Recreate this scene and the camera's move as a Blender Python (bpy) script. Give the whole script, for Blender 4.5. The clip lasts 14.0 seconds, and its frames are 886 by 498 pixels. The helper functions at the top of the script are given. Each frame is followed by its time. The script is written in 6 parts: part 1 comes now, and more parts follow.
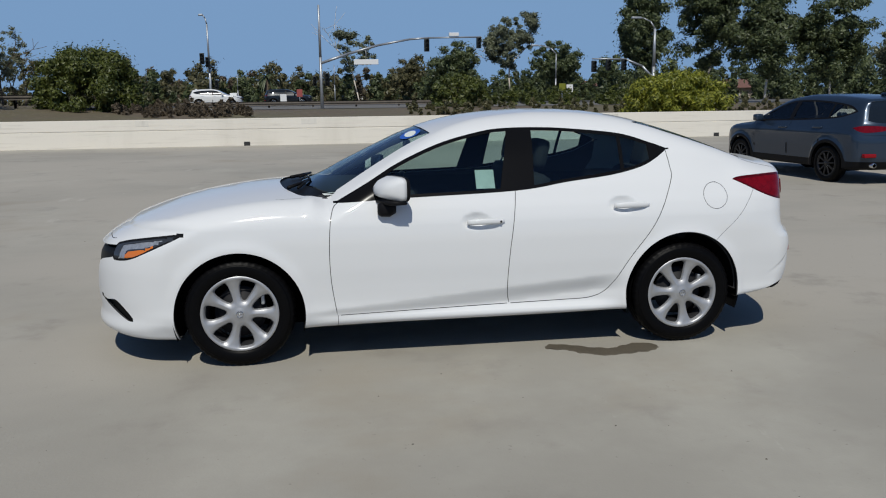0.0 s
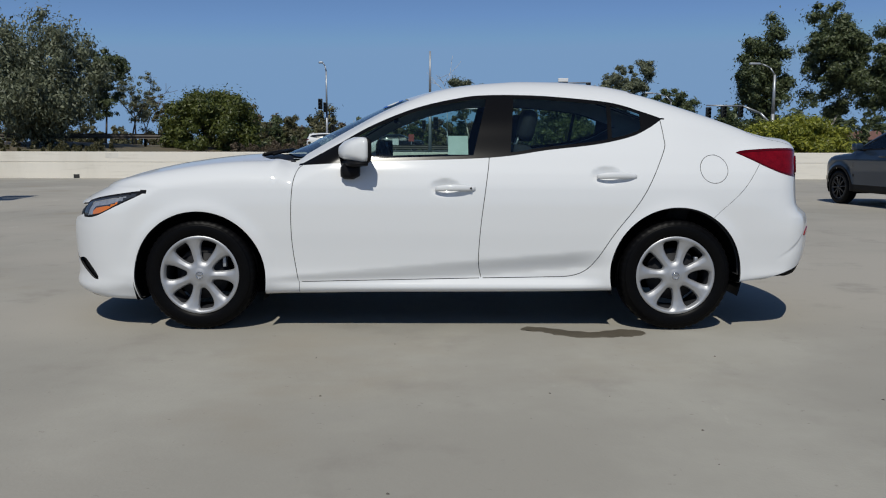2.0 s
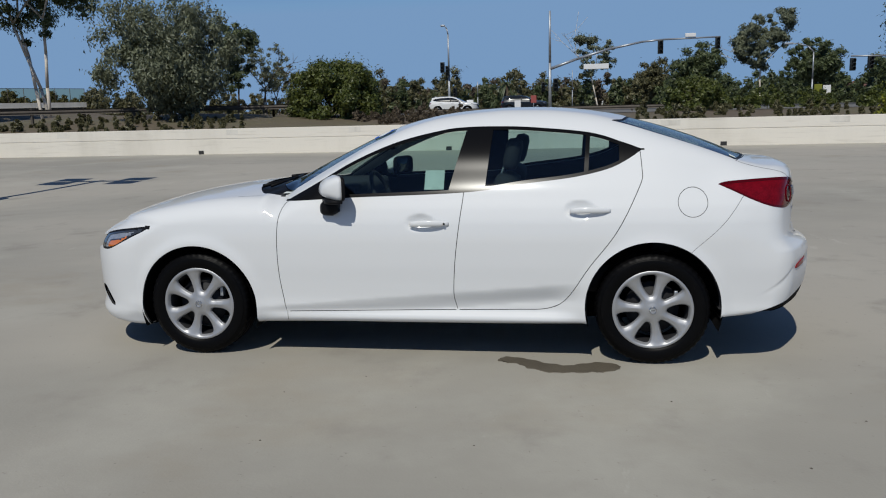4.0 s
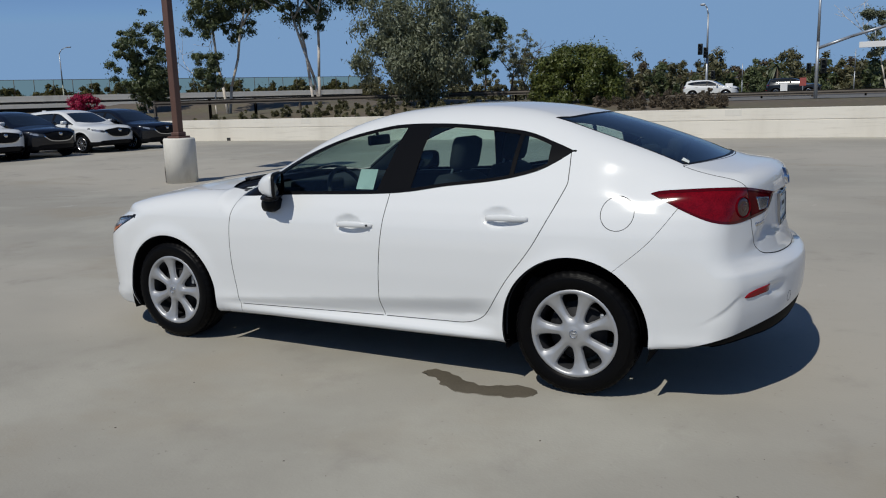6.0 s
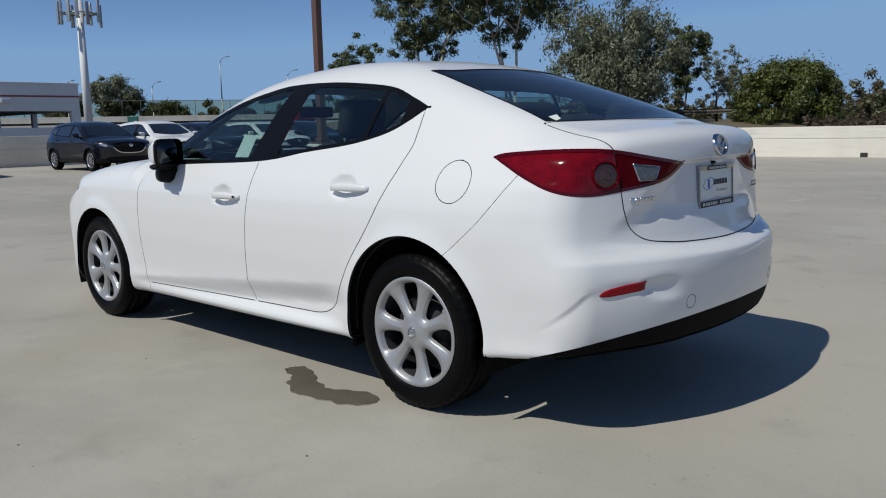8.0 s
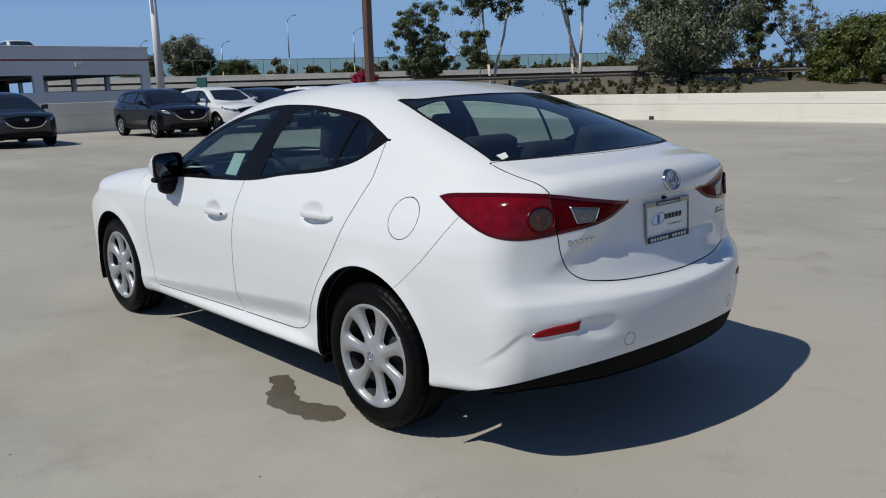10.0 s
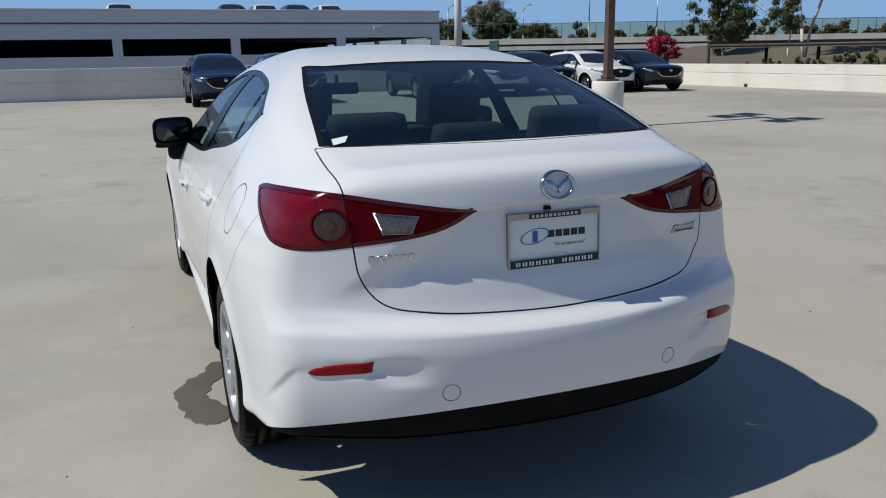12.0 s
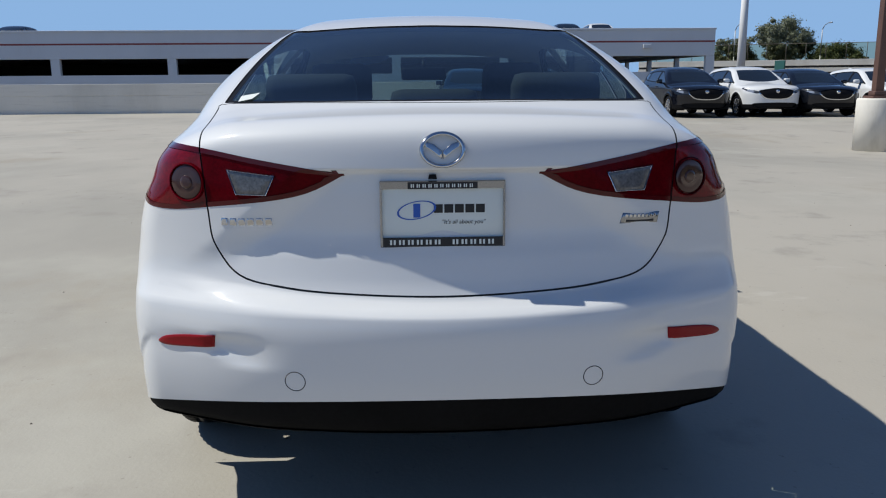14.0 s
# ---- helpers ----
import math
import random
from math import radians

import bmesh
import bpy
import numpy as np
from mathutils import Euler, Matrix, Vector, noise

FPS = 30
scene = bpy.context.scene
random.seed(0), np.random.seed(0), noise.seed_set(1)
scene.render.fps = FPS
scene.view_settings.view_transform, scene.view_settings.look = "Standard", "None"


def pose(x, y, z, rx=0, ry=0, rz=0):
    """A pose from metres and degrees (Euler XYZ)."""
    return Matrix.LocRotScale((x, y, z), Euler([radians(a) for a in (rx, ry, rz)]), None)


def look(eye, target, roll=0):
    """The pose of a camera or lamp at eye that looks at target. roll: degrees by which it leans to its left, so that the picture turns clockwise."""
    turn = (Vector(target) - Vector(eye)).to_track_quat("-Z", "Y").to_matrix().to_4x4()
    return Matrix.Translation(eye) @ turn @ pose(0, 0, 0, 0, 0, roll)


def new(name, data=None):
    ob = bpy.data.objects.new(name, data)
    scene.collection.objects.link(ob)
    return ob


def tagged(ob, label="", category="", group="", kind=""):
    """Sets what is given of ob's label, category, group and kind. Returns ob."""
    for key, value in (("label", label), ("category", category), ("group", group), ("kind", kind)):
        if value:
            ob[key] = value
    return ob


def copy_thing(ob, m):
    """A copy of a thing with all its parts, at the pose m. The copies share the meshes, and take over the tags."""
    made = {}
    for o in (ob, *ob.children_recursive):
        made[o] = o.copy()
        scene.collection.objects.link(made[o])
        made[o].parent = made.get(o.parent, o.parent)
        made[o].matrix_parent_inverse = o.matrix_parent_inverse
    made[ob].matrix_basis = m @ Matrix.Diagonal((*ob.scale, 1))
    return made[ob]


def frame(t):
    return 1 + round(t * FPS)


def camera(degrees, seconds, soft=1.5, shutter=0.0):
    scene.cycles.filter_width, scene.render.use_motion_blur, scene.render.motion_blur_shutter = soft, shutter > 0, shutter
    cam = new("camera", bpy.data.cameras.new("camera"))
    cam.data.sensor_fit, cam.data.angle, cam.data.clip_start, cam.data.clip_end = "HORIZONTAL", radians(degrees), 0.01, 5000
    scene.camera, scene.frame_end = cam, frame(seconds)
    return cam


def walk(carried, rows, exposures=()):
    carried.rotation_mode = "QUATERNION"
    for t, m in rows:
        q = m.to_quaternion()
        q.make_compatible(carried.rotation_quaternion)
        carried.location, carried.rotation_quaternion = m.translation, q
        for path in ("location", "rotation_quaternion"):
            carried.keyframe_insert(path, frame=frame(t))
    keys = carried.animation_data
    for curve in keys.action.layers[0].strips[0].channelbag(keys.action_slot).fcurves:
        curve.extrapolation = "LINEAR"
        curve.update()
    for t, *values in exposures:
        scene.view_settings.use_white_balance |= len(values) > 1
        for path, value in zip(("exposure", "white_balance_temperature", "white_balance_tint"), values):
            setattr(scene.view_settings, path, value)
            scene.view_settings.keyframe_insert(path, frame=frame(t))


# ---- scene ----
cam = camera(57.4, 14.0, soft=1.1)
PATH = [
    (0, (-0.841, -5.52, 1.545), (-0.556, -3.576, 1.173), -0.69),
    (0.5, (-0.506, -5.512, 1.51), (-0.327, -3.55, 1.164), -0.35),
    (1, (-0.187, -5.37, 1.319), (-0.088, -3.396, 1.017), 0.07),
    (1.5, (-0.021, -5.384, 1.066), (0.025, -3.401, 0.804), 0.28),
    (2, (0.016, -5.406, 1.036), (0.022, -3.422, 0.788), 0.1),
    (2.5, (0.028, -5.41, 1.134), (-0.003, -3.428, 0.868), -0.32),
    (2.7, (0.075, -5.449, 1.308), (0.022, -3.47, 1.023), -0.51),
    (4.8, (1.616, -5.194, 1.491), (1.061, -3.306, 1.132), -1.99),
    (5, (1.794, -5.088, 1.499), (1.175, -3.22, 1.143), -2.08),
    (5.5, (2.265, -4.886, 1.504), (1.488, -3.078, 1.148), -1.92),
    (6, (2.6, -4.559, 1.479), (1.676, -2.822, 1.114), -1.83),
    (6.5, (2.945, -4.241, 1.471), (1.887, -2.582, 1.108), -1.68),
    (7, (3.256, -3.886, 1.485), (2.08, -2.307, 1.131), -1.39),
    (7.5, (3.387, -3.401, 1.368), (2.114, -1.894, 1.038), -1.19),
    (8, (3.575, -3.083, 1.123), (2.232, -1.631, 0.825), -1.31),
    (8.2, (3.622, -3.027, 1.055), (2.261, -1.591, 0.766), -1.29),
    (10.3, (3.964, -2.704, 1.447), (2.486, -1.425, 1.021), -1.7),
    (10.5, (3.961, -2.537, 1.442), (2.457, -1.294, 1.001), -1.7),
    (11, (4.055, -2.085, 1.429), (2.459, -0.972, 0.965), -1.6),
    (11.5, (4.171, -1.616, 1.413), (2.464, -0.685, 0.944), -1.4),
    (12, (4.242, -1.154, 1.398), (2.431, -0.443, 0.933), -0.9),
    (12.5, (4.367, -0.712, 1.412), (2.482, -0.23, 0.95), -0.7),
    (13, (4.255, -0.357, 1.375), (2.327, -0.073, 0.922), -0.3),
    (13.5, (4.194, -0.106, 1.283), (2.246, 0.04, 0.851), -0.4),
    (14, (4.155, -0.076, 1.192), (2.198, 0.0, 0.784), -0.4),
]
walk(cam, [(t, look(e, g, r)) for t, e, g, r in PATH], [(0, 0.03), (1.5, -0.02), (2.7, -0.02), (5, 0.0), (6.5, 0.02), (7.5, 0.12), (8.5, 0.16), (11, 0.22), (12.5, 0.4), (14, 0.5)])

# ---- light: a high clear sun behind the walk's start ----
SUN = Vector((-0.10, -0.60, 0.80)).normalized()
world = bpy.data.worlds.new("world")
scene.world = world
world.use_nodes = True
sky = world.node_tree.nodes.new("ShaderNodeTexSky")
sky.sky_type, sky.sun_disc = "NISHITA", False
sky.sun_elevation = math.asin(SUN.z)
sky.sun_rotation = math.atan2(SUN.x, SUN.y)
sky.air_density, sky.dust_density, sky.ozone_density = 1.1, 0.05, 2.0
sky.altitude = 4500
background = world.node_tree.nodes["Background"]
haze = world.node_tree.nodes.new("ShaderNodeVectorMath")
haze.operation = "MULTIPLY"
haze.inputs[1].default_value = (0.86, 0.98, 1.12)
world.node_tree.links.new(sky.outputs[0], haze.inputs[0])
veil = world.node_tree.nodes.new("ShaderNodeVectorMath")
veil.operation = "MINIMUM"
veil.inputs[1].default_value = (2.5, 4.3, 7.1)
world.node_tree.links.new(haze.outputs[0], veil.inputs[0])
world.node_tree.links.new(veil.outputs[0], background.inputs[0])
background.inputs[1].default_value = 0.074
lamp = bpy.data.lights.new("sun", "SUN")
lamp.energy, lamp.angle, lamp.color = 3.1, radians(0.53), (1.0, 0.972, 0.89)
sun = new("sun", lamp)
sun.matrix_world = look(SUN * 60, (0, 0, 0))
scene.view_settings.exposure = 0.0


# ---- materials ----
def material(name, colour, rough=0.5, metal=0.0, coat=0.0, noise_scale=0.0, noise_amount=0.0, bump=0.0, fine=0.0, spec=0.5):
    """A principled material with colour that varies at two scales and a fine relief."""
    m = bpy.data.materials.new(name)
    m.use_nodes = True
    nodes, links = m.node_tree.nodes, m.node_tree.links
    b = nodes["Principled BSDF"]
    b.inputs["Base Color"].default_value = (*colour, 1)
    b.inputs["Roughness"].default_value, b.inputs["Metallic"].default_value = rough, metal
    b.inputs["Coat Weight"].default_value, b.inputs["Coat Roughness"].default_value = coat, 0.07
    b.inputs["Specular IOR Level"].default_value = spec
    if noise_scale:
        co = nodes.new("ShaderNodeTexCoord")
        big, small = nodes.new("ShaderNodeTexNoise"), nodes.new("ShaderNodeTexNoise")
        big.inputs["Scale"].default_value, big.inputs["Detail"].default_value = noise_scale, 5
        small.inputs["Scale"].default_value, small.inputs["Detail"].default_value = fine or noise_scale * 14, 3
        mixed, ramp = nodes.new("ShaderNodeMath"), nodes.new("ShaderNodeMapRange")
        mixed.operation = "ADD"
        links.new(co.outputs["Object"], big.inputs["Vector"])
        links.new(co.outputs["Object"], small.inputs["Vector"])
        links.new(big.outputs[0], mixed.inputs[0])
        links.new(small.outputs[0], mixed.inputs[1])
        ramp.inputs[1].default_value, ramp.inputs[2].default_value = 0.6, 1.4
        ramp.inputs[3].default_value, ramp.inputs[4].default_value = 1 - noise_amount, 1 + noise_amount
        links.new(mixed.outputs[0], ramp.inputs[0])
        tint = nodes.new("ShaderNodeVectorMath")
        tint.operation = "SCALE"
        tint.inputs[0].default_value = colour
        links.new(ramp.outputs[0], tint.inputs["Scale"])
        links.new(tint.outputs[0], b.inputs["Base Color"])
        if bump:
            relief = nodes.new("ShaderNodeBump")
            relief.inputs["Strength"].default_value, relief.inputs["Distance"].default_value = 0.6, bump
            links.new(mixed.outputs[0], relief.inputs["Height"])
            links.new(relief.outputs[0], b.inputs["Normal"])
    return m


def glass(name, tint, gloss=0.05):
    """A tinted pane: it lets tinted light through and mirrors at a slant."""
    m = bpy.data.materials.new(name)
    m.use_nodes = True
    nodes, links = m.node_tree.nodes, m.node_tree.links
    nodes.remove(nodes["Principled BSDF"])
    clear, shine, mix, slant, steep, share = (nodes.new("ShaderNode" + n) for n in ("BsdfTransparent", "BsdfGlossy", "MixShader", "LayerWeight", "Math", "Math"))
    clear.inputs[0].default_value = (*tint, 1)
    shine.inputs["Roughness"].default_value = 0.02
    slant.inputs[0].default_value = 0.5
    steep.operation, steep.inputs[1].default_value = "POWER", 4.0
    share.operation, share.inputs[1].default_value, share.inputs[2].default_value = "MULTIPLY_ADD", 0.9, gloss
    links.new(slant.outputs["Facing"], steep.inputs[0])
    links.new(steep.outputs[0], share.inputs[0])
    links.new(share.outputs[0], mix.inputs[0])
    links.new(clear.outputs[0], mix.inputs[1])
    links.new(shine.outputs[0], mix.inputs[2])
    links.new(mix.outputs[0], nodes["Material Output"].inputs[0])
    return m


def layered(name, base, spots):
    """Concrete: a base colour under layers of (scale, low, high, colour, weight, stretch) stains."""
    m = bpy.data.materials.new(name)
    m.use_nodes = True
    nodes, links = m.node_tree.nodes, m.node_tree.links
    b = nodes["Principled BSDF"]
    co = nodes.new("ShaderNodeTexCoord")
    last = None
    for scale, low, high, colour, weight, stretch in spots:
        mp = nodes.new("ShaderNodeMapping")
        mp.inputs["Scale"].default_value = stretch
        mp.inputs["Location"].default_value = (scale * 3.1, scale * 1.7, 0.3)
        n = nodes.new("ShaderNodeTexNoise")
        n.inputs["Scale"].default_value, n.inputs["Detail"].default_value, n.inputs["Roughness"].default_value = scale, 6, 0.6
        r = nodes.new("ShaderNodeMapRange")
        r.interpolation_type = "SMOOTHSTEP"
        r.inputs[1].default_value, r.inputs[2].default_value = low, high
        r.inputs[3].default_value, r.inputs[4].default_value = 0, weight
        mix = nodes.new("ShaderNodeMix")
        mix.data_type = "RGBA"
        links.new(co.outputs["Object"], mp.inputs[0])
        links.new(mp.outputs[0], n.inputs["Vector"])
        links.new(n.outputs[0], r.inputs[0])
        links.new(r.outputs[0], mix.inputs[0])
        if last:
            links.new(last, mix.inputs[6])
        else:
            mix.inputs[6].default_value = (*base, 1)
        mix.inputs[7].default_value = (*colour, 1)
        last = mix.outputs[2]
    links.new(last, b.inputs["Base Color"])
    b.inputs["Roughness"].default_value = 0.78
    grain = nodes.new("ShaderNodeTexNoise")
    grain.inputs["Scale"].default_value, grain.inputs["Detail"].default_value = 60, 4
    links.new(co.outputs["Object"], grain.inputs["Vector"])
    relief = nodes.new("ShaderNodeBump")
    relief.inputs["Strength"].default_value, relief.inputs["Distance"].default_value = 0.35, 0.004
    links.new(grain.outputs[0], relief.inputs["Height"])
    links.new(relief.outputs[0], b.inputs["Normal"])
    return m


M = {
    "deck": layered("deck_concrete", (0.393, 0.364, 0.309), [
        (0.09, 0.42, 0.62, (0.29, 0.275, 0.235), 0.8, (1, 1.6, 1)), (0.5, 0.50, 0.75, (0.438, 0.42, 0.36), 0.6, (1, 1, 1)),
        (0.33, 0.56, 0.70, (0.30, 0.262, 0.20), 0.55, (1, 1.3, 1)), (1.7, 0.55, 0.74, (0.265, 0.245, 0.21), 0.7, (1, 1, 1)), (9.0, 0.55, 0.8, (0.33, 0.31, 0.265), 0.35, (1, 1, 1)),
        (2.3, 0.66, 0.70, (0.46, 0.44, 0.385), 0.5, (1, 0.35, 1)), (28.0, 0.66, 0.74, (0.20, 0.185, 0.16), 0.6, (1, 1, 1))]),
    "parapet": layered("parapet_concrete", (0.74, 0.70, 0.615), [
        (0.4, 0.45, 0.7, (0.56, 0.52, 0.44), 0.6, (1, 1, 0.3)), (2.5, 0.52, 0.8, (0.46, 0.42, 0.35), 0.5, (0.3, 0.3, 5)),
        (12.0, 0.55, 0.85, (0.5, 0.46, 0.4), 0.4, (1, 1, 1))]),
    "earth": layered("dry_earth", (0.12, 0.094, 0.066), [(0.15, 0.4, 0.65, (0.12, 0.11, 0.06), 0.8, (1, 1, 1)), (3.0, 0.5, 0.8, (0.3, 0.24, 0.16), 0.5, (1, 1, 1))]),
    "asphalt": layered("asphalt", (0.06, 0.06, 0.06), [(0.5, 0.4, 0.7, (0.09, 0.088, 0.085), 0.7, (1, 1, 1))]),
    "asphalt_pale": layered("worn_asphalt", (0.17, 0.165, 0.155), [(0.4, 0.4, 0.7, (0.12, 0.118, 0.11), 0.7, (1, 1, 1)), (6.0, 0.5, 0.8, (0.2, 0.195, 0.18), 0.5, (1, 1, 1))]),
    "stain": material("damp_stain", (0.105, 0.09, 0.066), 0.5, noise_scale=5, noise_amount=0.25),
    "white": material("white_paint", (0.69, 0.70, 0.70), 0.5, coat=0.8, spec=0.15),
    "black_paint": material("black_paint", (0.004, 0.005, 0.009), 0.25, coat=0.7, spec=0.2),
    "grey_paint": material("dark_grey_paint", (0.012, 0.015, 0.02), 0.3, 0.2, coat=0.7, spec=0.2),
    "gloss_black": material("gloss_black_trim", (0.006, 0.006, 0.0065), 0.2, spec=0.1),
    "blue_paint": material("blue_grey_paint", (0.022, 0.037, 0.062), 0.28, 0.3, coat=0.7, spec=0.2),
    "deep_blue": material("deep_blue_paint", (0.008, 0.022, 0.06), 0.28, 0.2, coat=0.7, spec=0.2),
    "gap": material("panel_gap", (0.06, 0.06, 0.062), 0.8, spec=0.1),
    "trim": material("black_trim", (0.009, 0.009, 0.01), 0.42, noise_scale=40, noise_amount=0.15, spec=0.08),
    "under": material("underbody", (0.006, 0.006, 0.0062), 0.7, noise_scale=6, noise_amount=0.3, spec=0.06),
    "rubber": material("tyre_rubber", (0.003, 0.003, 0.0034), 0.42, noise_scale=30, noise_amount=0.25, spec=0.07),
    "silver": material("silver_cover", (0.40, 0.405, 0.415), 0.45, 0.6, coat=0.1),
    "hub_dark": material("hub_dark", (0.018, 0.018, 0.02), 0.6, spec=0.2),
    "frame_chrome": material("dull_chrome", (0.30, 0.31, 0.33), 0.14, 1.0),
    "chrome": material("chrome", (0.55, 0.56, 0.58), 0.12, 1.0),
    "red": material("red_lens", (0.14, 0.002, 0.006), 0.1, coat=0.35, spec=0.1, noise_scale=18, noise_amount=0.45, fine=140),
    "red_reflector": material("red_reflector", (0.24, 0.006, 0.01), 0.15, coat=0.2, spec=0.08),
    "red_rim": material("deep_red_rim", (0.07, 0.001, 0.003), 0.1, coat=0.5, spec=0.1),
    "red_dark": material("dark_red_lens", (0.085, 0.001, 0.004), 0.1, coat=0.03, spec=0.02, noise_scale=18, noise_amount=0.4, fine=140),
    "amber": material("amber_lens", (0.62, 0.16, 0.015), 0.12, coat=1.0),
    "lens": material("clear_lens", (0.11, 0.11, 0.115), 0.2, 0.2, coat=0.4, noise_scale=60, noise_amount=0.5, fine=160),
    "reflector": material("lamp_reflector", (0.42, 0.44, 0.47), 0.2, 0.5, coat=0.6, noise_scale=40, noise_amount=0.35, fine=120),
    "lens_brown": material("smoked_red_lens", (0.06, 0.028, 0.024), 0.12, 0.2, coat=0.6, spec=0.2, noise_scale=40, noise_amount=0.4),
    "lens_dark": material("smoked_lens", (0.035, 0.038, 0.042), 0.12, coat=0.8, spec=0.3),
    "seat": material("seat_cloth", (0.025, 0.025, 0.028), 0.85, noise_scale=60, noise_amount=0.3),
    "liner": material("headliner", (0.52, 0.51, 0.48), 0.9, noise_scale=60, noise_amount=0.1),
    "pane": glass("window_glass", (0.68, 0.82, 0.79), 0.06),
    "pane_dark": glass("tinted_glass", (0.60, 0.74, 0.74), 0.07),
    "paper": material("paper", (0.72, 0.76, 0.72), 0.6),
    "paper_green": material("pale_green_paper", (0.46, 0.52, 0.49), 0.6, noise_scale=18, noise_amount=0.22),
    "mirror": material("mirror_glass", (0.06, 0.07, 0.075), 0.04, 1.0),
    "ink": material("ink", (0.015, 0.015, 0.016), 0.6),
    "ink_blue": material("blue_ink", (0.02, 0.10, 0.45), 0.5),
    "steel_brown": material("brown_steel", (0.115, 0.06, 0.045), 0.55, 0.1, noise_scale=3, noise_amount=0.25),
    "base": layered("post_concrete", (0.68, 0.65, 0.58), [(3.0, 0.45, 0.75, (0.42, 0.39, 0.33), 0.6, (1, 1, 0.4))]),
    "galv": material("galvanised_steel", (0.40, 0.42, 0.44), 0.45, 0.6, noise_scale=4, noise_amount=0.15),
    "guard": material("weathered_rail", (0.10, 0.085, 0.07), 0.7, 0.2, noise_scale=2, noise_amount=0.3),
    "bark": material("pale_bark", (0.58, 0.52, 0.44), 0.85, noise_scale=3, noise_amount=0.35, bump=0.02),
    "bark_dark": material("dark_bark", (0.12, 0.09, 0.065), 0.9, noise_scale=3, noise_amount=0.35, bump=0.02),
    "facade": layered("garage_paint", (0.80, 0.80, 0.79), [(0.3, 0.45, 0.7, (0.72, 0.72, 0.71), 0.6, (1, 1, 0.3))]),
    "stripe": material("red_stripe", (0.32, 0.07, 0.06), 0.6),
    # near-black that paints shade into openings, gaps and undersides
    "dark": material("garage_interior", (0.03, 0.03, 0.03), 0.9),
    "plaster": material("cream_plaster", (0.36, 0.31, 0.26), 0.85, noise_scale=1, noise_amount=0.1),
    "roof_tile": material("clay_tile", (0.17, 0.085, 0.065), 0.8, noise_scale=3, noise_amount=0.3),
    "sign_green": material("green_sign", (0.015, 0.085, 0.07), 0.5),
    "sign_white": material("white_sign", (0.75, 0.75, 0.74), 0.5),
    "signal": material("signal_black", (0.012, 0.014, 0.013), 0.5),
}


def leafy(name, dark, light, gloss=0.5):
    """Leaves whose green varies from clump to clump."""
    m = bpy.data.materials.new(name)
    m.use_nodes = True
    nodes, links = m.node_tree.nodes, m.node_tree.links
    b = nodes["Principled BSDF"]
    geo, ramp = nodes.new("ShaderNodeNewGeometry"), nodes.new("ShaderNodeValToRGB")
    ramp.color_ramp.elements[0].color, ramp.color_ramp.elements[1].color = (*dark, 1), (*light, 1)
    links.new(geo.outputs["Random Per Island"], ramp.inputs[0])
    links.new(ramp.outputs[0], b.inputs["Base Color"])
    b.inputs["Roughness"].default_value = gloss
    through_, mix = nodes.new("ShaderNodeBsdfTranslucent"), nodes.new("ShaderNodeMixShader")
    mix.inputs[0].default_value = 0.3
    links.new(ramp.outputs[0], through_.inputs[0])
    links.new(b.outputs[0], mix.inputs[1])
    links.new(through_.outputs[0], mix.inputs[2])
    links.new(mix.outputs[0], nodes["Material Output"].inputs[0])
    return m


M.update({
    "leaf_bush": leafy("bush_leaves", (0.04, 0.06, 0.012), (0.15, 0.17, 0.035)),
    "leaf_gum": leafy("gum_leaves", (0.09, 0.105, 0.06), (0.25, 0.27, 0.17)),
    "leaf_tall": leafy("tall_gum_leaves", (0.04, 0.06, 0.025), (0.15, 0.18, 0.075)),
    "leaf_yellow": leafy("yellow_green_leaves", (0.09, 0.12, 0.012), (0.38, 0.38, 0.05)),
    "leaf_far": leafy("far_leaves", (0.06, 0.065, 0.03), (0.2, 0.18, 0.085)),
    "leaf_dry": leafy("dry_twigs", (0.08, 0.06, 0.04), (0.2, 0.16, 0.11), 0.8),
    "petal": leafy("magenta_petals", (0.22, 0.008, 0.035), (0.55, 0.02, 0.10)),
})


# ---- mesh helpers ----
def part(name, bm, mat, parent=None, label="", smooth=True):
    """Links a bmesh as one mesh object under a thing or a part."""
    me = bpy.data.meshes.new(name)
    bm.normal_update()
    bm.to_mesh(me)
    bm.free()
    for p in me.polygons:
        p.use_smooth = smooth
    for one in (mat if isinstance(mat, (list, tuple)) else [mat]):
        me.materials.append(one)
    ob = new(name, me)
    if parent:
        ob.parent = parent
    if label:
        ob["label"] = label
    return ob


def raw(name, verts, faces, mat, parent=None, label="", smooth=False):
    """Links a mesh given as vertices and faces."""
    me = bpy.data.meshes.new(name)
    me.from_pydata([tuple(map(float, v)) for v in verts], [], [tuple(map(int, f)) for f in faces])
    me.polygons.foreach_set("use_smooth", [smooth] * len(me.polygons))
    for one in (mat if isinstance(mat, (list, tuple)) else [mat]):
        me.materials.append(one)
    me.update()
    ob = new(name, me)
    if parent:
        ob.parent = parent
    if label:
        ob["label"] = label
    return ob


def thing(name, label, category, at=None, group="", kind=""):
    ob = new(name)
    ob.empty_display_size = 0.2
    if at is not None:
        ob.matrix_basis = at
    return tagged(ob, label, category, group, kind)


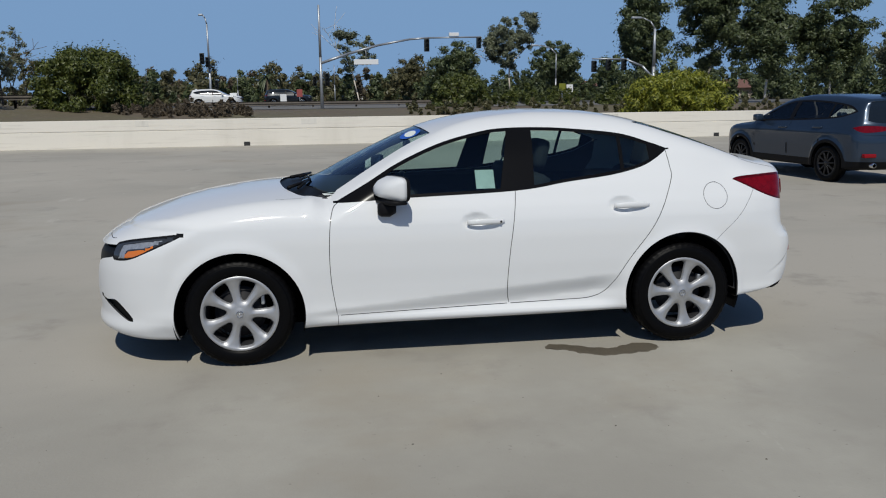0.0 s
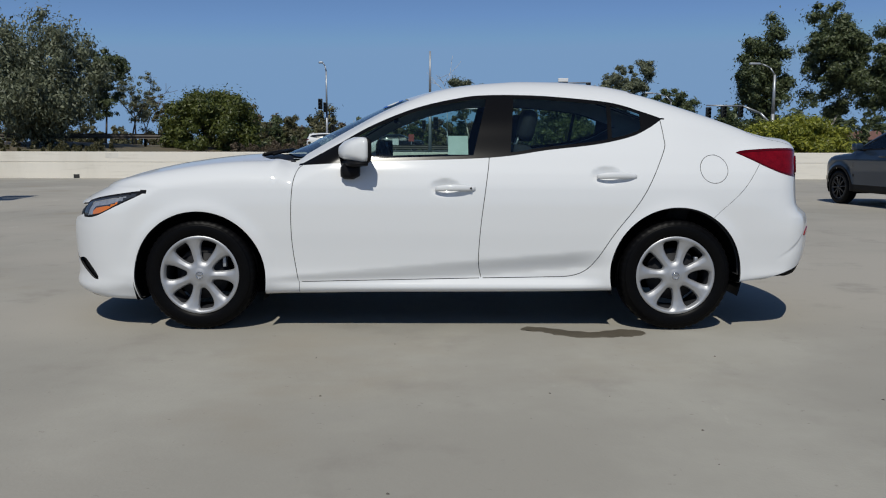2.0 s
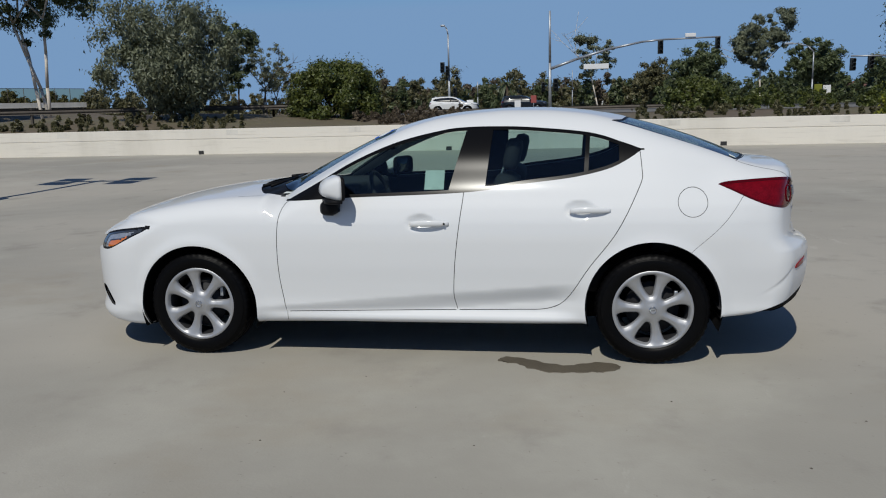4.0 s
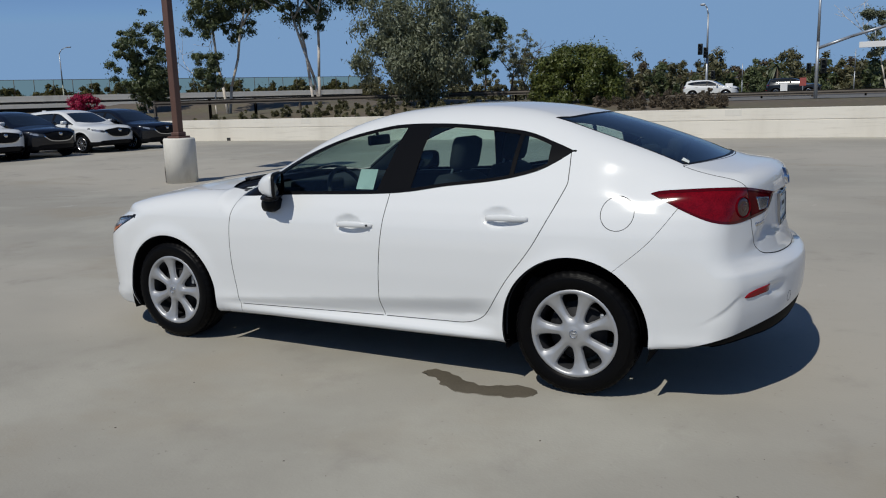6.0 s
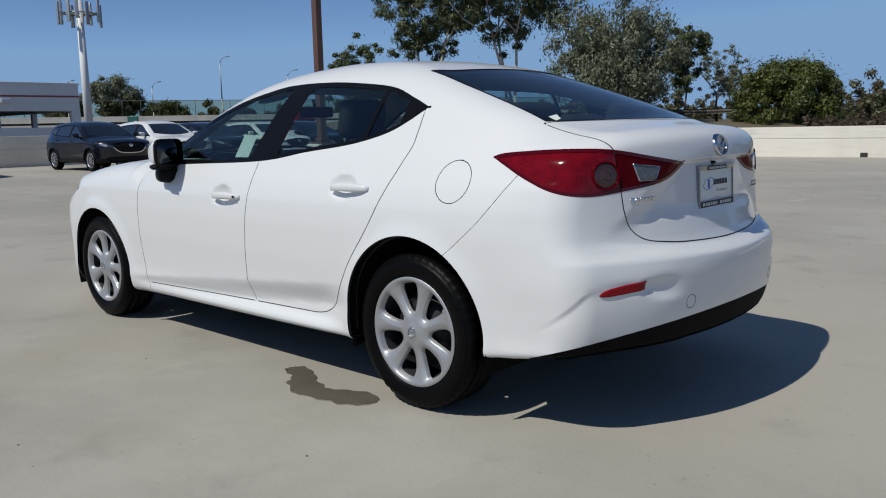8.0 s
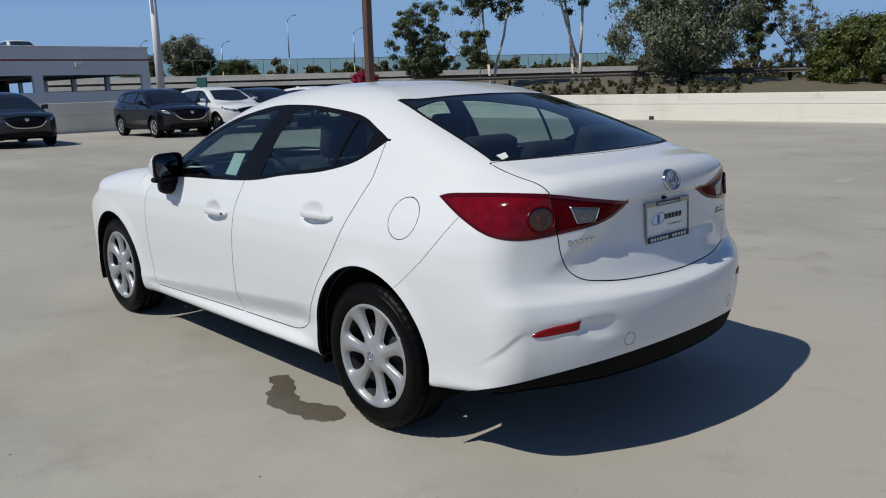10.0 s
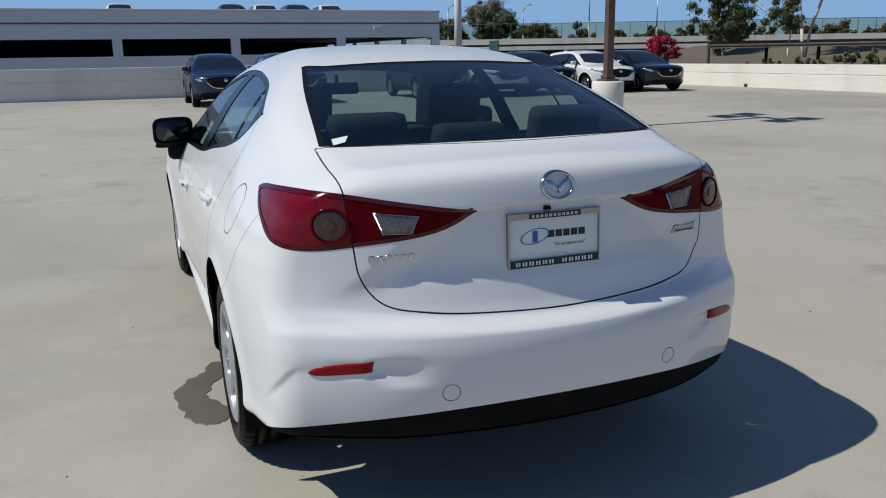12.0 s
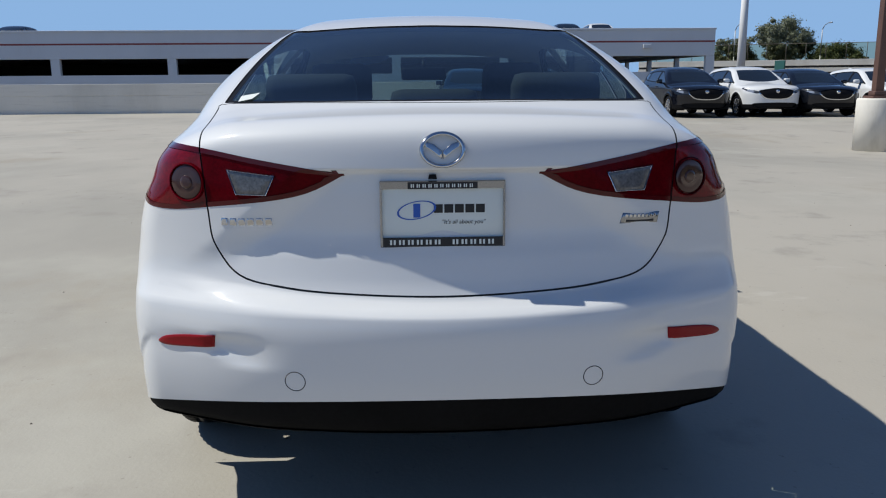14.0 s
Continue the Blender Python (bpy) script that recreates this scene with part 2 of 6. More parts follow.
def box(bm, x0, y0, z0, x1, y1, z1, bevel=0.0, turn=None):
    """A box with bevelled edges, joined into bm."""
    m = Matrix.LocRotScale(((x0 + x1) / 2, (y0 + y1) / 2, (z0 + z1) / 2), None, (x1 - x0, y1 - y0, z1 - z0))
    made = bmesh.ops.create_cube(bm, size=1, matrix=(turn or Matrix()) @ m)
    if bevel:
        edges = list({e for v in made["verts"] for e in v.link_edges})
        bmesh.ops.bevel(bm, geom=edges, offset=bevel, segments=2, profile=0.6, affect="EDGES")
    return bm


def rod(bm, a, b, r0, r1=None, sides=10):
    """A tapered round bar from a to b, joined into bm."""
    a, b = Vector(a), Vector(b)
    turn = (b - a).to_track_quat("Z", "Y").to_matrix().to_4x4()
    m = Matrix.Translation((a + b) / 2) @ turn
    bmesh.ops.create_cone(bm, cap_ends=True, segments=sides, radius1=r0, radius2=r0 if r1 is None else r1, depth=(b - a).length, matrix=m)
    return bm


def lathe(bm, profile, sides=48, m=None):
    """A surface turned round the y axis from (radius, y) pairs, joined into bm."""
    rings = []
    for r, y in profile:
        rings.append([bm.verts.new((m or Matrix()) @ Vector((r * math.cos(a), y, r * math.sin(a)))) for a in (2 * math.pi * i / sides for i in range(sides))])
    for lo, hi in zip(rings, rings[1:]):
        for i in range(sides):
            j = (i + 1) % sides
            bm.faces.new((lo[i], lo[j], hi[j], hi[i]))
    return bm


# ---- the deck, its walls and the ground ----
WALL_Y, WALL_X, EAST, SOUTH = 22.1, -28.5, 34.0, -30.0


def fall(x, y):
    """The deck's slight fall to the drain by the lamp post."""
    return -0.17 * math.exp(-((x + 11.0) ** 2 + (y - 8.7) ** 2) / 20.0)


def deck():
    xs, ys = np.linspace(WALL_X - 0.3, EAST + 0.3, 90), np.linspace(SOUTH - 0.3, WALL_Y + 0.3, 76)
    n = len(ys)
    v = [(x, y, fall(x, y)) for x in xs for y in ys] + [(x, y, -0.42) for x in (xs[0], xs[-1]) for y in (ys[0], ys[-1])]
    f = [(i * n + j, (i + 1) * n + j, (i + 1) * n + j + 1, i * n + j + 1) for i in range(len(xs) - 1) for j in range(n - 1)]
    k = len(xs) * n
    last = (len(xs) - 1) * n
    f += [tuple([*range(0, n)]) + (k + 1, k), tuple(last + j for j in reversed(range(n))) + (k + 2, k + 3), tuple(reversed([i * n for i in range(len(xs))])) + (k, k + 2), tuple(i * n + n - 1 for i in range(len(xs))) + (k + 3, k + 1), (k, k + 1, k + 3, k + 2)]
    return tagged(raw("floor", v, f, M["deck"], smooth=False), "sunlit bare grey concrete parking deck with faint stains", "deck", kind="structure")


deck()


def lay(x, y):
    """The height of the land round the deck: it rises to the street, and to a bank in the corner."""
    north = min(1, max(0, (y - 27) / 24))
    west = min(1, max(0, (-x - 8) / 18)) * min(1, max(0, (y - 30) / 10)) * min(1, max(0, (62 - y) / 12)) * min(1, max(0, (x + 45) / 7))
    low = min(1, max(0, (-x - 33) / 10)) * min(1, max(0, (24 - y) / 4))
    bank = min(1, max(0, (-x - 44) / 8)) * min(1, max(0, (y - 55) / 6)) * min(1, max(0, (90 - y) / 15)) * min(1, max(0, (x + 85) / 10))
    return -0.45 + 1.2 * north + 0.75 * west - 0.9 * low + 1.3 * bank


def land():
    xs = sorted({*np.linspace(-3200, -80, 8), *np.linspace(-80, 80, 60), *np.linspace(80, 3200, 8)})
    ys = sorted({*np.linspace(-3200, -60, 8), *np.linspace(-60, 100, 60), *np.linspace(100, 3600, 8)})
    v = [(x, y, lay(x, y)) for x in xs for y in ys]
    n = len(ys)
    f = [(i * n + j, (i + 1) * n + j, (i + 1) * n + j + 1, i * n + j + 1) for i in range(len(xs) - 1) for j in range(n - 1)]
    return tagged(raw("ground", v, f, M["earth"], smooth=True), "dry earth and scrub round the deck", "ground", kind="structure")


land()


def parapet(name, x0, y0, x1, y1, h, mat, label):
    """A wall with a bevelled coping edge and a board-mark groove along its face."""
    bm = bmesh.new()
    box(bm, x0, y0, -0.2, x1, y1, h * 0.6 - 0.012, 0.006)
    if x1 - x0 > y1 - y0:
        box(bm, x0, y0 + 0.015, h * 0.6 - 0.012, x1, y1 - 0.015, h * 0.6 + 0.012)
    else:
        box(bm, x0 + 0.015, y0, h * 0.6 - 0.012, x1 - 0.015, y1, h * 0.6 + 0.012)
    box(bm, x0, y0, h * 0.6 + 0.012, x1, y1, h, 0.012)
    return tagged(part(name, bm, mat, smooth=False), label, "parapet wall", kind="structure")


parapet("wall_north", WALL_X - 0.3, WALL_Y, EAST + 0.3, WALL_Y + 0.28, 0.89, M["parapet"], "low cream concrete parapet wall with stains and drain holes")
parapet("wall_west", WALL_X - 0.28, SOUTH, WALL_X, WALL_Y, 1.14, M["parapet"], "low shaded grey concrete parapet wall")
parapet("wall_east", EAST, SOUTH, EAST + 0.28, WALL_Y, 0.89, M["parapet"], "low cream concrete parapet wall")
parapet("wall_south", WALL_X - 0.28, SOUTH - 0.28, EAST + 0.28, SOUTH, 0.89, M["parapet"], "low cream concrete parapet wall")


# ---- shells: a skin found along rays from a core, cut along drawn outlines ----
def shell(inside, core, room, step):
    """The half y >= 0 of the surface inside() = 0, as vertices and quads. core: x0, x1, z0, z1 of a plate in the middle; room: x0, x1, y1, z0, z1 round it."""
    x0, x1, y1, z0, z1 = room
    xs = np.linspace(x0, x1, int((x1 - x0) / step) + 1)
    ys = np.linspace(0, y1, int(y1 / step) + 1)
    zs = np.linspace(z0, z1, int((z1 - z0) / step) + 1)
    points, quads, seen = [], [], {}

    def sheet(make, a, b):
        grid = []
        for p in a:
            row = []
            for q in b:
                v = make(p, q)
                key = (round(v[0], 4), round(v[1], 4), round(v[2], 4))
                if key not in seen:
                    seen[key] = len(points)
                    points.append(v)
                row.append(seen[key])
            grid.append(row)
        for i in range(len(a) - 1):
            for j in range(len(b) - 1):
                quads.append((grid[i][j], grid[i + 1][j], grid[i + 1][j + 1], grid[i][j + 1]))

    sheet(lambda x, z: (x, y1, z), xs[::-1], zs)
    sheet(lambda x, y: (x, y, z1), xs, ys)
    sheet(lambda x, y: (x, y, z0), xs[::-1], ys)
    sheet(lambda y, z: (x1, y, z), ys, zs)
    sheet(lambda y, z: (x0, y, z), ys[::-1], zs)
    q = np.array(points)
    c = np.stack([np.clip(q[:, 0], core[0], core[1]), 0 * q[:, 0], np.clip(q[:, 2], core[2], core[3])], 1)
    lo, hi = np.zeros(len(q)), np.ones(len(q))
    for _ in range(26):
        mid = (lo + hi) / 2
        p = c + (q - c) * mid[:, None]
        inn = inside(p[:, 0], p[:, 1], p[:, 2]) < 0
        lo, hi = np.where(inn, mid, lo), np.where(inn, hi, mid)
    return c + (q - c) * ((lo + hi) / 2)[:, None], quads


def settle(inside, v, rounds=3):
    """Moves vertices along the slope onto the surface, and gives its normals."""
    for _ in range(rounds):
        n, f = slope(inside, v)
        v = v - n * f[:, None]
    return v


def slope(inside, v, e=2e-3):
    x, y, z = v.T
    f = inside(x, y, z)
    g = np.stack([inside(x + e, y, z) - inside(x - e, y, z), inside(x, y + e, z) - inside(x, y - e, z), inside(x, y, z + e) - inside(x, y, z - e)], 1) / (2 * e)
    size = np.linalg.norm(g, axis=1) + 1e-9
    return g / size[:, None], f / size


def cut(v, faces, value):
    """Splits every face along the line where value, one number a vertex, is 0."""
    value = np.where(np.abs(value) < 2e-4, 2e-4, value)
    up = (value > 0).tolist()
    made, extra, out = {}, [], []
    for f in faces:
        s = [up[i] for i in f]
        if all(s) or not any(s):
            out.append(f)
            continue
        n = len(f)
        changes = sum(s[i] != s[i - 1] for i in range(n))
        for g in ([f] if changes == 2 else [(f[0], f[i], f[i + 1]) for i in range(1, n - 1)]):
            over, under = [], []
            for i, a in enumerate(g):
                b = g[(i + 1) % len(g)]
                (over if up[a] else under).append(a)
                if up[a] != up[b]:
                    key = (min(a, b), max(a, b))
                    if key not in made:
                        t = value[a] / (value[a] - value[b])
                        made[key] = len(v) + len(extra)
                        extra.append(v[a] + (v[b] - v[a]) * t)
                    over.append(made[key])
                    under.append(made[key])
            for h in (over, under):
                if len(h) > 2:
                    out.append(tuple(h))
    return (np.vstack([v, np.array(extra)]) if extra else v), out


def outline(pts, closed=True, fine=6):
    """A smooth line through points; a point given twice stays a corner."""
    n = len(pts)
    p = np.array(pts, float)
    out = []
    for i in range(n if closed else n - 1):
        p1, p2 = p[i], p[(i + 1) % n]
        if np.allclose(p1, p2):
            continue
        p0 = p[(i - 1) % n] if closed or i else p1
        p3 = p[(i + 2) % n] if closed or i + 2 < n else p2
        m1, m2 = (p2 - p0) / 2, (p3 - p1) / 2
        m1 = (p2 - p1) * 0.9 if np.allclose(p0, p1) else m1
        m2 = (p2 - p1) * 0.9 if np.allclose(p3, p2) else m2
        reach = np.linalg.norm(p2 - p1)
        m1 = m1 * min(1, 1.5 * reach / (np.linalg.norm(m1) + 1e-9))
        m2 = m2 * min(1, 1.5 * reach / (np.linalg.norm(m2) + 1e-9))
        for k in range(fine):
            s = k / fine
            out.append((2 * s ** 3 - 3 * s * s + 1) * p1 + (s ** 3 - 2 * s * s + s) * m1 + (-2 * s ** 3 + 3 * s * s) * p2 + (s ** 3 - s * s) * m2)
    if not closed:
        out.append(p[-1])
    return np.array(out)


def away(line, a, b, closed=True):
    """Distance of the points (a, b) from a line; below 0 inside a closed one."""
    lo, hi = line.min(0) - 0.1, line.max(0) + 0.1
    near = (a > lo[0]) & (a < hi[0]) & (b > lo[1]) & (b < hi[1])
    if not near.all():
        out = np.full(len(a), 0.1)
        if near.any():
            out[near] = away(line, a[near], b[near], closed)
        return out
    p = np.stack([a, b], 1)
    best, inn = np.full(len(p), 1e9), np.zeros(len(p), bool)
    for i in range(len(line) if closed else len(line) - 1):
        s, e = line[i], line[(i + 1) % len(line)]
        d = e - s
        t = np.clip(((p - s) @ d) / (d @ d + 1e-12), 0, 1)
        best = np.minimum(best, np.linalg.norm(p - s - t[:, None] * d, axis=1))
        if closed:
            hit = (s[1] > p[:, 1]) != (e[1] > p[:, 1])
            with np.errstate(divide="ignore", invalid="ignore"):
                inn ^= hit & (p[:, 0] < s[0] + (p[:, 1] - s[1]) * d[0] / (d[1] if abs(d[1]) > 1e-12 else 1e-12))
    return np.where(inn, -best, best)


def piece(name, v, faces, normals, mat, parent, both=False, left=False, sink=0.0, label=""):
    """One part made of some faces of a shell: as it is (y > 0), on the other side (left), or both sides joined. sink: pushed inwards."""
    used = sorted({i for f in faces for i in f})
    if not used:
        return None
    at = {i: k for k, i in enumerate(used)}
    w = v[used] - normals[used] * sink
    nn = normals[used]
    ff = [tuple(at[i] for i in f) for f in faces]
    flip = np.array([1, -1, 1.0])
    if both:
        n = len(w)
        ff = ff + [tuple(i + n for i in reversed(f)) for f in ff]
        w, nn = np.vstack([w, w * flip]), np.vstack([nn, nn * flip])
    elif left:
        ff = [tuple(reversed(f)) for f in ff]
        w, nn = w * flip, nn * flip
    ob = raw(name, w, ff, mat, parent, label, True)
    ob.data.normals_split_custom_set_from_vertices([tuple(q) for q in nn])
    return ob
def curve(pts):
    """A smooth curve through (a, b) pairs, monotone between them (numpy in, numpy out)."""
    a = np.array([p[0] for p in pts], float)
    b = np.array([p[1] for p in pts], float)
    h = np.diff(a)
    d = np.diff(b) / h
    m = np.zeros(len(a))
    m[0], m[-1] = d[0], d[-1]
    for i in range(1, len(a) - 1):
        if d[i - 1] * d[i] > 0:
            w1, w2 = 2 * h[i] + h[i - 1], h[i] + 2 * h[i - 1]
            m[i] = (w1 + w2) / (w1 / d[i - 1] + w2 / d[i])

    def at(t):
        t = np.clip(np.asarray(t, float), a[0], a[-1])
        i = np.clip(np.searchsorted(a, t) - 1, 0, len(h) - 1)
        s = (t - a[i]) / h[i]
        return ((1 + 2 * s) * (1 - s) ** 2 * b[i] + s * (1 - s) ** 2 * h[i] * m[i]
                + s * s * (3 - 2 * s) * b[i + 1] + s * s * (s - 1) * h[i] * m[i + 1])
    return at


def smax(a, b, r):
    """The larger of a and b, rounded over r."""
    h = np.clip(0.5 + 0.5 * (a - b) / r, 0, 1)
    return b + (a - b) * h + r * h * (1 - h)


# the sedan's lines: x to its tail, y across, z up; its wheels stand at x = -1.35 and 1.35
TOP = curve([(-2.4, 0.5), (-2.28, 0.67), (-2.17, 0.765), (-1.97, 0.85), (-1.76, 0.912), (-1.56, 0.952), (-1.28, 0.988), (-1.08, 1.002),
             (-0.98, 1.008), (-0.9, 1.035), (-0.74, 1.115), (-0.49, 1.233), (-0.28, 1.325), (-0.06, 1.39), (0.15, 1.428), (0.36, 1.445),
             (0.51, 1.452), (0.72, 1.449), (0.94, 1.433), (1.15, 1.4), (1.37, 1.345), (1.59, 1.275), (1.77, 1.207), (1.9, 1.15), (1.98, 1.125), (2.11, 1.11), (2.25, 1.1), (2.5, 1.08)])
CROWN = curve([(-2.4, 0.12), (-2.0, 0.10), (-1.2, 0.08), (-0.95, 0.10), (-0.8, 0.26), (-0.3, 0.22), (0.0, 0.14), (0.5, 0.11), (1.0, 0.12), (1.4, 0.18), (1.8, 0.15), (2.0, 0.09), (2.4, 0.08)])
WIDE = curve([(-2.5, 0.76), (-2.2, 0.81), (-1.9, 0.862), (-1.35, 0.886), (-0.8, 0.883), (0.0, 0.887), (0.8, 0.889), (1.35, 0.89), (1.8, 0.862), (2.2, 0.79), (2.5, 0.72)])
FLANK = curve([(0.1, -0.08), (0.2, -0.04), (0.27, -0.014), (0.31, -0.01), (0.36, -0.012), (0.45, -0.008), (0.58, 0.0), (0.7, 0.002), (0.8, -0.006), (0.88, -0.028), (0.95, -0.06), (1.0, -0.085),
               (1.1, -0.145), (1.2, -0.208), (1.3, -0.29), (1.4, -0.4), (1.5, -0.56)])
TAIL = curve([(0.1, 2.0), (0.2, 2.12), (0.3, 2.245), (0.4, 2.287), (0.5, 2.302), (0.58, 2.304), (0.635, 2.296), (0.68, 2.262), (0.72, 2.242), (0.78, 2.232), (0.85, 2.226), (0.93, 2.221), (0.985, 2.216), (1.03, 2.21), (1.07, 2.197), (1.12, 2.155), (1.3, 1.95)])
SHELF = curve([(0.5, 0.018), (0.626, 0.018), (0.636, 0.017), (0.646, 0.010), (0.666, -0.010), (0.672, -0.012), (0.69, -0.010), (0.76, 0.0)])
NOSE = curve([(0.05, -2.1), (0.16, -2.24), (0.23, -2.29), (0.3, -2.275), (0.4, -2.285), (0.55, -2.29), (0.66, -2.275), (0.72, -2.23), (0.8, -2.1)])
FLOOR = curve([(-2.4, 0.19), (-1.76, 0.165), (-0.95, 0.205), (0.97, 0.225), (1.7, 0.27), (1.95, 0.3), (2.4, 0.33)])


def ease(t):
    t = np.clip(t, 0, 1)
    return t * t * (3 - 2 * t)


DISHES = ((0.043, 0.815), (0.948, 0.884))


def CREASE(x):
    return 0.322 + 0.085 * (x + 0.8)


def flank(x, z):
    w = WIDE(x) + FLANK(z)
    for c in (-1.35, 1.35):
        r = np.hypot(x - c, z - 0.318)
        w = w + 0.012 * np.exp(-((r - 0.37) / 0.045) ** 2)
    # the door's lower crease, rising to the rear
    low = np.clip((CREASE(x) - z) / 0.1, 0, 1)
    low = 0.5 * low + 0.5 * ease(low)
    foot = np.clip((z - 0.24) / 0.07, 0, 1)
    ends = np.clip((1.05 - np.abs(x)) / 0.3, 0, 1)
    w = w - 0.036 * low * foot * foot * (3 - 2 * foot) * ends * ends * (3 - 2 * ends)
    # the dishes behind the door handles
    for cx, cz in DISHES:
        w = w - 0.024 * np.clip(1 - ((x - cx) / 0.098) ** 2 - ((z - cz) / 0.056) ** 2, 0, 1) ** 1.4
    # the tail lamps stand out from the narrowing shoulder
    w = w + 0.036 * ease((z - 0.92) / 0.1) * (1 - ease((z - 1.03) / 0.09)) * ease((x - 1.62) / 0.36)
    w = w - 0.022 * np.exp(-((z - 0.8) / 0.16) ** 2) * ease((x - 1.72) / 0.3)
    back = np.clip(x - 1.3, 0, 2)
    front = np.clip(-1.5 - x, 0, 2)
    up = np.clip((z - 0.9) / 0.2, 0, 1)
    return w - 0.17 * back ** 2 * up * up * (3 - 2 * up) - 0.1 * front ** 2


def roof(x, y):
    return TOP(x) - CROWN(x) * y * y


def tail(y, z):
    y2 = y * y
    pull = 0.25 * y2 + (0.22 - 0.08 * (1 - ease((z - 1.02) / 0.1))) * y2 * y2
    # the shelf over the bumper, the plate's recess under its ledge, the reflectors' pockets
    shelf = SHELF(z - 0.1 * y2) * (1 - ease((y - 0.42) / 0.3))
    dish = 0.026 * ease((0.986 - z) / 0.016) * (1 - ease((0.83 - z) / 0.13)) * (1 - ease((y - 0.2 - (0.98 - z) * 1.3) / 0.16))
    pocket = 0.015 * (0.2 + 0.8 * ease((0.6 - y) / 0.05)) * np.exp(-((y - 0.585) / 0.145) ** 4 - ((z - 0.553 - 0.03 * (y - 0.6)) / (0.012 + 0.022 * ease((0.76 - y) / 0.3))) ** 4)
    return TAIL(z) - pull + shelf - dish - pocket


def nose(y, z):
    y2 = y * y
    return NOSE(z) + 0.22 * y2 + 0.5 * y2 * y2


def FIN(z):
    """The crease from the reflector's outer end down to the wheel arch, as x - y at the height z."""
    return 1.335 - 1.45 * (0.548 - z) - 1.2 * (0.548 - z) ** 2


def solid(x, y, z):
    """Below 0 inside the sedan's skin."""
    side = (y - flank(x, z)) * 0.9
    top = z - roof(x, y)
    r = np.where(x < -0.9, 0.10, 0.07)
    f = smax(side, top, r)
    f = smax(f, (x - tail(y, z)) * 0.8, 0.05)
    f = smax(f, (nose(y, z) - x) * 0.8, 0.07)
    d = x - y - FIN(z)
    fin = 0.006 * ease((d + 0.028) / 0.056) * np.exp(-np.clip(d, 0, 1) / 0.11) * ease((z - 0.39) / 0.1) * (1 - ease((z - 0.53) / 0.03))
    f = f + np.where(x > 1.5, fin, 0)
    return smax(f, FLOOR(x) - z, 0.03)


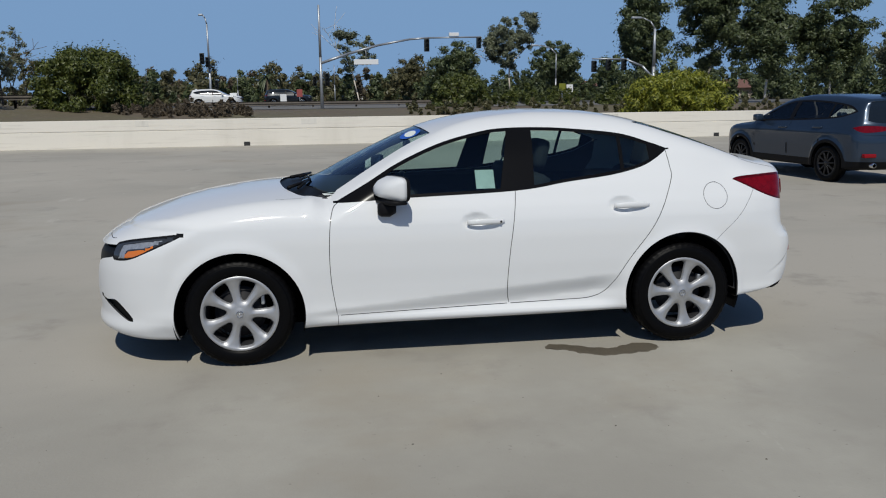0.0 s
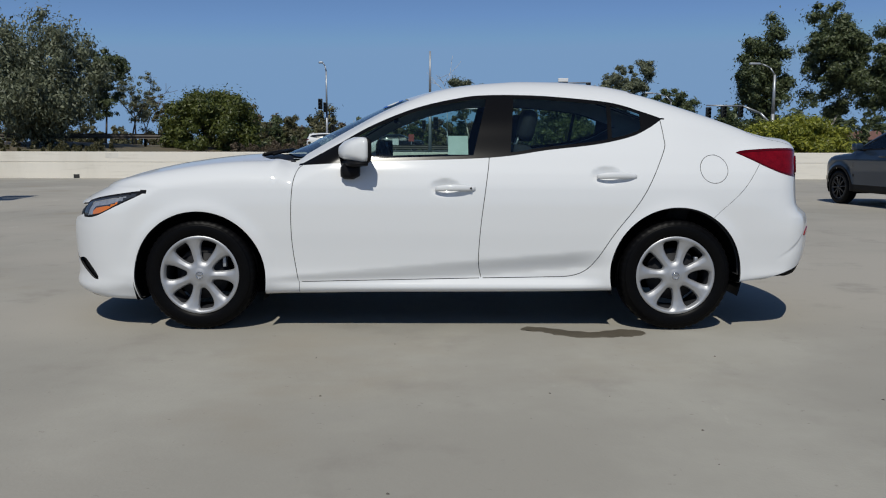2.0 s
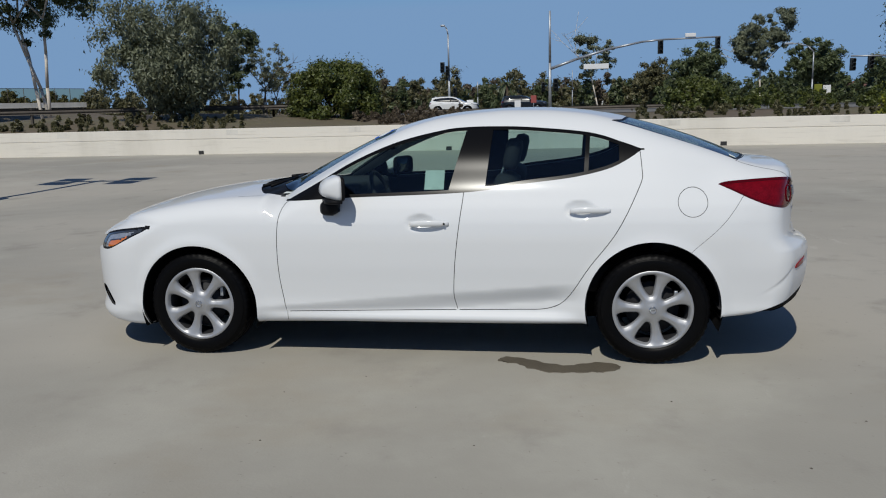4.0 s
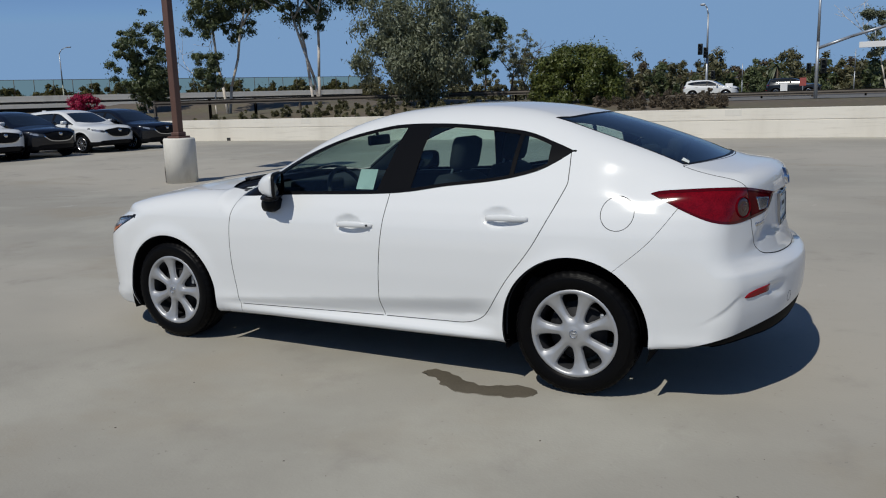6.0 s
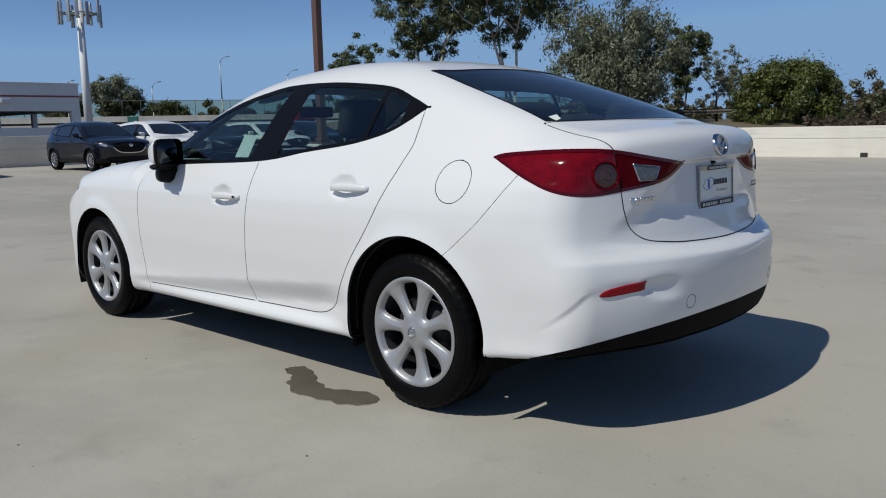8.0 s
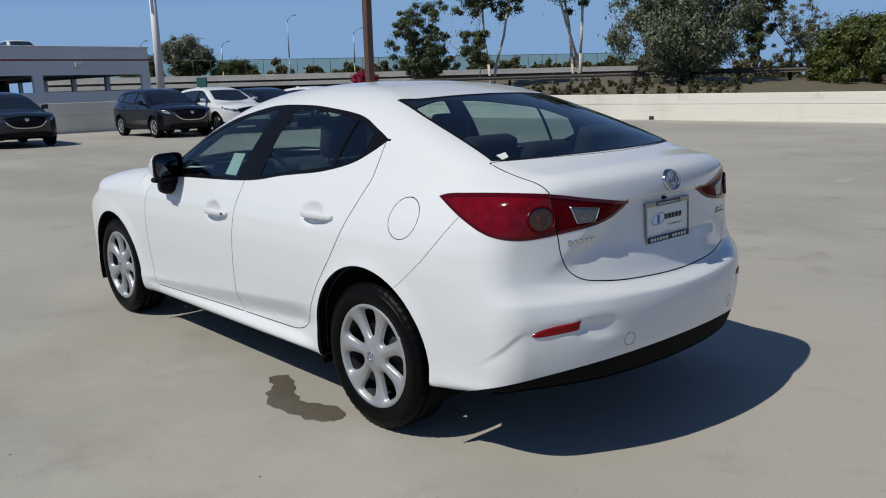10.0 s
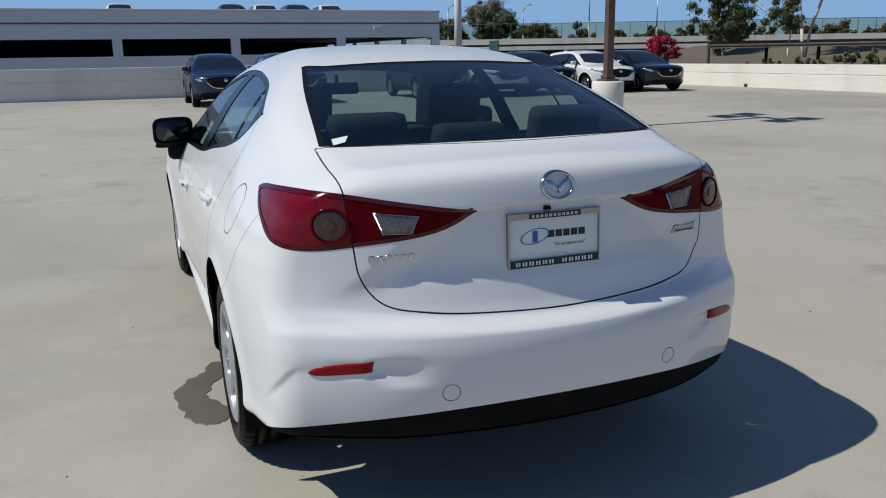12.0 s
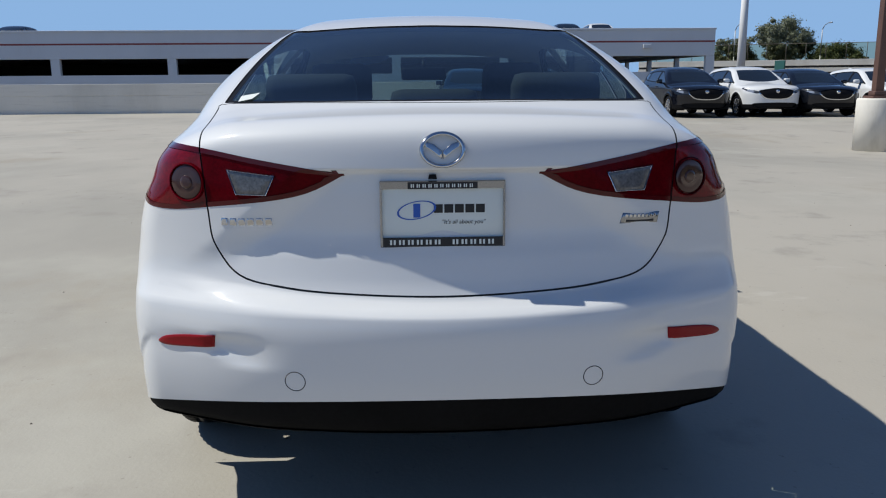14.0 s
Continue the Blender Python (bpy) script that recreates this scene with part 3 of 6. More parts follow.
# ---- the white sedan ----
def sedan():
    car = thing("sedan", "white four-door sedan with silver wheel covers, parked on the deck", "car")
    v, f = shell(solid, (-1.7, 1.6, 0.38, 0.8), (-2.6, 2.6, 1.05, 0.08, 1.6), 0.0205)
    zone = {}

    DLO = outline([(-0.79, 0.936), (-0.79, 0.936), (-0.4, 0.957), (0.29, 0.981), (0.62, 1.024), (0.904, 1.057), (1.1, 1.1), (1.21, 1.15), (1.295, 1.205), (1.295, 1.205),
                   (1.187, 1.245), (1.0, 1.302), (0.671, 1.337), (0.472, 1.346), (0.289, 1.345), (0.139, 1.33), (-0.125, 1.268), (-0.383, 1.163), (-0.587, 1.047)])
    SCREEN = outline([(-0.96, -0.3), (-0.99, 0.0), (-0.95, 0.32), (-0.87, 0.52), (-0.775, 0.64), (-0.775, 0.64), (-0.6, 0.582), (-0.43, 0.53), (-0.175, 0.47), (-0.175, 0.47), (-0.2, 0.24), (-0.215, 0.0), (-0.2, -0.24)])
    COWL = outline([(-1.12, -0.2), (-1.13, 0.0), (-1.12, 0.15), (-1.08, 0.4), (-1.0, 0.6), (-0.93, 0.685), (-0.93, 0.685), (-0.78, 0.66), (-0.775, 0.64), (-0.87, 0.52), (-0.95, 0.32), (-0.99, 0.0), (-0.96, -0.3)])
    HOOD = outline([(-2.15, -0.35), (-2.185, 0.0), (-2.17, 0.2), (-2.12, 0.45), (-2.06, 0.58), (-1.9, 0.655), (-1.5, 0.70), (-1.1, 0.715), (-0.93, 0.69), (-0.93, 0.69), (-1.0, 0.6), (-1.08, 0.4), (-1.12, 0.15), (-1.13, 0.0), (-1.1, -0.3)])
    BACK = outline([(1.2, -0.35), (1.235, -0.12), (1.238, 0.0), (1.235, 0.12), (1.19, 0.4), (1.125, 0.495), (1.125, 0.495), (1.43, 0.553), (1.812, 0.6), (1.812, 0.6), (1.85, 0.52), (1.905, 0.32), (1.93, 0.12), (1.933, 0.0), (1.93, -0.12), (1.9, -0.32)])
    LID = outline([(-0.5, 1.4), (0.61, 1.4), (0.61, 1.4), (0.612, 1.1), (0.604, 1.03), (0.588, 0.88), (0.572, 0.79), (0.51, 0.717), (0.38, 0.692), (0.19, 0.681), (0.0, 0.677), (-0.19, 0.681), (-0.5, 0.69)])
    LAMP = outline([(0.92, 1.013), (0.92, 1.013), (1.01, 1.027), (1.25, 1.037), (1.477, 1.033), (1.70, 1.006), (1.95, 0.973), (1.95, 0.973), (1.81, 0.915), (1.545, 0.886), (1.36, 0.874), (1.19, 0.889), (1.06, 0.935)])
    HEAD = outline([(-1.40, 0.655), (-1.39, 0.73), (-1.39, 0.73), (-1.2, 0.757), (-0.755, 0.8), (-0.755, 0.8), (-0.85, 0.752), (-1.146, 0.652), (-1.36, 0.634), (-1.40, 0.655)])
    AMBER = outline([(-1.23, 0.655), (-1.23, 0.655), (-1.22, 0.69), (-1.22, 0.69), (-1.05, 0.71), (-0.95, 0.733), (-0.95, 0.733), (-1.05, 0.69), (-1.14, 0.664)])
    SILVER = outline([(-1.31, 0.65), (-1.31, 0.65), (-1.3, 0.722), (-1.3, 0.722), (-1.1, 0.745), (-0.9, 0.765), (-0.9, 0.765), (-0.95, 0.742), (-1.05, 0.716), (-1.225, 0.697), (-1.235, 0.65), (-1.235, 0.65)])
    DOOR_F = outline([(-0.79, 0.28), (-0.79, 0.28), (-0.82, 0.5), (-0.822, 0.72), (-0.80, 0.895), (-0.74, 0.95), (-0.4, 1.08), (0.3, 1.2), (0.3, 1.2), (0.29, 0.98), (0.27, 0.82), (0.242, 0.6), (0.23, 0.4), (0.247, 0.30), (0.247, 0.30)])
    DOOR_R = outline([(0.247, 0.30), (0.247, 0.30), (0.23, 0.4), (0.242, 0.6), (0.27, 0.82), (0.29, 0.98), (0.3, 1.2), (0.3, 1.2), (1.28, 1.2), (1.28, 1.2), (1.288, 1.1), (1.283, 1.03), (1.15, 0.765), (1.0, 0.565), (0.9, 0.41), (0.84, 0.345), (0.75, 0.312), (0.6, 0.306)])
    SEAM = curve([(0.6, 1.49), (0.669, 1.57), (0.793, 1.708), (0.935, 1.817), (1.0, 1.86)])
    FOG = outline([(-1.69, 0.41), (-1.55, 0.385), (-1.37, 0.39), (-1.19, 0.292), (-1.25, 0.28), (-1.44, 0.33)])
    GRILLE = outline([(-0.3, 0.70), (0.0, 0.705), (0.5, 0.705), (0.69, 0.72), (0.69, 0.72), (0.685, 0.655), (0.56, 0.615), (0.51, 0.54), (0.40, 0.38), (0.25, 0.33), (-0.3, 0.33)])

    # the lines along which the skin is cut, as numbers that change sign there
    lines = {
        "arch": lambda x, y, z: np.minimum(np.hypot(x + 1.347, (z - 0.302) * 0.985) - 0.374, np.hypot(x - 1.347, (z - 0.33) * 0.985) - 0.372) + np.where(y > 0.55, 0, 9),
        "dlo": lambda x, y, z: np.maximum(away(DLO, x, z), np.where(y > 0.3, -9, 9)),
        "screen": lambda x, y, z: np.maximum(away(SCREEN, x, y), np.where(z > 0.93, -9, 9)),
        "cowl": lambda x, y, z: np.maximum(away(COWL, x, y), np.where(z > 0.9, -9, 9)),
        "hood": lambda x, y, z: np.maximum(away(HOOD, x, y), np.where(z > 0.66, -9, 9)),
        "back": lambda x, y, z: np.maximum(away(BACK, x, y), np.where(z > 1.0, -9, 9)),
        "lid": lambda x, y, z: np.maximum(away(LID, y, z), 1.945 - 0.35 * y * y - x),
        "lamp": lambda x, y, z: np.maximum(away(LAMP, x - y, z), 1.5 - x),
        "head": lambda x, y, z: np.maximum(away(HEAD, x + y, z), x + 1.4),
        "door_f": lambda x, y, z: np.maximum(away(DOOR_F, x, z), np.where(y > 0.5, -9, 9)),
        "door_r": lambda x, y, z: np.maximum(away(DOOR_R, x, z), np.where(y > 0.5, -9, 9)),
        "fuel": lambda x, y, z: np.hypot(x - 1.555, z - 0.92) - 0.079 + np.where(y > 0.4, 0, 9),
        "seam": lambda x, y, z: np.where((y > 0.4) & (x > 1.5) & (x < 1.9) & (z > 0.6) & (z < 0.96), (x - SEAM(z)) * 0.7, 9),
        "skirt": lambda x, y, z: np.maximum(z - (0.31 + 0.316 * (x - 1.92)), 1.8 - x),
        "fog": lambda x, y, z: np.maximum(away(FOG, x + y, z), x + 1.5),
        "grille": lambda x, y, z: np.maximum(away(GRILLE, y, z), x + 1.7),
        "amber": lambda x, y, z: np.maximum(away(AMBER, x + y, z), x + 1.4),
        "silver": lambda x, y, z: np.maximum(away(SILVER, x + y, z), x + 1.4),
        "crease": lambda x, y, z: np.where((y > 0.6) & (np.abs(x) < 1.05), z - CREASE(x), 9),
        "dish": lambda x, y, z: np.where(y > 0.6, np.minimum(*[np.hypot((x - cx) / 0.098, (z - cz) / 0.056) for cx, cz in DISHES]) - 1, 9) * 0.07,
        "fin": lambda x, y, z: np.where((x > 1.6) & (y > 0.3) & (z > 0.33) & (z < 0.56), (x - y - FIN(z)) * 0.7, 9),
        "ledge": lambda x, y, z: np.where((y < 0.62) & (x > 2) & (z > 0.94), z - 0.984, 9),
        "shelf": lambda x, y, z: np.where((y < 0.74) & (x > 2) & (z < 0.8) & (z > 0.55), z - 0.1 * y * y - 0.652, 9),
        "floor": lambda x, y, z: np.maximum(z - FLOOR(x) - 0.012, y - flank(x, z) + 0.05),
        "wing": lambda x, y, z: np.where((y > 0.6) & (z < 0.284) & (z > 0.15) & (np.abs(x) < 1), x + 0.787, 9),
    }

    def rim(key, v):
        return lines[key](*v.T)

    for key, offsets in (("arch", (0,)), ("dlo", (0, -0.019)), ("screen", (0,)), ("cowl", (0,)), ("hood", (-0.002, 0.002)), ("back", (0, -0.018)), ("lid", (-0.0022, 0.0022)),
                         ("lamp", (0, -0.012)), ("head", (0, -0.012)), ("door_f", (-0.002, 0.002)), ("door_r", (-0.002, 0.002)), ("fuel", (-0.0015, 0.0015)), ("seam", (-0.001, 0.001)), 
                         ("skirt", (0,)), ("fog", (0,)), ("grille", (0,)), ("amber", (0,)), ("silver", (0,)), ("crease", (0, -0.02)), ("dish", (0, -0.018, -0.042)), ("fin", (-0.02, -0.01, 0, 0.01, 0.02)), ("ledge", (0.004, -0.003, -0.014)), ("shelf", (-0.024, -0.014, -0.006, 0.014, 0.022)), ("floor", (0,)), ("wing", (-0.0014, 0.0014))):
        for off in offsets:
            v, f = cut(v, f, rim(key, v) - off)
    for line in (lambda v: v[:, 0] - (0.2 + (v[:, 2] - 0.99) * 0.25), lambda v: v[:, 0] - (0.41 + (v[:, 2] - 1.0) * 0.1),
                 lambda v: v[:, 0] - (0.968 + (v[:, 2] - 1.07) * 0.06), lambda v: v[:, 0] - (0.992 + (v[:, 2] - 1.07) * 0.06), lambda v: v[:, 0] + 0.52, lambda v: v[:, 0] - 1.165):
        v, f = cut(v, f, np.where((rim("dlo", v) < 0.03), line(v), 9))
    mids = np.array([v[list(q)].mean(0) for q in f])
    v = settle(solid, v, 2)
    normals, _ = slope(solid, v)
    r = {key: rim(key, mids) for key in lines}
    x, y, z = mids.T
    bpillar0, bpillar1 = 0.2 + (z - 0.99) * 0.25, 0.41 + (z - 1.0) * 0.1
    q0, q1 = 0.968 + (z - 1.07) * 0.06, 0.992 + (z - 1.07) * 0.06
    name = np.full(len(f), "body_shell", dtype=object)
    name[z < 0.275] = "rocker"
    name[(x < -1.0)] = "front_fender"
    name[(x < -1.72)] = "front_bumper"
    name[(x > 1.55) & (x > SEAM(z)) & (z < 0.96)] = "rear_bumper"
    name[r["hood"] < 0] = "hood"
    name[(np.abs(r["hood"]) < 0.002) & ((x < -2.06) | (x > -1.12))] = "panel_gap"
    name[(r["lid"] < 0)] = "trunk_lid"
    name[(np.abs(r["lid"]) < 0.0022)] = "panel_gap"
    name[r["door_f"] < 0] = "front_door"
    name[r["door_r"] < 0] = "rear_door"
    name[(np.abs(r["door_f"]) < 0.002) | (np.abs(r["door_r"]) < 0.002)] = "panel_gap"
    name[r["fuel"] < 0] = "fuel_door"
    name[np.abs(r["fuel"]) < 0.0015] = "panel_gap"
    name[np.abs(r["seam"]) < 0.001] = "panel_gap"
    name[np.abs(r["wing"]) < 0.0014] = "panel_gap"
    name[r["skirt"] < 0] = "rear_skirt"
    name[r["fog"] < 0] = "fog_pocket"
    name[r["grille"] < 0] = "grille"
    name[r["cowl"] < 0] = "cowl"
    name[r["screen"] < 0] = "windshield"
    name[r["back"] < 0] = "rear_window_band"
    name[r["back"] < -0.018] = "rear_window"
    lid = r["lid"] < 0
    name[(r["lamp"] < 0) & lid] = "inner_tail_rim"
    name[(r["lamp"] < 0) & ~lid] = "outer_tail_rim"
    name[(r["lamp"] < -0.012) & lid] = "inner_tail"
    name[(r["lamp"] < -0.012) & ~lid] = "outer_tail"
    name[(r["lamp"] < 0) & (np.abs(r["lid"]) < 0.0022)] = "panel_gap"
    name[r["head"] < 0] = "head_rim"
    name[r["head"] < -0.012] = "head_lens"
    name[(r["silver"] < 0) & (r["head"] < -0.004)] = "head_silver"
    name[(r["amber"] < 0) & (r["head"] < -0.004)] = "head_amber"
    name[r["dlo"] < 0] = "window_trim"
    inner = r["dlo"] < -0.019
    name[inner & (x < bpillar0) & (x > -0.52)] = "front_pane"
    name[inner & (x > bpillar1) & (x < q0)] = "rear_pane"
    name[inner & (x > q1) & (x < 1.165)] = "quarter_pane"
    name[r["floor"] < 0] = "underbody"
    name[r["arch"] < 0] = ""

    def faces(key):
        return [f[i] for i in np.nonzero(name == key)[0]]

    for key, mat, sink, label in (("body_shell", "white", 0, ""), ("front_bumper", "white", 0, ""), ("rear_bumper", "white", 0, ""), ("hood", "white", 0, ""), ("trunk_lid", "white", 0, ""),
                                  ("rear_skirt", "under", 0.004, "black plastic lower bumper"), ("grille", "trim", 0.03, "black grille"), ("cowl", "trim", 0.012, "black plastic cowl"),
                                  ("windshield", "pane", 0.004, ""), ("rear_window_band", "trim", 0.003, "black glass edge"), ("rear_window", "pane_dark", 0.003, ""), ("underbody", "under", 0, "black underbody")):
        piece(key, v, faces(key), normals, M[mat], car, both=True, sink=sink, label=label)
    for left in (True, False):
        for key, new_name, mat, sink, label in (("panel_gap", "panel_gap", "gap", 0.006, "dark panel gaps"), ("rocker", "rocker", "white", 0, ""), ("front_fender", "front_fender", "white", 0, ""), ("fuel_door", "fuel_door", "white", 0, ""), ("window_trim", "window_trim", "gloss_black", 0.002, "black window surround"),
                                                ("front_pane", "side_window", "pane", 0.005, ""), ("rear_pane", "side_window", "pane_dark", 0.005, ""), ("quarter_pane", "quarter_window", "pane_dark", 0.005, ""),
                                                ("fog_pocket", "fog_pocket", "trim", 0.02, "black bumper pocket")):
            if key == "fuel_door" and not left:
                new_name = "quarter_panel_disc"
            piece(new_name, v, faces(key), normals, M[mat], car, left=left, sink=sink, label=label)
        doors = {}
        for key in ("front_door", "rear_door"):
            doors[key] = piece(key, v, faces(key), normals, M["white"], car, left=left)
        lamp = piece("taillight", v, faces("outer_tail"), normals, M["red"], car, left=left, sink=0.001, label="deep red tail lamp")
        piece("lamp_rim", v, faces("outer_tail_rim"), normals, M["red_rim"], lamp, left=left, sink=-0.001)
        lamp = piece("taillight", v, faces("inner_tail"), normals, M["red_dark"], car, left=left, sink=0.001, label="dark red inner tail lamp")
        piece("lamp_rim", v, faces("inner_tail_rim"), normals, M["red_rim"], lamp, left=left, sink=-0.001)
        lamp = piece("headlight", v, faces("head_lens"), normals, M["lens_dark"], car, left=left, sink=0.002, label="smoked headlight")
        piece("lamp_rim", v, faces("head_rim"), normals, M["trim"], lamp, left=left, sink=0.002)
        piece("reflector", v, faces("head_silver"), normals, M["reflector"], lamp, left=left, sink=0.004, label="bright reflector")
        piece("turn_lens", v, faces("head_amber"), normals, M["amber"], lamp, left=left, sink=0.002, label="amber turn lens")
    cabin = (x > -1.0) & (x < 1.86) & (y > 0.25)
    tub = [f[i] for i in np.nonzero(cabin & (z < 0.955) & (z > 0.25) & (name != "") & (r["dlo"] > 0))[0]]
    piece("door_lining", v, tub, normals, M["seat"], car, both=True, sink=0.05, label="black cabin lining")
    skin = [f[i] for i in np.nonzero(np.isin(name, ["body_shell", "rocker", "front_fender", "front_bumper", "rear_bumper", "hood", "trunk_lid", "front_door", "rear_door", "panel_gap", "fuel_door", "outer_tail", "inner_tail", "outer_tail_rim", "inner_tail_rim"]))[0]]
    piece("inner_panel", v, skin, normals, M["gap"], car, both=True, sink=0.012, label="dark inner panels behind the seams")
    over = [f[i] for i in np.nonzero((x > -0.8) & (x < 1.85) & (z > 0.96) & (name == "body_shell"))[0]]
    piece("headliner", v, over, normals, M["liner"], car, both=True, sink=0.022, label="pale grey headliner")
    return car


SEDAN = sedan()


def meets(y, z):
    """x of the sedan's tail at the points (y, z)."""
    y, z = np.abs(np.asarray(y, float)), np.asarray(z, float)
    lo, hi = np.full(len(y), 1.3), np.full(len(y), 2.6)
    for _ in range(20):
        m = (lo + hi) / 2
        inn = solid(m, y, z) < 0
        lo, hi = np.where(inn, m, lo), np.where(inn, hi, m)
    return lo


def meets_side(x, z):
    """Half-widths of the sedan at the points (x, z)."""
    x, z = np.asarray(x, float), np.asarray(z, float)
    lo, hi = np.full(len(x), 0.2), np.full(len(x), 1.2)
    for _ in range(20):
        m = (lo + hi) / 2
        inn = solid(x, m, z) < 0
        lo, hi = np.where(inn, m, lo), np.where(inn, hi, m)
    return lo


def meet_side(x, z):
    return float(meets_side([x], [z])[0])


def applied(name, ring, mat, parent, thick=0.004, side=0, label="", hole=None):
    """A thin moulding that lies on the tail (side 0) or a flank (side -1, 1) inside a drawn ring; hole: the ring shrunk by this share is left open."""
    ring = np.array(ring, float)
    mid = ring.mean(0)
    bm = bmesh.new()

    levels = [(1.0, -0.003), (1.0, thick * 0.6), (0.94, thick)]
    levels += [(hole + 0.04, thick), (hole, thick * 0.6), (hole, -0.003)] if hole else [(0.6, thick), (0.25, thick)]
    flat = np.vstack([mid + (ring - mid) * s for s, _ in levels])
    lift = np.repeat([l for _, l in levels], len(ring))
    if side:
        deep = side * (meets_side(flat[:, 0], flat[:, 1]) + lift)
        made = [bm.verts.new((p[0], d, p[1])) for p, d in zip(flat, deep)]
    else:
        deep = meets(flat[:, 0], flat[:, 1]) + lift
        made = [bm.verts.new((d, p[0], p[1])) for p, d in zip(flat, deep)]
    rows = [made[i:i + len(ring)] for i in range(0, len(made), len(ring))]
    for lo, hi in zip(rows, rows[1:]):
        for i in range(len(ring)):
            j = (i + 1) % len(ring)
            bm.faces.new((lo[i], lo[j], hi[j], hi[i]))
    if not hole:
        bm.faces.new(rows[-1])
    bmesh.ops.recalc_face_normals(bm, faces=bm.faces)
    return part(name, bm, mat, parent, label)


def disc(cx, cz, r, n=28):
    return [(cx + r * math.cos(2 * math.pi * i / n), cz + r * math.sin(2 * math.pi * i / n)) for i in range(n)]


# wheels: a tyre with cut shoulder blocks and a seven-spoke cover
def tyre_mesh():
    bm = bmesh.new()
    sides = 144
    profile = [(0.205, -0.06), (0.221, -0.086), (0.228, -0.094), (0.24, -0.1), (0.262, -0.104), (0.282, -0.102), (0.287, -0.1), (0.2875, -0.0985), (0.297, -0.096), (0.306, -0.09), (0.312, -0.081), (0.3155, -0.07),
               (0.317, -0.046), (0.31, -0.044), (0.31, -0.036), (0.318, -0.034), (0.318, -0.008), (0.311, -0.006), (0.311, 0.004), (0.318, 0.006), (0.317, 0.045), (0.3155, 0.07), (0.306, 0.09), (0.28, 0.103), (0.24, 0.1), (0.205, 0.07)]
    rings = []
    for k, (r, y) in enumerate(profile):
        ring = []
        for i in range(sides):
            a = 2 * math.pi * i / sides
            cutin = 0.0045 if 8 <= k <= 12 and i % 3 == 0 else 0
            ring.append(bm.verts.new(((r - cutin) * math.cos(a), y, (r - cutin) * math.sin(a))))
        rings.append(ring)
    for lo, hi in zip(rings, rings[1:]):
        for i in range(sides):
            j = (i + 1) % sides
            bm.faces.new((lo[i], lo[j], hi[j], hi[i]))
    bmesh.ops.recalc_face_normals(bm, faces=bm.faces)
    return bm


def cover_mesh(turn, radius=0.223, spokes=7):
    """The pressed cover: a shallow dish with openings between spokes that flare to the rim."""
    nr, na = 26, 196
    v, f = [(0.0, 0.0, 0.0)], []
    for i in range(1, nr + 1):
        for j in range(na):
            r, a = radius * i / nr, 2 * math.pi * j / na
            v.append((r * math.cos(a), 0, r * math.sin(a)))
    for j in range(na):
        f.append((0, 1 + j, 1 + (j + 1) % na))
    for i in range(nr - 1):
        for j in range(na):
            k = (j + 1) % na
            f.append((1 + i * na + j, 1 + (i + 1) * na + j, 1 + (i + 1) * na + k, 1 + i * na + k))
    v = np.array(v)
    hole = outline([(0.08, 0.0), (0.085, 0.012), (0.108, 0.026), (0.134, 0.036), (0.16, 0.042), (0.182, 0.041), (0.194, 0.031), (0.197, 0.0), (0.194, -0.033), (0.182, -0.039), (0.16, -0.036), (0.134, -0.029), (0.108, -0.02), (0.085, -0.011)])

    def openings(v):
        r, a = np.hypot(v[:, 0], v[:, 2]), np.degrees(np.arctan2(v[:, 2], v[:, 0])) - turn
        a = (a + 180 / spokes) % (360 / spokes) - 180 / spokes
        return away(hole, r * np.cos(np.radians(a)), r * np.sin(np.radians(a)))

    for off in (0.007, 0.0):
        v, f = cut(v, f, openings(v) - off)
    d = openings(v)
    r = np.hypot(v[:, 0], v[:, 2])
    y = np.interp(r, [0, 0.028, 0.034, 0.06, 0.1, 0.15, 0.19, 0.205, 0.214, 0.222, 0.226], [-0.012, -0.012, -0.008, -0.004, 0.001, 0.002, -0.004, -0.008, -0.012, -0.009, 0.004])
    y = y + (0.012 * np.clip(1 - np.maximum(d, 0) / 0.007, 0, 1) ** 1.5 + 0.011 * np.clip(1 - np.maximum(d, 0) / 0.03, 0, 1) ** 1.3) * np.clip((0.212 - r) / 0.01, 0, 1)
    v[:, 1] = y
    mids = np.array([v[list(q)].mean(0) for q in f])
    keep = openings(mids) > -1e-4
    return v, [q for q, k in zip(f, keep) if k]


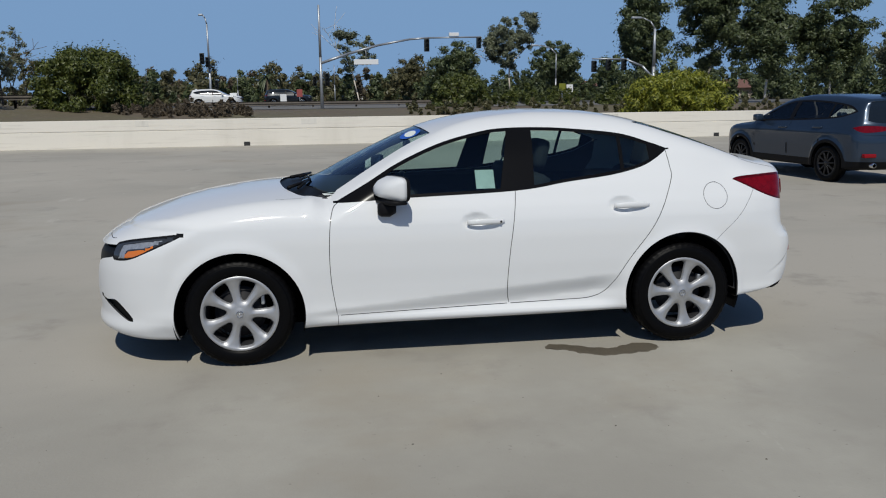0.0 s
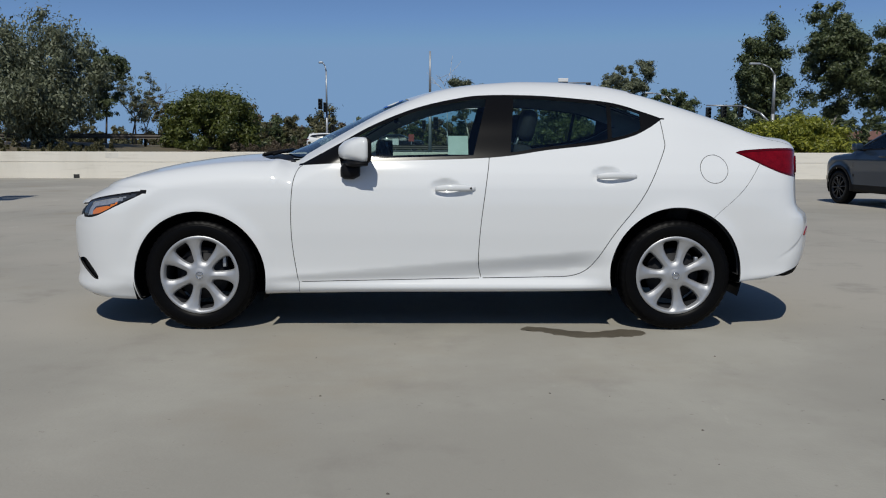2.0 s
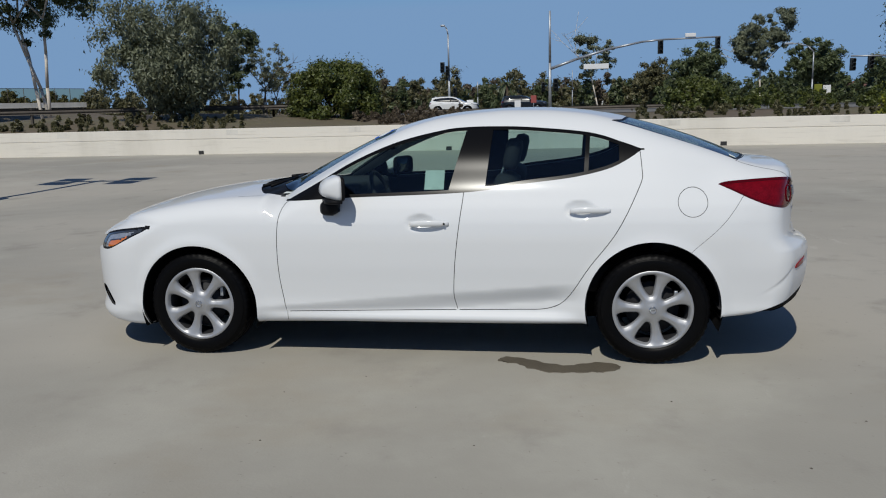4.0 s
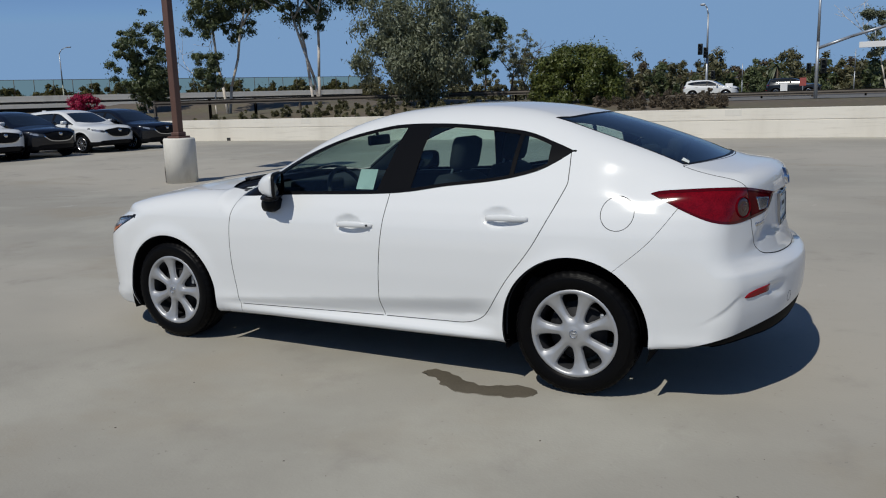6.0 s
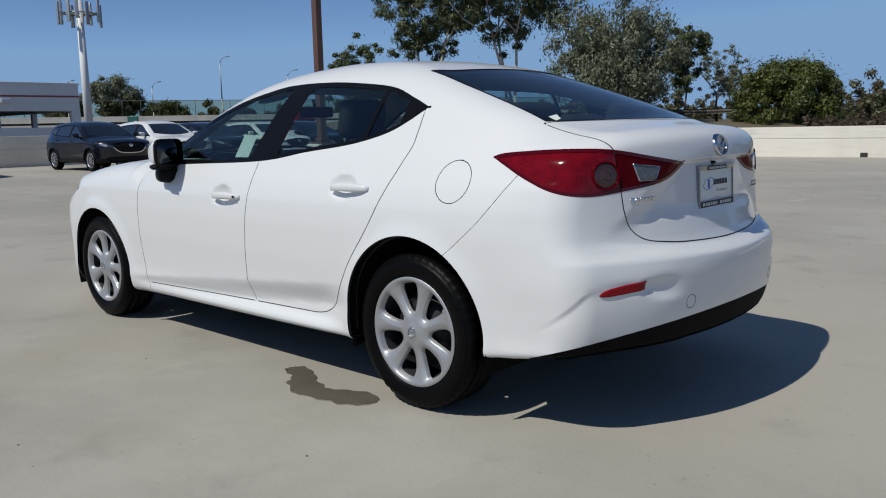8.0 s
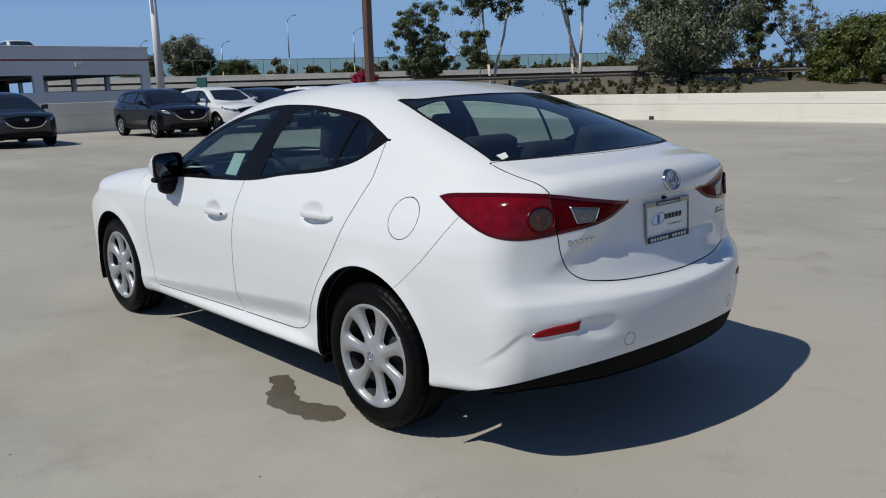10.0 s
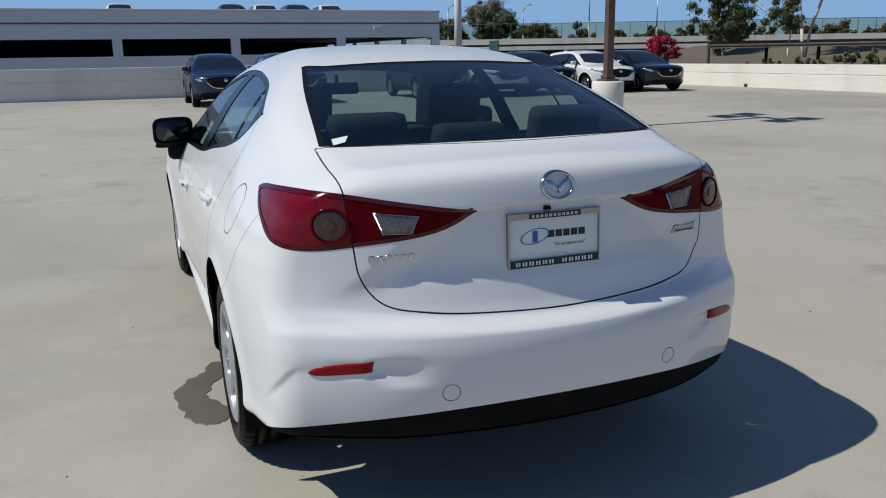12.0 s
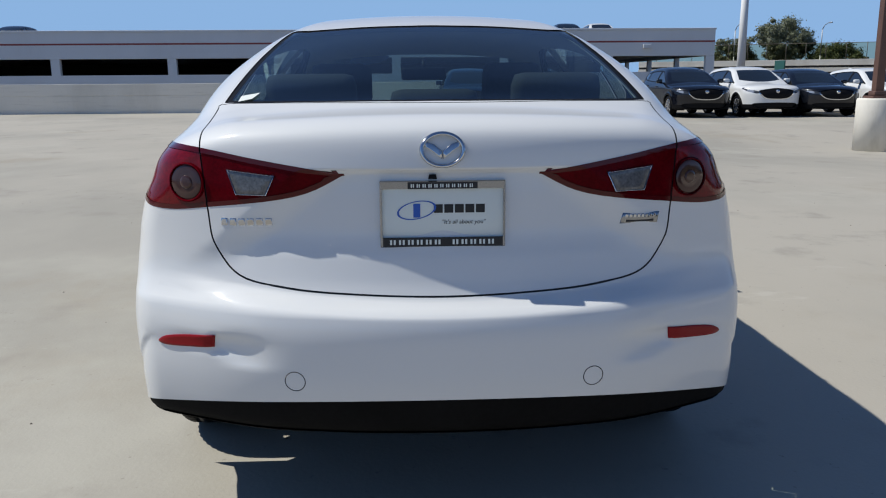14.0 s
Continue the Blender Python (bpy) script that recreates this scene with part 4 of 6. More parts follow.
def wheel(at, left, turn):
    w = part("wheel", tyre_mesh(), M["rubber"], SEDAN, "black road tyre")
    w.matrix_basis = at @ (Matrix() if left else pose(0, 0, 0, 0, 0, 180))
    v, f = cover_mesh(turn=turn)
    v = v + np.array([0, -0.088, 0])
    raw("wheel_cover", v, [tuple(reversed(q)) for q in f], M["silver"], w, "silver seven-spoke wheel cover", True)
    part("rim", lathe(bmesh.new(), [(0.215, -0.08), (0.2, -0.07), (0.19, -0.02), (0.185, 0.05), (0.215, 0.075)]), M["hub_dark"], w, "black steel rim")
    bm = lathe(bmesh.new(), [(0.001, -0.055), (0.06, -0.055), (0.07, -0.045), (0.12, -0.038), (0.125, -0.02), (0.15, -0.02), (0.15, 0.0), (0.001, 0.0)])
    part("brake_disc", bm, M["hub_dark"], w)
    bm = bmesh.new()
    lathe(bm, [(0.021, -0.1), (0.021, -0.1035), (0.0175, -0.105), (0.0165, -0.103), (0.0165, -0.1)], 32)
    box(bm, -0.012, -0.1035, 0.0, 0.012, -0.1, 0.004, 0.001)
    part("cap_emblem", bm, M["chrome"], w)
    bm = bmesh.new()
    box(bm, -0.01, -0.02, -0.03, 0.01, 0.02, 0.03, 0.004, pose(0.13, -0.03, 0.07))
    part("caliper", bm, M["galv"], w)


for cx in (-1.35, 1.35):
    wheel(pose(cx, -0.772, 0.318), True, 73.0 if cx < 0 else 98.0)
    wheel(pose(cx, 0.772, 0.318), False, 85.0)
    for side in (-1, 1):
        bm = bmesh.new()
        zc, rr = (0.302, 0.38) if cx < 0 else (0.33, 0.378)
        for y0, y1 in ((0.58, 0.868),):
            rows = [[bm.verts.new((cx + rr * math.cos(a), side * y, zc + rr * math.sin(a))) for y in (y0, y1)] for a in np.linspace(-0.35, math.pi + 0.35, 40)]
            for p, q in zip(rows, rows[1:]):
                bm.faces.new((p[0], p[1], q[1], q[0]))
            bm.faces.new([p[0] for p in rows])
        part("wheel_arch_liner", bm, M["under"], SEDAN, "black wheel arch liner")

# handles
for side in (-1, 1):
    for hx, hz in ((-0.015, 0.81), (0.89, 0.879)):
        bm = bmesh.new()
        n = 15
        rows = []
        seat_y = meet_side(hx + 0.225, hz)
        for i in range(n):
            t = i / (n - 1)
            x = hx + 0.225 * t
            z = hz + 0.006 * math.sin(math.pi * t)
            base = seat_y + 0.002 + 0.026 * math.sin(math.pi * min(1, 0.05 + t)) ** 0.6
            half = 0.0185 * (0.5 + 0.45 * math.sin(math.pi * min(1, t * 0.9 + 0.1)) ** 0.5)
            rows.append([bm.verts.new((x, side * (base + 0.008 * math.cos(a)), z + half * math.sin(a))) for a in np.linspace(0, 2 * math.pi, 13)[:-1]])
        for p, q in zip(rows, rows[1:]):
            for i in range(12):
                j = (i + 1) % 12
                bm.faces.new((p[i], p[j], q[j], q[i]))
        bm.faces.new(rows[0])
        bm.faces.new(rows[-1])
        bmesh.ops.recalc_face_normals(bm, faces=bm.faces)
        door = [o for o in SEDAN.children if o.name.startswith("front_door" if hx < 0.5 else "rear_door") and o.data.vertices[0].co.y * side > 0][0]
        handle = part("door_handle", bm, M["white"], door)
        if hx < 0.5 and side < 0:
            part("keyhole", lathe(bmesh.new(), [(0.0001, -0.003), (0.006, -0.003), (0.006, 0.003)], 16, pose(hx + 0.2, -meet_side(0.2, 0.81) - 0.024, hz + 0.003)), M["ink"], door)

# door mirrors
for side in (-1, 1):
    mirror = new("door_mirror")
    mirror.parent = SEDAN
    mirror["label"] = "white-capped door mirror on a black arm"

    def loft(rows, cap=True, swept=True):
        bm = bmesh.new()
        made = []
        for x, y0, y1, z0, z1, power in rows:
            ring = []
            for a in np.linspace(0, 2 * math.pi, 33)[:-1]:
                c, s = math.cos(a), math.sin(a)
                u = math.copysign(abs(c) ** (2 / power), c)
                w = math.copysign(abs(s) ** (2 / power), s)
                out = (y0 + y1) / 2 + (y1 - y0) / 2 * u
                back = -0.455 + (x + 0.455) * 0.72 + 0.45 * (out - 0.89) if swept else x
                ring.append(bm.verts.new((back, side * out, (z0 + z1) / 2 + (z1 - z0) / 2 * w)))
            made.append(ring)
        for p, q in zip(made, made[1:]):
            for i in range(32):
                j = (i + 1) % 32
                bm.faces.new((p[i], p[j], q[j], q[i]))
        if cap:
            bm.faces.new(made[0])
            bm.faces.new(made[-1])
        bmesh.ops.recalc_face_normals(bm, faces=bm.faces)
        return bm

    part("mirror_cap", loft([(-0.575, 0.86, 0.93, 0.992, 1.025, 2.2), (-0.56, 0.825, 0.965, 0.98, 1.05, 2.6), (-0.52, 0.80, 0.985, 0.966, 1.075, 3.0), (-0.45, 0.788, 0.994, 0.952, 1.094, 4), (-0.415, 0.784, 0.996, 0.951, 1.095, 4.4)]), M["white"], mirror)
    part("mirror_housing", loft([(-0.415, 0.782, 0.997, 0.949, 1.096, 4.4), (-0.395, 0.782, 0.997, 0.949, 1.096, 4.4), (-0.385, 0.788, 0.992, 0.955, 1.091, 4.4), (-0.388, 0.795, 0.985, 0.962, 1.084, 4.4)], False), M["trim"], mirror, "black mirror surround")
    part("mirror_glass", loft([(-0.391, 0.79, 0.99, 0.957, 1.089, 4.4), (-0.389, 0.79, 0.99, 0.957, 1.089, 4.4)]), M["mirror"], mirror, "mirror glass")
    part("mirror_base", loft([(-0.545, 0.83, 0.97, 0.935, 0.963, 2.5), (-0.5, 0.80, 0.985, 0.93, 0.966, 3), (-0.41, 0.79, 0.99, 0.934, 0.962, 3)]), M["trim"], mirror, "black lower mirror shell")
    bm = loft([(-0.54, 0.86, 0.9, 0.875, 0.93, 2.4), (-0.52, 0.83, 0.92, 0.862, 0.95, 2.6), (-0.47, 0.82, 0.925, 0.86, 0.95, 2.8), (-0.435, 0.83, 0.915, 0.88, 0.945, 2.4)], swept=False)
    box(bm, -0.53, side * 0.86 - 0.05, 0.895, -0.45, side * 0.86 + 0.05, 0.93, 0.008)
    part("mirror_arm", bm, M["trim"], mirror, "black mirror arm")

# the tail: reflectors, lenses, tow covers, emblem, plate
for side in (-1, 1):
    ring = outline([(0.572, 0.546), (0.572, 0.546), (0.568, 0.577), (0.568, 0.577), (0.65, 0.569), (0.71, 0.557), (0.735, 0.54), (0.715, 0.533), (0.65, 0.538)], fine=4)
    applied("rear_reflector", [(side * p[0], p[1]) for p in ring], M["red_reflector"], SEDAN, 0.005, label="red reflector")
    ring = outline([(0.535, 0.981), (0.535, 0.981), (0.408, 0.968), (0.408, 0.968), (0.432, 0.918), (0.432, 0.918), (0.512, 0.918), (0.512, 0.918)], fine=4)
    lens = applied("reversing_lens", [(side * p[0], p[1]) for p in ring], M["lens"], SEDAN, 0.003, label="clear reversing lens")
    applied("lens_rim", [(side * p[0], p[1]) for p in ring], M["chrome"], lens, 0.005, hole=0.9)
    lens = applied("indicator_lens", disc(side * 0.645, 0.945, 0.043), M["lens_brown"], SEDAN, 0.003, label="smoked round lens")
    applied("lens_rim", disc(side * 0.645, 0.945, 0.05), M["red_dark"], lens, 0.006, hole=0.9)
    applied("lens_bulb", disc(side * 0.645, 0.945, 0.017, 16), M["lens_brown"], lens, 0.005)
    applied("tow_cover", disc(side * 0.365, 0.478, 0.026), M["gap"], SEDAN, 0.0006, hole=0.92, label="tow cover seam")
    # badge bars under the lamps
    y0 = 0.42 if side < 0 else 0.455
    y1 = 0.555 if side < 0 else 0.545
    if side > 0:
        bar = applied("technology_badge", [(0.45, 0.834), (0.55, 0.834), (0.556, 0.862), (0.456, 0.862)], M["frame_chrome"], SEDAN, 0.002, label="small grey framed badge")
        for i in range(8):
            a = 0.462 + i * 0.0108
            applied("badge_letter", [(a, 0.85), (a + 0.0075, 0.85), (a + 0.0075, 0.859), (a, 0.859)], M["chrome"], bar, 0.0035)
        applied("badge_line", [(0.465, 0.838), (0.54, 0.838), (0.54, 0.844), (0.465, 0.844)], M["ink"], bar, 0.0028)
        continue
    badge = new("badge_bar")
    badge.parent = SEDAN
    n = 6
    for i in range(n):
        a, b = y0 + (y1 - y0) * i / n + 0.003, y0 + (y1 - y0) * (i + 1) / n - 0.003
        z0, z1 = (0.842, 0.86) if side < 0 else (0.84, 0.858)
        applied("badge_letter", [(side * a, z0), (side * b, z0), (side * b, z1), (side * a, z1)], M["chrome"], badge, 0.0025)

ring = [(0.056 * math.cos(a), 1.03 + 0.043 * math.sin(a)) for a in np.linspace(0, 2 * math.pi, 41)[:-1]]
emblem = applied("emblem", ring, M["chrome"], SEDAN, 0.014, hole=0.8, label="chrome oval emblem")
for s in (-1, 1):
    applied("emblem_wing", [(s * 0.001, 1.008), (s * 0.024, 1.026), (s * 0.046, 1.04), (s * 0.046, 1.052), (s * 0.02, 1.043), (s * 0.001, 1.027)], M["chrome"], emblem, 0.008)
applied("trunk_latch", [(-0.035, 0.958), (-0.013, 0.958), (-0.016, 0.969), (-0.032, 0.969)], M["trim"], SEDAN, 0.012, label="black latch camera")

PLATE = pose(2.2, 0, 0.872, 0, -2, 0)
plate = part("number_plate", box(bmesh.new(), -0.012, -0.15, -0.076, 0.0, 0.15, 0.077, 0.002), M["paper"], SEDAN, "white dealer plate")
plate.matrix_basis = PLATE
bm = bmesh.new()
outer, inner = [(-0.153, -0.081), (0.153, -0.081), (0.153, 0.082), (-0.153, 0.082)], [(-0.1485, -0.0565), (0.1485, -0.0565), (0.1485, 0.063), (-0.1485, 0.063)]
rows = [[bm.verts.new((x, p[0], p[1])) for p in ring] for ring, x in ((outer, -0.015), (outer, 0.004), ([(a * 0.985, b * 0.97) for a, b in outer], 0.0065), (inner, 0.006), (inner, 0.0))]
for lo, hi in zip(rows, rows[1:]):
    for i in range(4):
        bm.faces.new((lo[i], lo[(i + 1) % 4], hi[(i + 1) % 4], hi[i]))
bmesh.ops.recalc_face_normals(bm, faces=bm.faces)
frame_ = part("plate_frame", bm, M["frame_chrome"], plate, "chrome plate frame", smooth=False)


def strip(y0, z0, y1, z1, x, mat, name="print_bar"):
    return part(name, box(bmesh.new(), x - 0.0006, y0, z0, x, y1, z1), M[mat], plate, smooth=False)


strip(-0.085, 0.0625, 0.085, 0.079, 0.0075, "ink", "frame_band")
strip(-0.147, -0.079, 0.147, -0.0565, 0.0075, "ink", "frame_band")
for i in range(11):
    for k in (0.0, 0.005):
        strip(-0.0775 + k + i * 0.0143, 0.066, -0.0745 + k + i * 0.0143, 0.0745, 0.0081, "paper")
for i in range(12):
    if i != 6:
        for k in (0.0, 0.009):
            strip(-0.130 + k + i * 0.0219, -0.074, -0.125 + k + i * 0.0219, -0.062, 0.0081, "paper")
for i in range(5):
    strip(-0.022 + i * 0.0258, 0.003, i * 0.0258, 0.024, 0.0008, "ink")
bm = bmesh.new()
bmesh.ops.create_circle(bm, segments=32, radius=0.03, cap_ends=False)
made = bmesh.ops.extrude_edge_only(bm, edges=bm.edges[:])
for w in (e for e in made["geom"] if isinstance(e, bmesh.types.BMVert)):
    w.co *= 0.9
bmesh.ops.transform(bm, matrix=Matrix.Translation((0.0009, -0.064, 0.01)) @ Matrix(((0, 0, 1, 0), (1.6, 0, 0, 0), (0.25, 0.75, 0, 0), (0, 0, 0, 1))), verts=bm.verts)
part("print_swirl", bm, M["ink_blue"], plate, smooth=False)
strip(-0.072, -0.008, -0.055, 0.026, 0.0008, "ink_blue")
text = bpy.data.curves.new("slogan", "FONT")
text.body, text.size, text.align_x = "\"It's all about you\"", 1.0, "RIGHT"
letters = new("slogan", text)
flat = bpy.data.meshes.new_from_object(letters.evaluated_get(bpy.context.evaluated_depsgraph_get()))
bpy.data.objects.remove(letters)
flat.materials.append(M["ink"])
flat.transform(Matrix(((0, 0, 1, 0.0009), (0.0145, 0.0026, 0, 0.104), (0, 0.0145, 0, -0.024), (0, 0, 0, 1))))
slogan = new("slogan", flat)
slogan.parent = plate


# the cabin: dash, wheel, seats, shelf
def cushion(bm, x0, y0, z0, x1, y1, z1, bevel, lean=0.0):
    made = box(bm, x0, y0, z0, x1, y1, z1, bevel, Matrix.Translation(((x0 + x1) / 2, 0, z0)) @ Matrix.Rotation(radians(lean), 4, "Y") @ Matrix.Translation((-(x0 + x1) / 2, 0, -z0)))
    return made


for y in (-0.37, 0.37):
    seat = new("front_seat")
    seat.parent = SEDAN
    seat["label"] = "black cloth front seat"
    part("seat_cushion", cushion(bmesh.new(), -0.2, y - 0.25, 0.35, 0.32, y + 0.25, 0.52, 0.05), M["seat"], seat)
    part("seat_back", cushion(bmesh.new(), 0.27, y - 0.24, 0.5, 0.42, y + 0.24, 1.08, 0.06, 18), M["seat"], seat)
    part("headrest", cushion(bmesh.new(), 0.475, y - 0.13, 1.075, 0.57, y + 0.13, 1.27, 0.045, 12), M["seat"], seat)
    for k in (-0.06, 0.06):
        part("headrest_post", rod(bmesh.new(), (0.46, y + k, 1.02), (0.5, y + k, 1.12), 0.007), M["galv"], seat)
bench = new("rear_seat")
bench.parent = SEDAN
bench["label"] = "black cloth rear bench"
part("seat_cushion", cushion(bmesh.new(), 0.95, -0.62, 0.35, 1.35, 0.62, 0.53, 0.06), M["seat"], bench)
part("seat_back", cushion(bmesh.new(), 1.3, -0.6, 0.5, 1.44, 0.6, 1.02, 0.06, 24), M["seat"], bench)
for y in (-0.38, 0.0, 0.38):
    part("headrest", cushion(bmesh.new(), 1.5, y - 0.14, 1.0, 1.59, y + 0.14, 1.0 + (0.22 if y else 0.17), 0.04, 14), M["seat"], bench)
part("parcel_shelf", box(bmesh.new(), 1.5, -0.6, 0.98, 1.86, 0.6, 1.01, 0.01), M["seat"], SEDAN, "black parcel shelf")
bm = bmesh.new()
box(bm, -0.92, -0.7, 0.72, -0.48, 0.7, 0.965, 0.05)
box(bm, -0.62, -0.53, 0.93, -0.42, -0.2, 1.005, 0.03)
part("dashboard", bm, M["seat"], SEDAN, "black dashboard")
part("console", box(bmesh.new(), -0.5, -0.12, 0.3, 0.55, 0.12, 0.62, 0.04), M["seat"], SEDAN, "black centre console")
bm = bmesh.new()
ring = []
for i in range(36):
    a = 2 * math.pi * i / 36
    ring.append([bm.verts.new(pose(-0.28, -0.37, 0.9, 0, 68, 0) @ Vector(((0.18 + 0.014 * math.cos(b)) * math.cos(a), (0.18 + 0.014 * math.cos(b)) * math.sin(a), 0.014 * math.sin(b)))) for b in np.linspace(0, 2 * math.pi, 9)[:-1]])
for i in range(36):
    p, q = ring[i], ring[(i + 1) % 36]
    for k in range(8):
        bm.faces.new((p[k], q[k], q[(k + 1) % 8], p[(k + 1) % 8]))
box(bm, -0.05, -0.17, -0.012, 0.05, 0.17, 0.012, 0.008, pose(-0.28, -0.37, 0.9, 0, 68, 0))
part("steering_wheel", bm, M["seat"], SEDAN, "black steering wheel")
bm = bmesh.new()
box(bm, -0.29, -0.12, 1.195, -0.26, 0.12, 1.26, 0.012)
rod(bm, (-0.28, 0, 1.24), (-0.3, 0, 1.3), 0.01)
part("cabin_mirror", bm, M["trim"], SEDAN, "black cabin mirror")
def over(x, y, lift):
    """A point on the glass above (x, y), seen from outside."""
    zs = np.linspace(0.9, 1.5, 1200)
    f = solid(np.full(1200, x), np.full(1200, abs(y)), zs)
    return (x, y, float(zs[np.nonzero(f < 0)[0][-1]]) + lift)


for side in (-1, 1):
    # wipers on the cowl
    y0 = -0.45 if side < 0 else 0.1
    bm = bmesh.new()
    for (xa, ya), (xb, yb), ra, rb in (((-1.0, y0), (-0.93, y0 + 0.24), 0.009, 0.008), ((-0.93, y0 + 0.24), (-0.95, y0 + 0.48), 0.008, 0.006), ((-1.06, y0 + 0.02), (-0.94, y0 + 0.22), 0.012, 0.009)):
        rod(bm, over(xa, ya, 0.008), over(xb, yb, 0.008), ra, rb, 8)
    part("wiper", bm, M["trim"], SEDAN, "black wiper")


def sticker(name, corners, mat, label):
    return raw(name, corners, [(0, 1, 2, 3)], M[mat], SEDAN, label)


def glassed(x, z, lift=-0.009):
    return (x, -(meet_side(x, z) + lift), z)


st = sticker("window_sticker", [glassed(*p) for p in ((0.058, 0.998), (0.172, 0.998), (0.172, 1.104), (0.058, 1.104))], "paper_green", "pale green paper sticker inside the glass")


ring = [(-0.28 + 0.066 * math.cos(a), -0.29 + 0.105 * math.sin(a)) for a in np.linspace(0, 2 * math.pi, 25)[:-1]]
raw("screen_sticker", [over(*p, 0.001) for p in ring], [tuple(range(24))], M["ink_blue"], SEDAN, "blue oval sticker on the windshield")
ring = [(-0.28 + 0.036 * math.cos(a), -0.29 + 0.085 * math.sin(a)) for a in np.linspace(0, 2 * math.pi, 25)[:-1]]
raw("screen_sticker", [over(*p, 0.002) for p in ring], [tuple(range(24))], M["paper"], SEDAN, "white oval in the blue sticker")
raw("rear_sticker", [over(*p, 0.001) for p in ((1.79, -0.555), (1.79, -0.502), (1.822, -0.52), (1.826, -0.558))], [(0, 1, 2, 3)], M["paper"], SEDAN, "small white dealer sticker on the rear glass")
raw("dash_paper", [(-0.86, -0.55, 0.972), (-0.7, -0.52, 0.972), (-0.68, -0.66, 0.972), (-0.84, -0.68, 0.972)], [(0, 1, 2, 3)], M["paper"], SEDAN, "white paper on the dashboard")


# ---- on the deck ----
def stain():
    ring = outline([(0.475, -0.86), (0.49, -0.81), (0.55, -0.785), (0.67, -0.835), (0.81, -0.91), (0.9, -0.92), (0.99, -0.87), (1.11, -0.855), (1.175, -0.91), (1.155, -0.975), (1.07, -1.025), (0.94, -1.04),
                    (0.82, -1.06), (0.7, -1.01), (0.61, -0.93), (0.53, -0.885)])
    k = np.arange(len(ring))
    ring = ring + 0.006 * np.stack([np.sin(k * 1.7) + np.sin(k * 0.61), np.cos(k * 1.3) + np.sin(k * 0.83)], 1)
    bm = bmesh.new()
    mid = ring.mean(0)
    low = [bm.verts.new((p[0], p[1], 0.0004)) for p in ring]
    top = [bm.verts.new((*(mid + (p - mid) * 0.985), 0.003)) for p in ring]
    for i in range(len(ring)):
        j = (i + 1) % len(ring)
        bm.faces.new((low[i], low[j], top[j], top[i]))
    bm.faces.new(top)
    return tagged(part("damp_stain", bm, M["stain"], smooth=False), "dark damp patch drying on the concrete", "stain")


stain()


# ---- grit and a chalky scrape on the concrete ----
def grit():
    rng = np.random.default_rng(77)
    v, f = [], []
    for i in range(150):
        x, y = rng.uniform(-5, 7), rng.uniform(-6.5, -1.1) if rng.random() < 0.75 else rng.uniform(1.2, 8)
        r = rng.uniform(0.003, 0.008)
        k = len(v)
        for a in range(5):
            q = 2 * math.pi * a / 5 + rng.uniform(-0.3, 0.3)
            v.append((x + r * math.cos(q), y + r * rng.uniform(0.6, 1.1) * math.sin(q), fall(x, y)))
        v.append((x, y, fall(x, y) + r * rng.uniform(0.5, 0.9)))
        f += [(k + a, k + (a + 1) % 5, k + 5) for a in range(5)]
    return tagged(raw("grit", v, f, M["guard"]), "scattered dark grit on the concrete deck", "grit", kind="stuff")


grit()


# ---- parked sport utility cars ----
S_TOP = curve([(-2.5, 0.7), (-2.3, 0.92), (-2.1, 1.0), (-1.7, 1.06), (-1.25, 1.1), (-1.08, 1.125), (-0.95, 1.19), (-0.6, 1.38), (-0.3, 1.53), (0.0, 1.61), (0.4, 1.65), (0.9, 1.645), (1.5, 1.61), (1.9, 1.56), (2.1, 1.5), (2.5, 1.4)])
S_FLANK = curve([(0.2, -0.05), (0.3, -0.02), (0.45, -0.015), (0.7, 0.0), (0.9, 0.0), (1.0, -0.02), (1.1, -0.06), (1.3, -0.15), (1.5, -0.27), (1.7, -0.45)])
S_TAIL = curve([(0.2, 2.1), (0.35, 2.22), (0.5, 2.27), (0.78, 2.27), (0.95, 2.23), (1.08, 2.2), (1.2, 2.13), (1.4, 2.02), (1.55, 1.97), (1.75, 1.8)])
S_NOSE = curve([(0.15, -2.1), (0.3, -2.24), (0.5, -2.27), (0.75, -2.29), (0.9, -2.24), (1.05, -2.0)])
S_WIDE = curve([(-2.5, 0.8), (-2.0, 0.9), (-1.35, 0.925), (0, 0.915), (1.35, 0.925), (2.0, 0.88), (2.5, 0.8)])


def suv_solid(x, y, z):
    w = S_WIDE(x) + S_FLANK(z)
    w = w - 0.06 * np.clip(x - 1.2, 0, 2) ** 2 * np.clip((z - 0.9) / 0.3, 0, 1)
    for c in (-1.35, 1.35):
        w = w + 0.02 * np.exp(-((np.hypot(x - c, z - 0.36) - 0.42) / 0.05) ** 2)
    f = smax(y - w, z - (S_TOP(x) - 0.1 * y * y), 0.09)
    y2 = y * y
    f = smax(f, (x - (S_TAIL(z) - 0.2 * y2 - 0.2 * y2 * y2)) * 0.8, 0.06)
    f = smax(f, ((S_NOSE(z) + 0.24 * y2 + 0.4 * y2 * y2) - x) * 0.8, 0.08)
    return smax(f, 0.27 - z, 0.04)


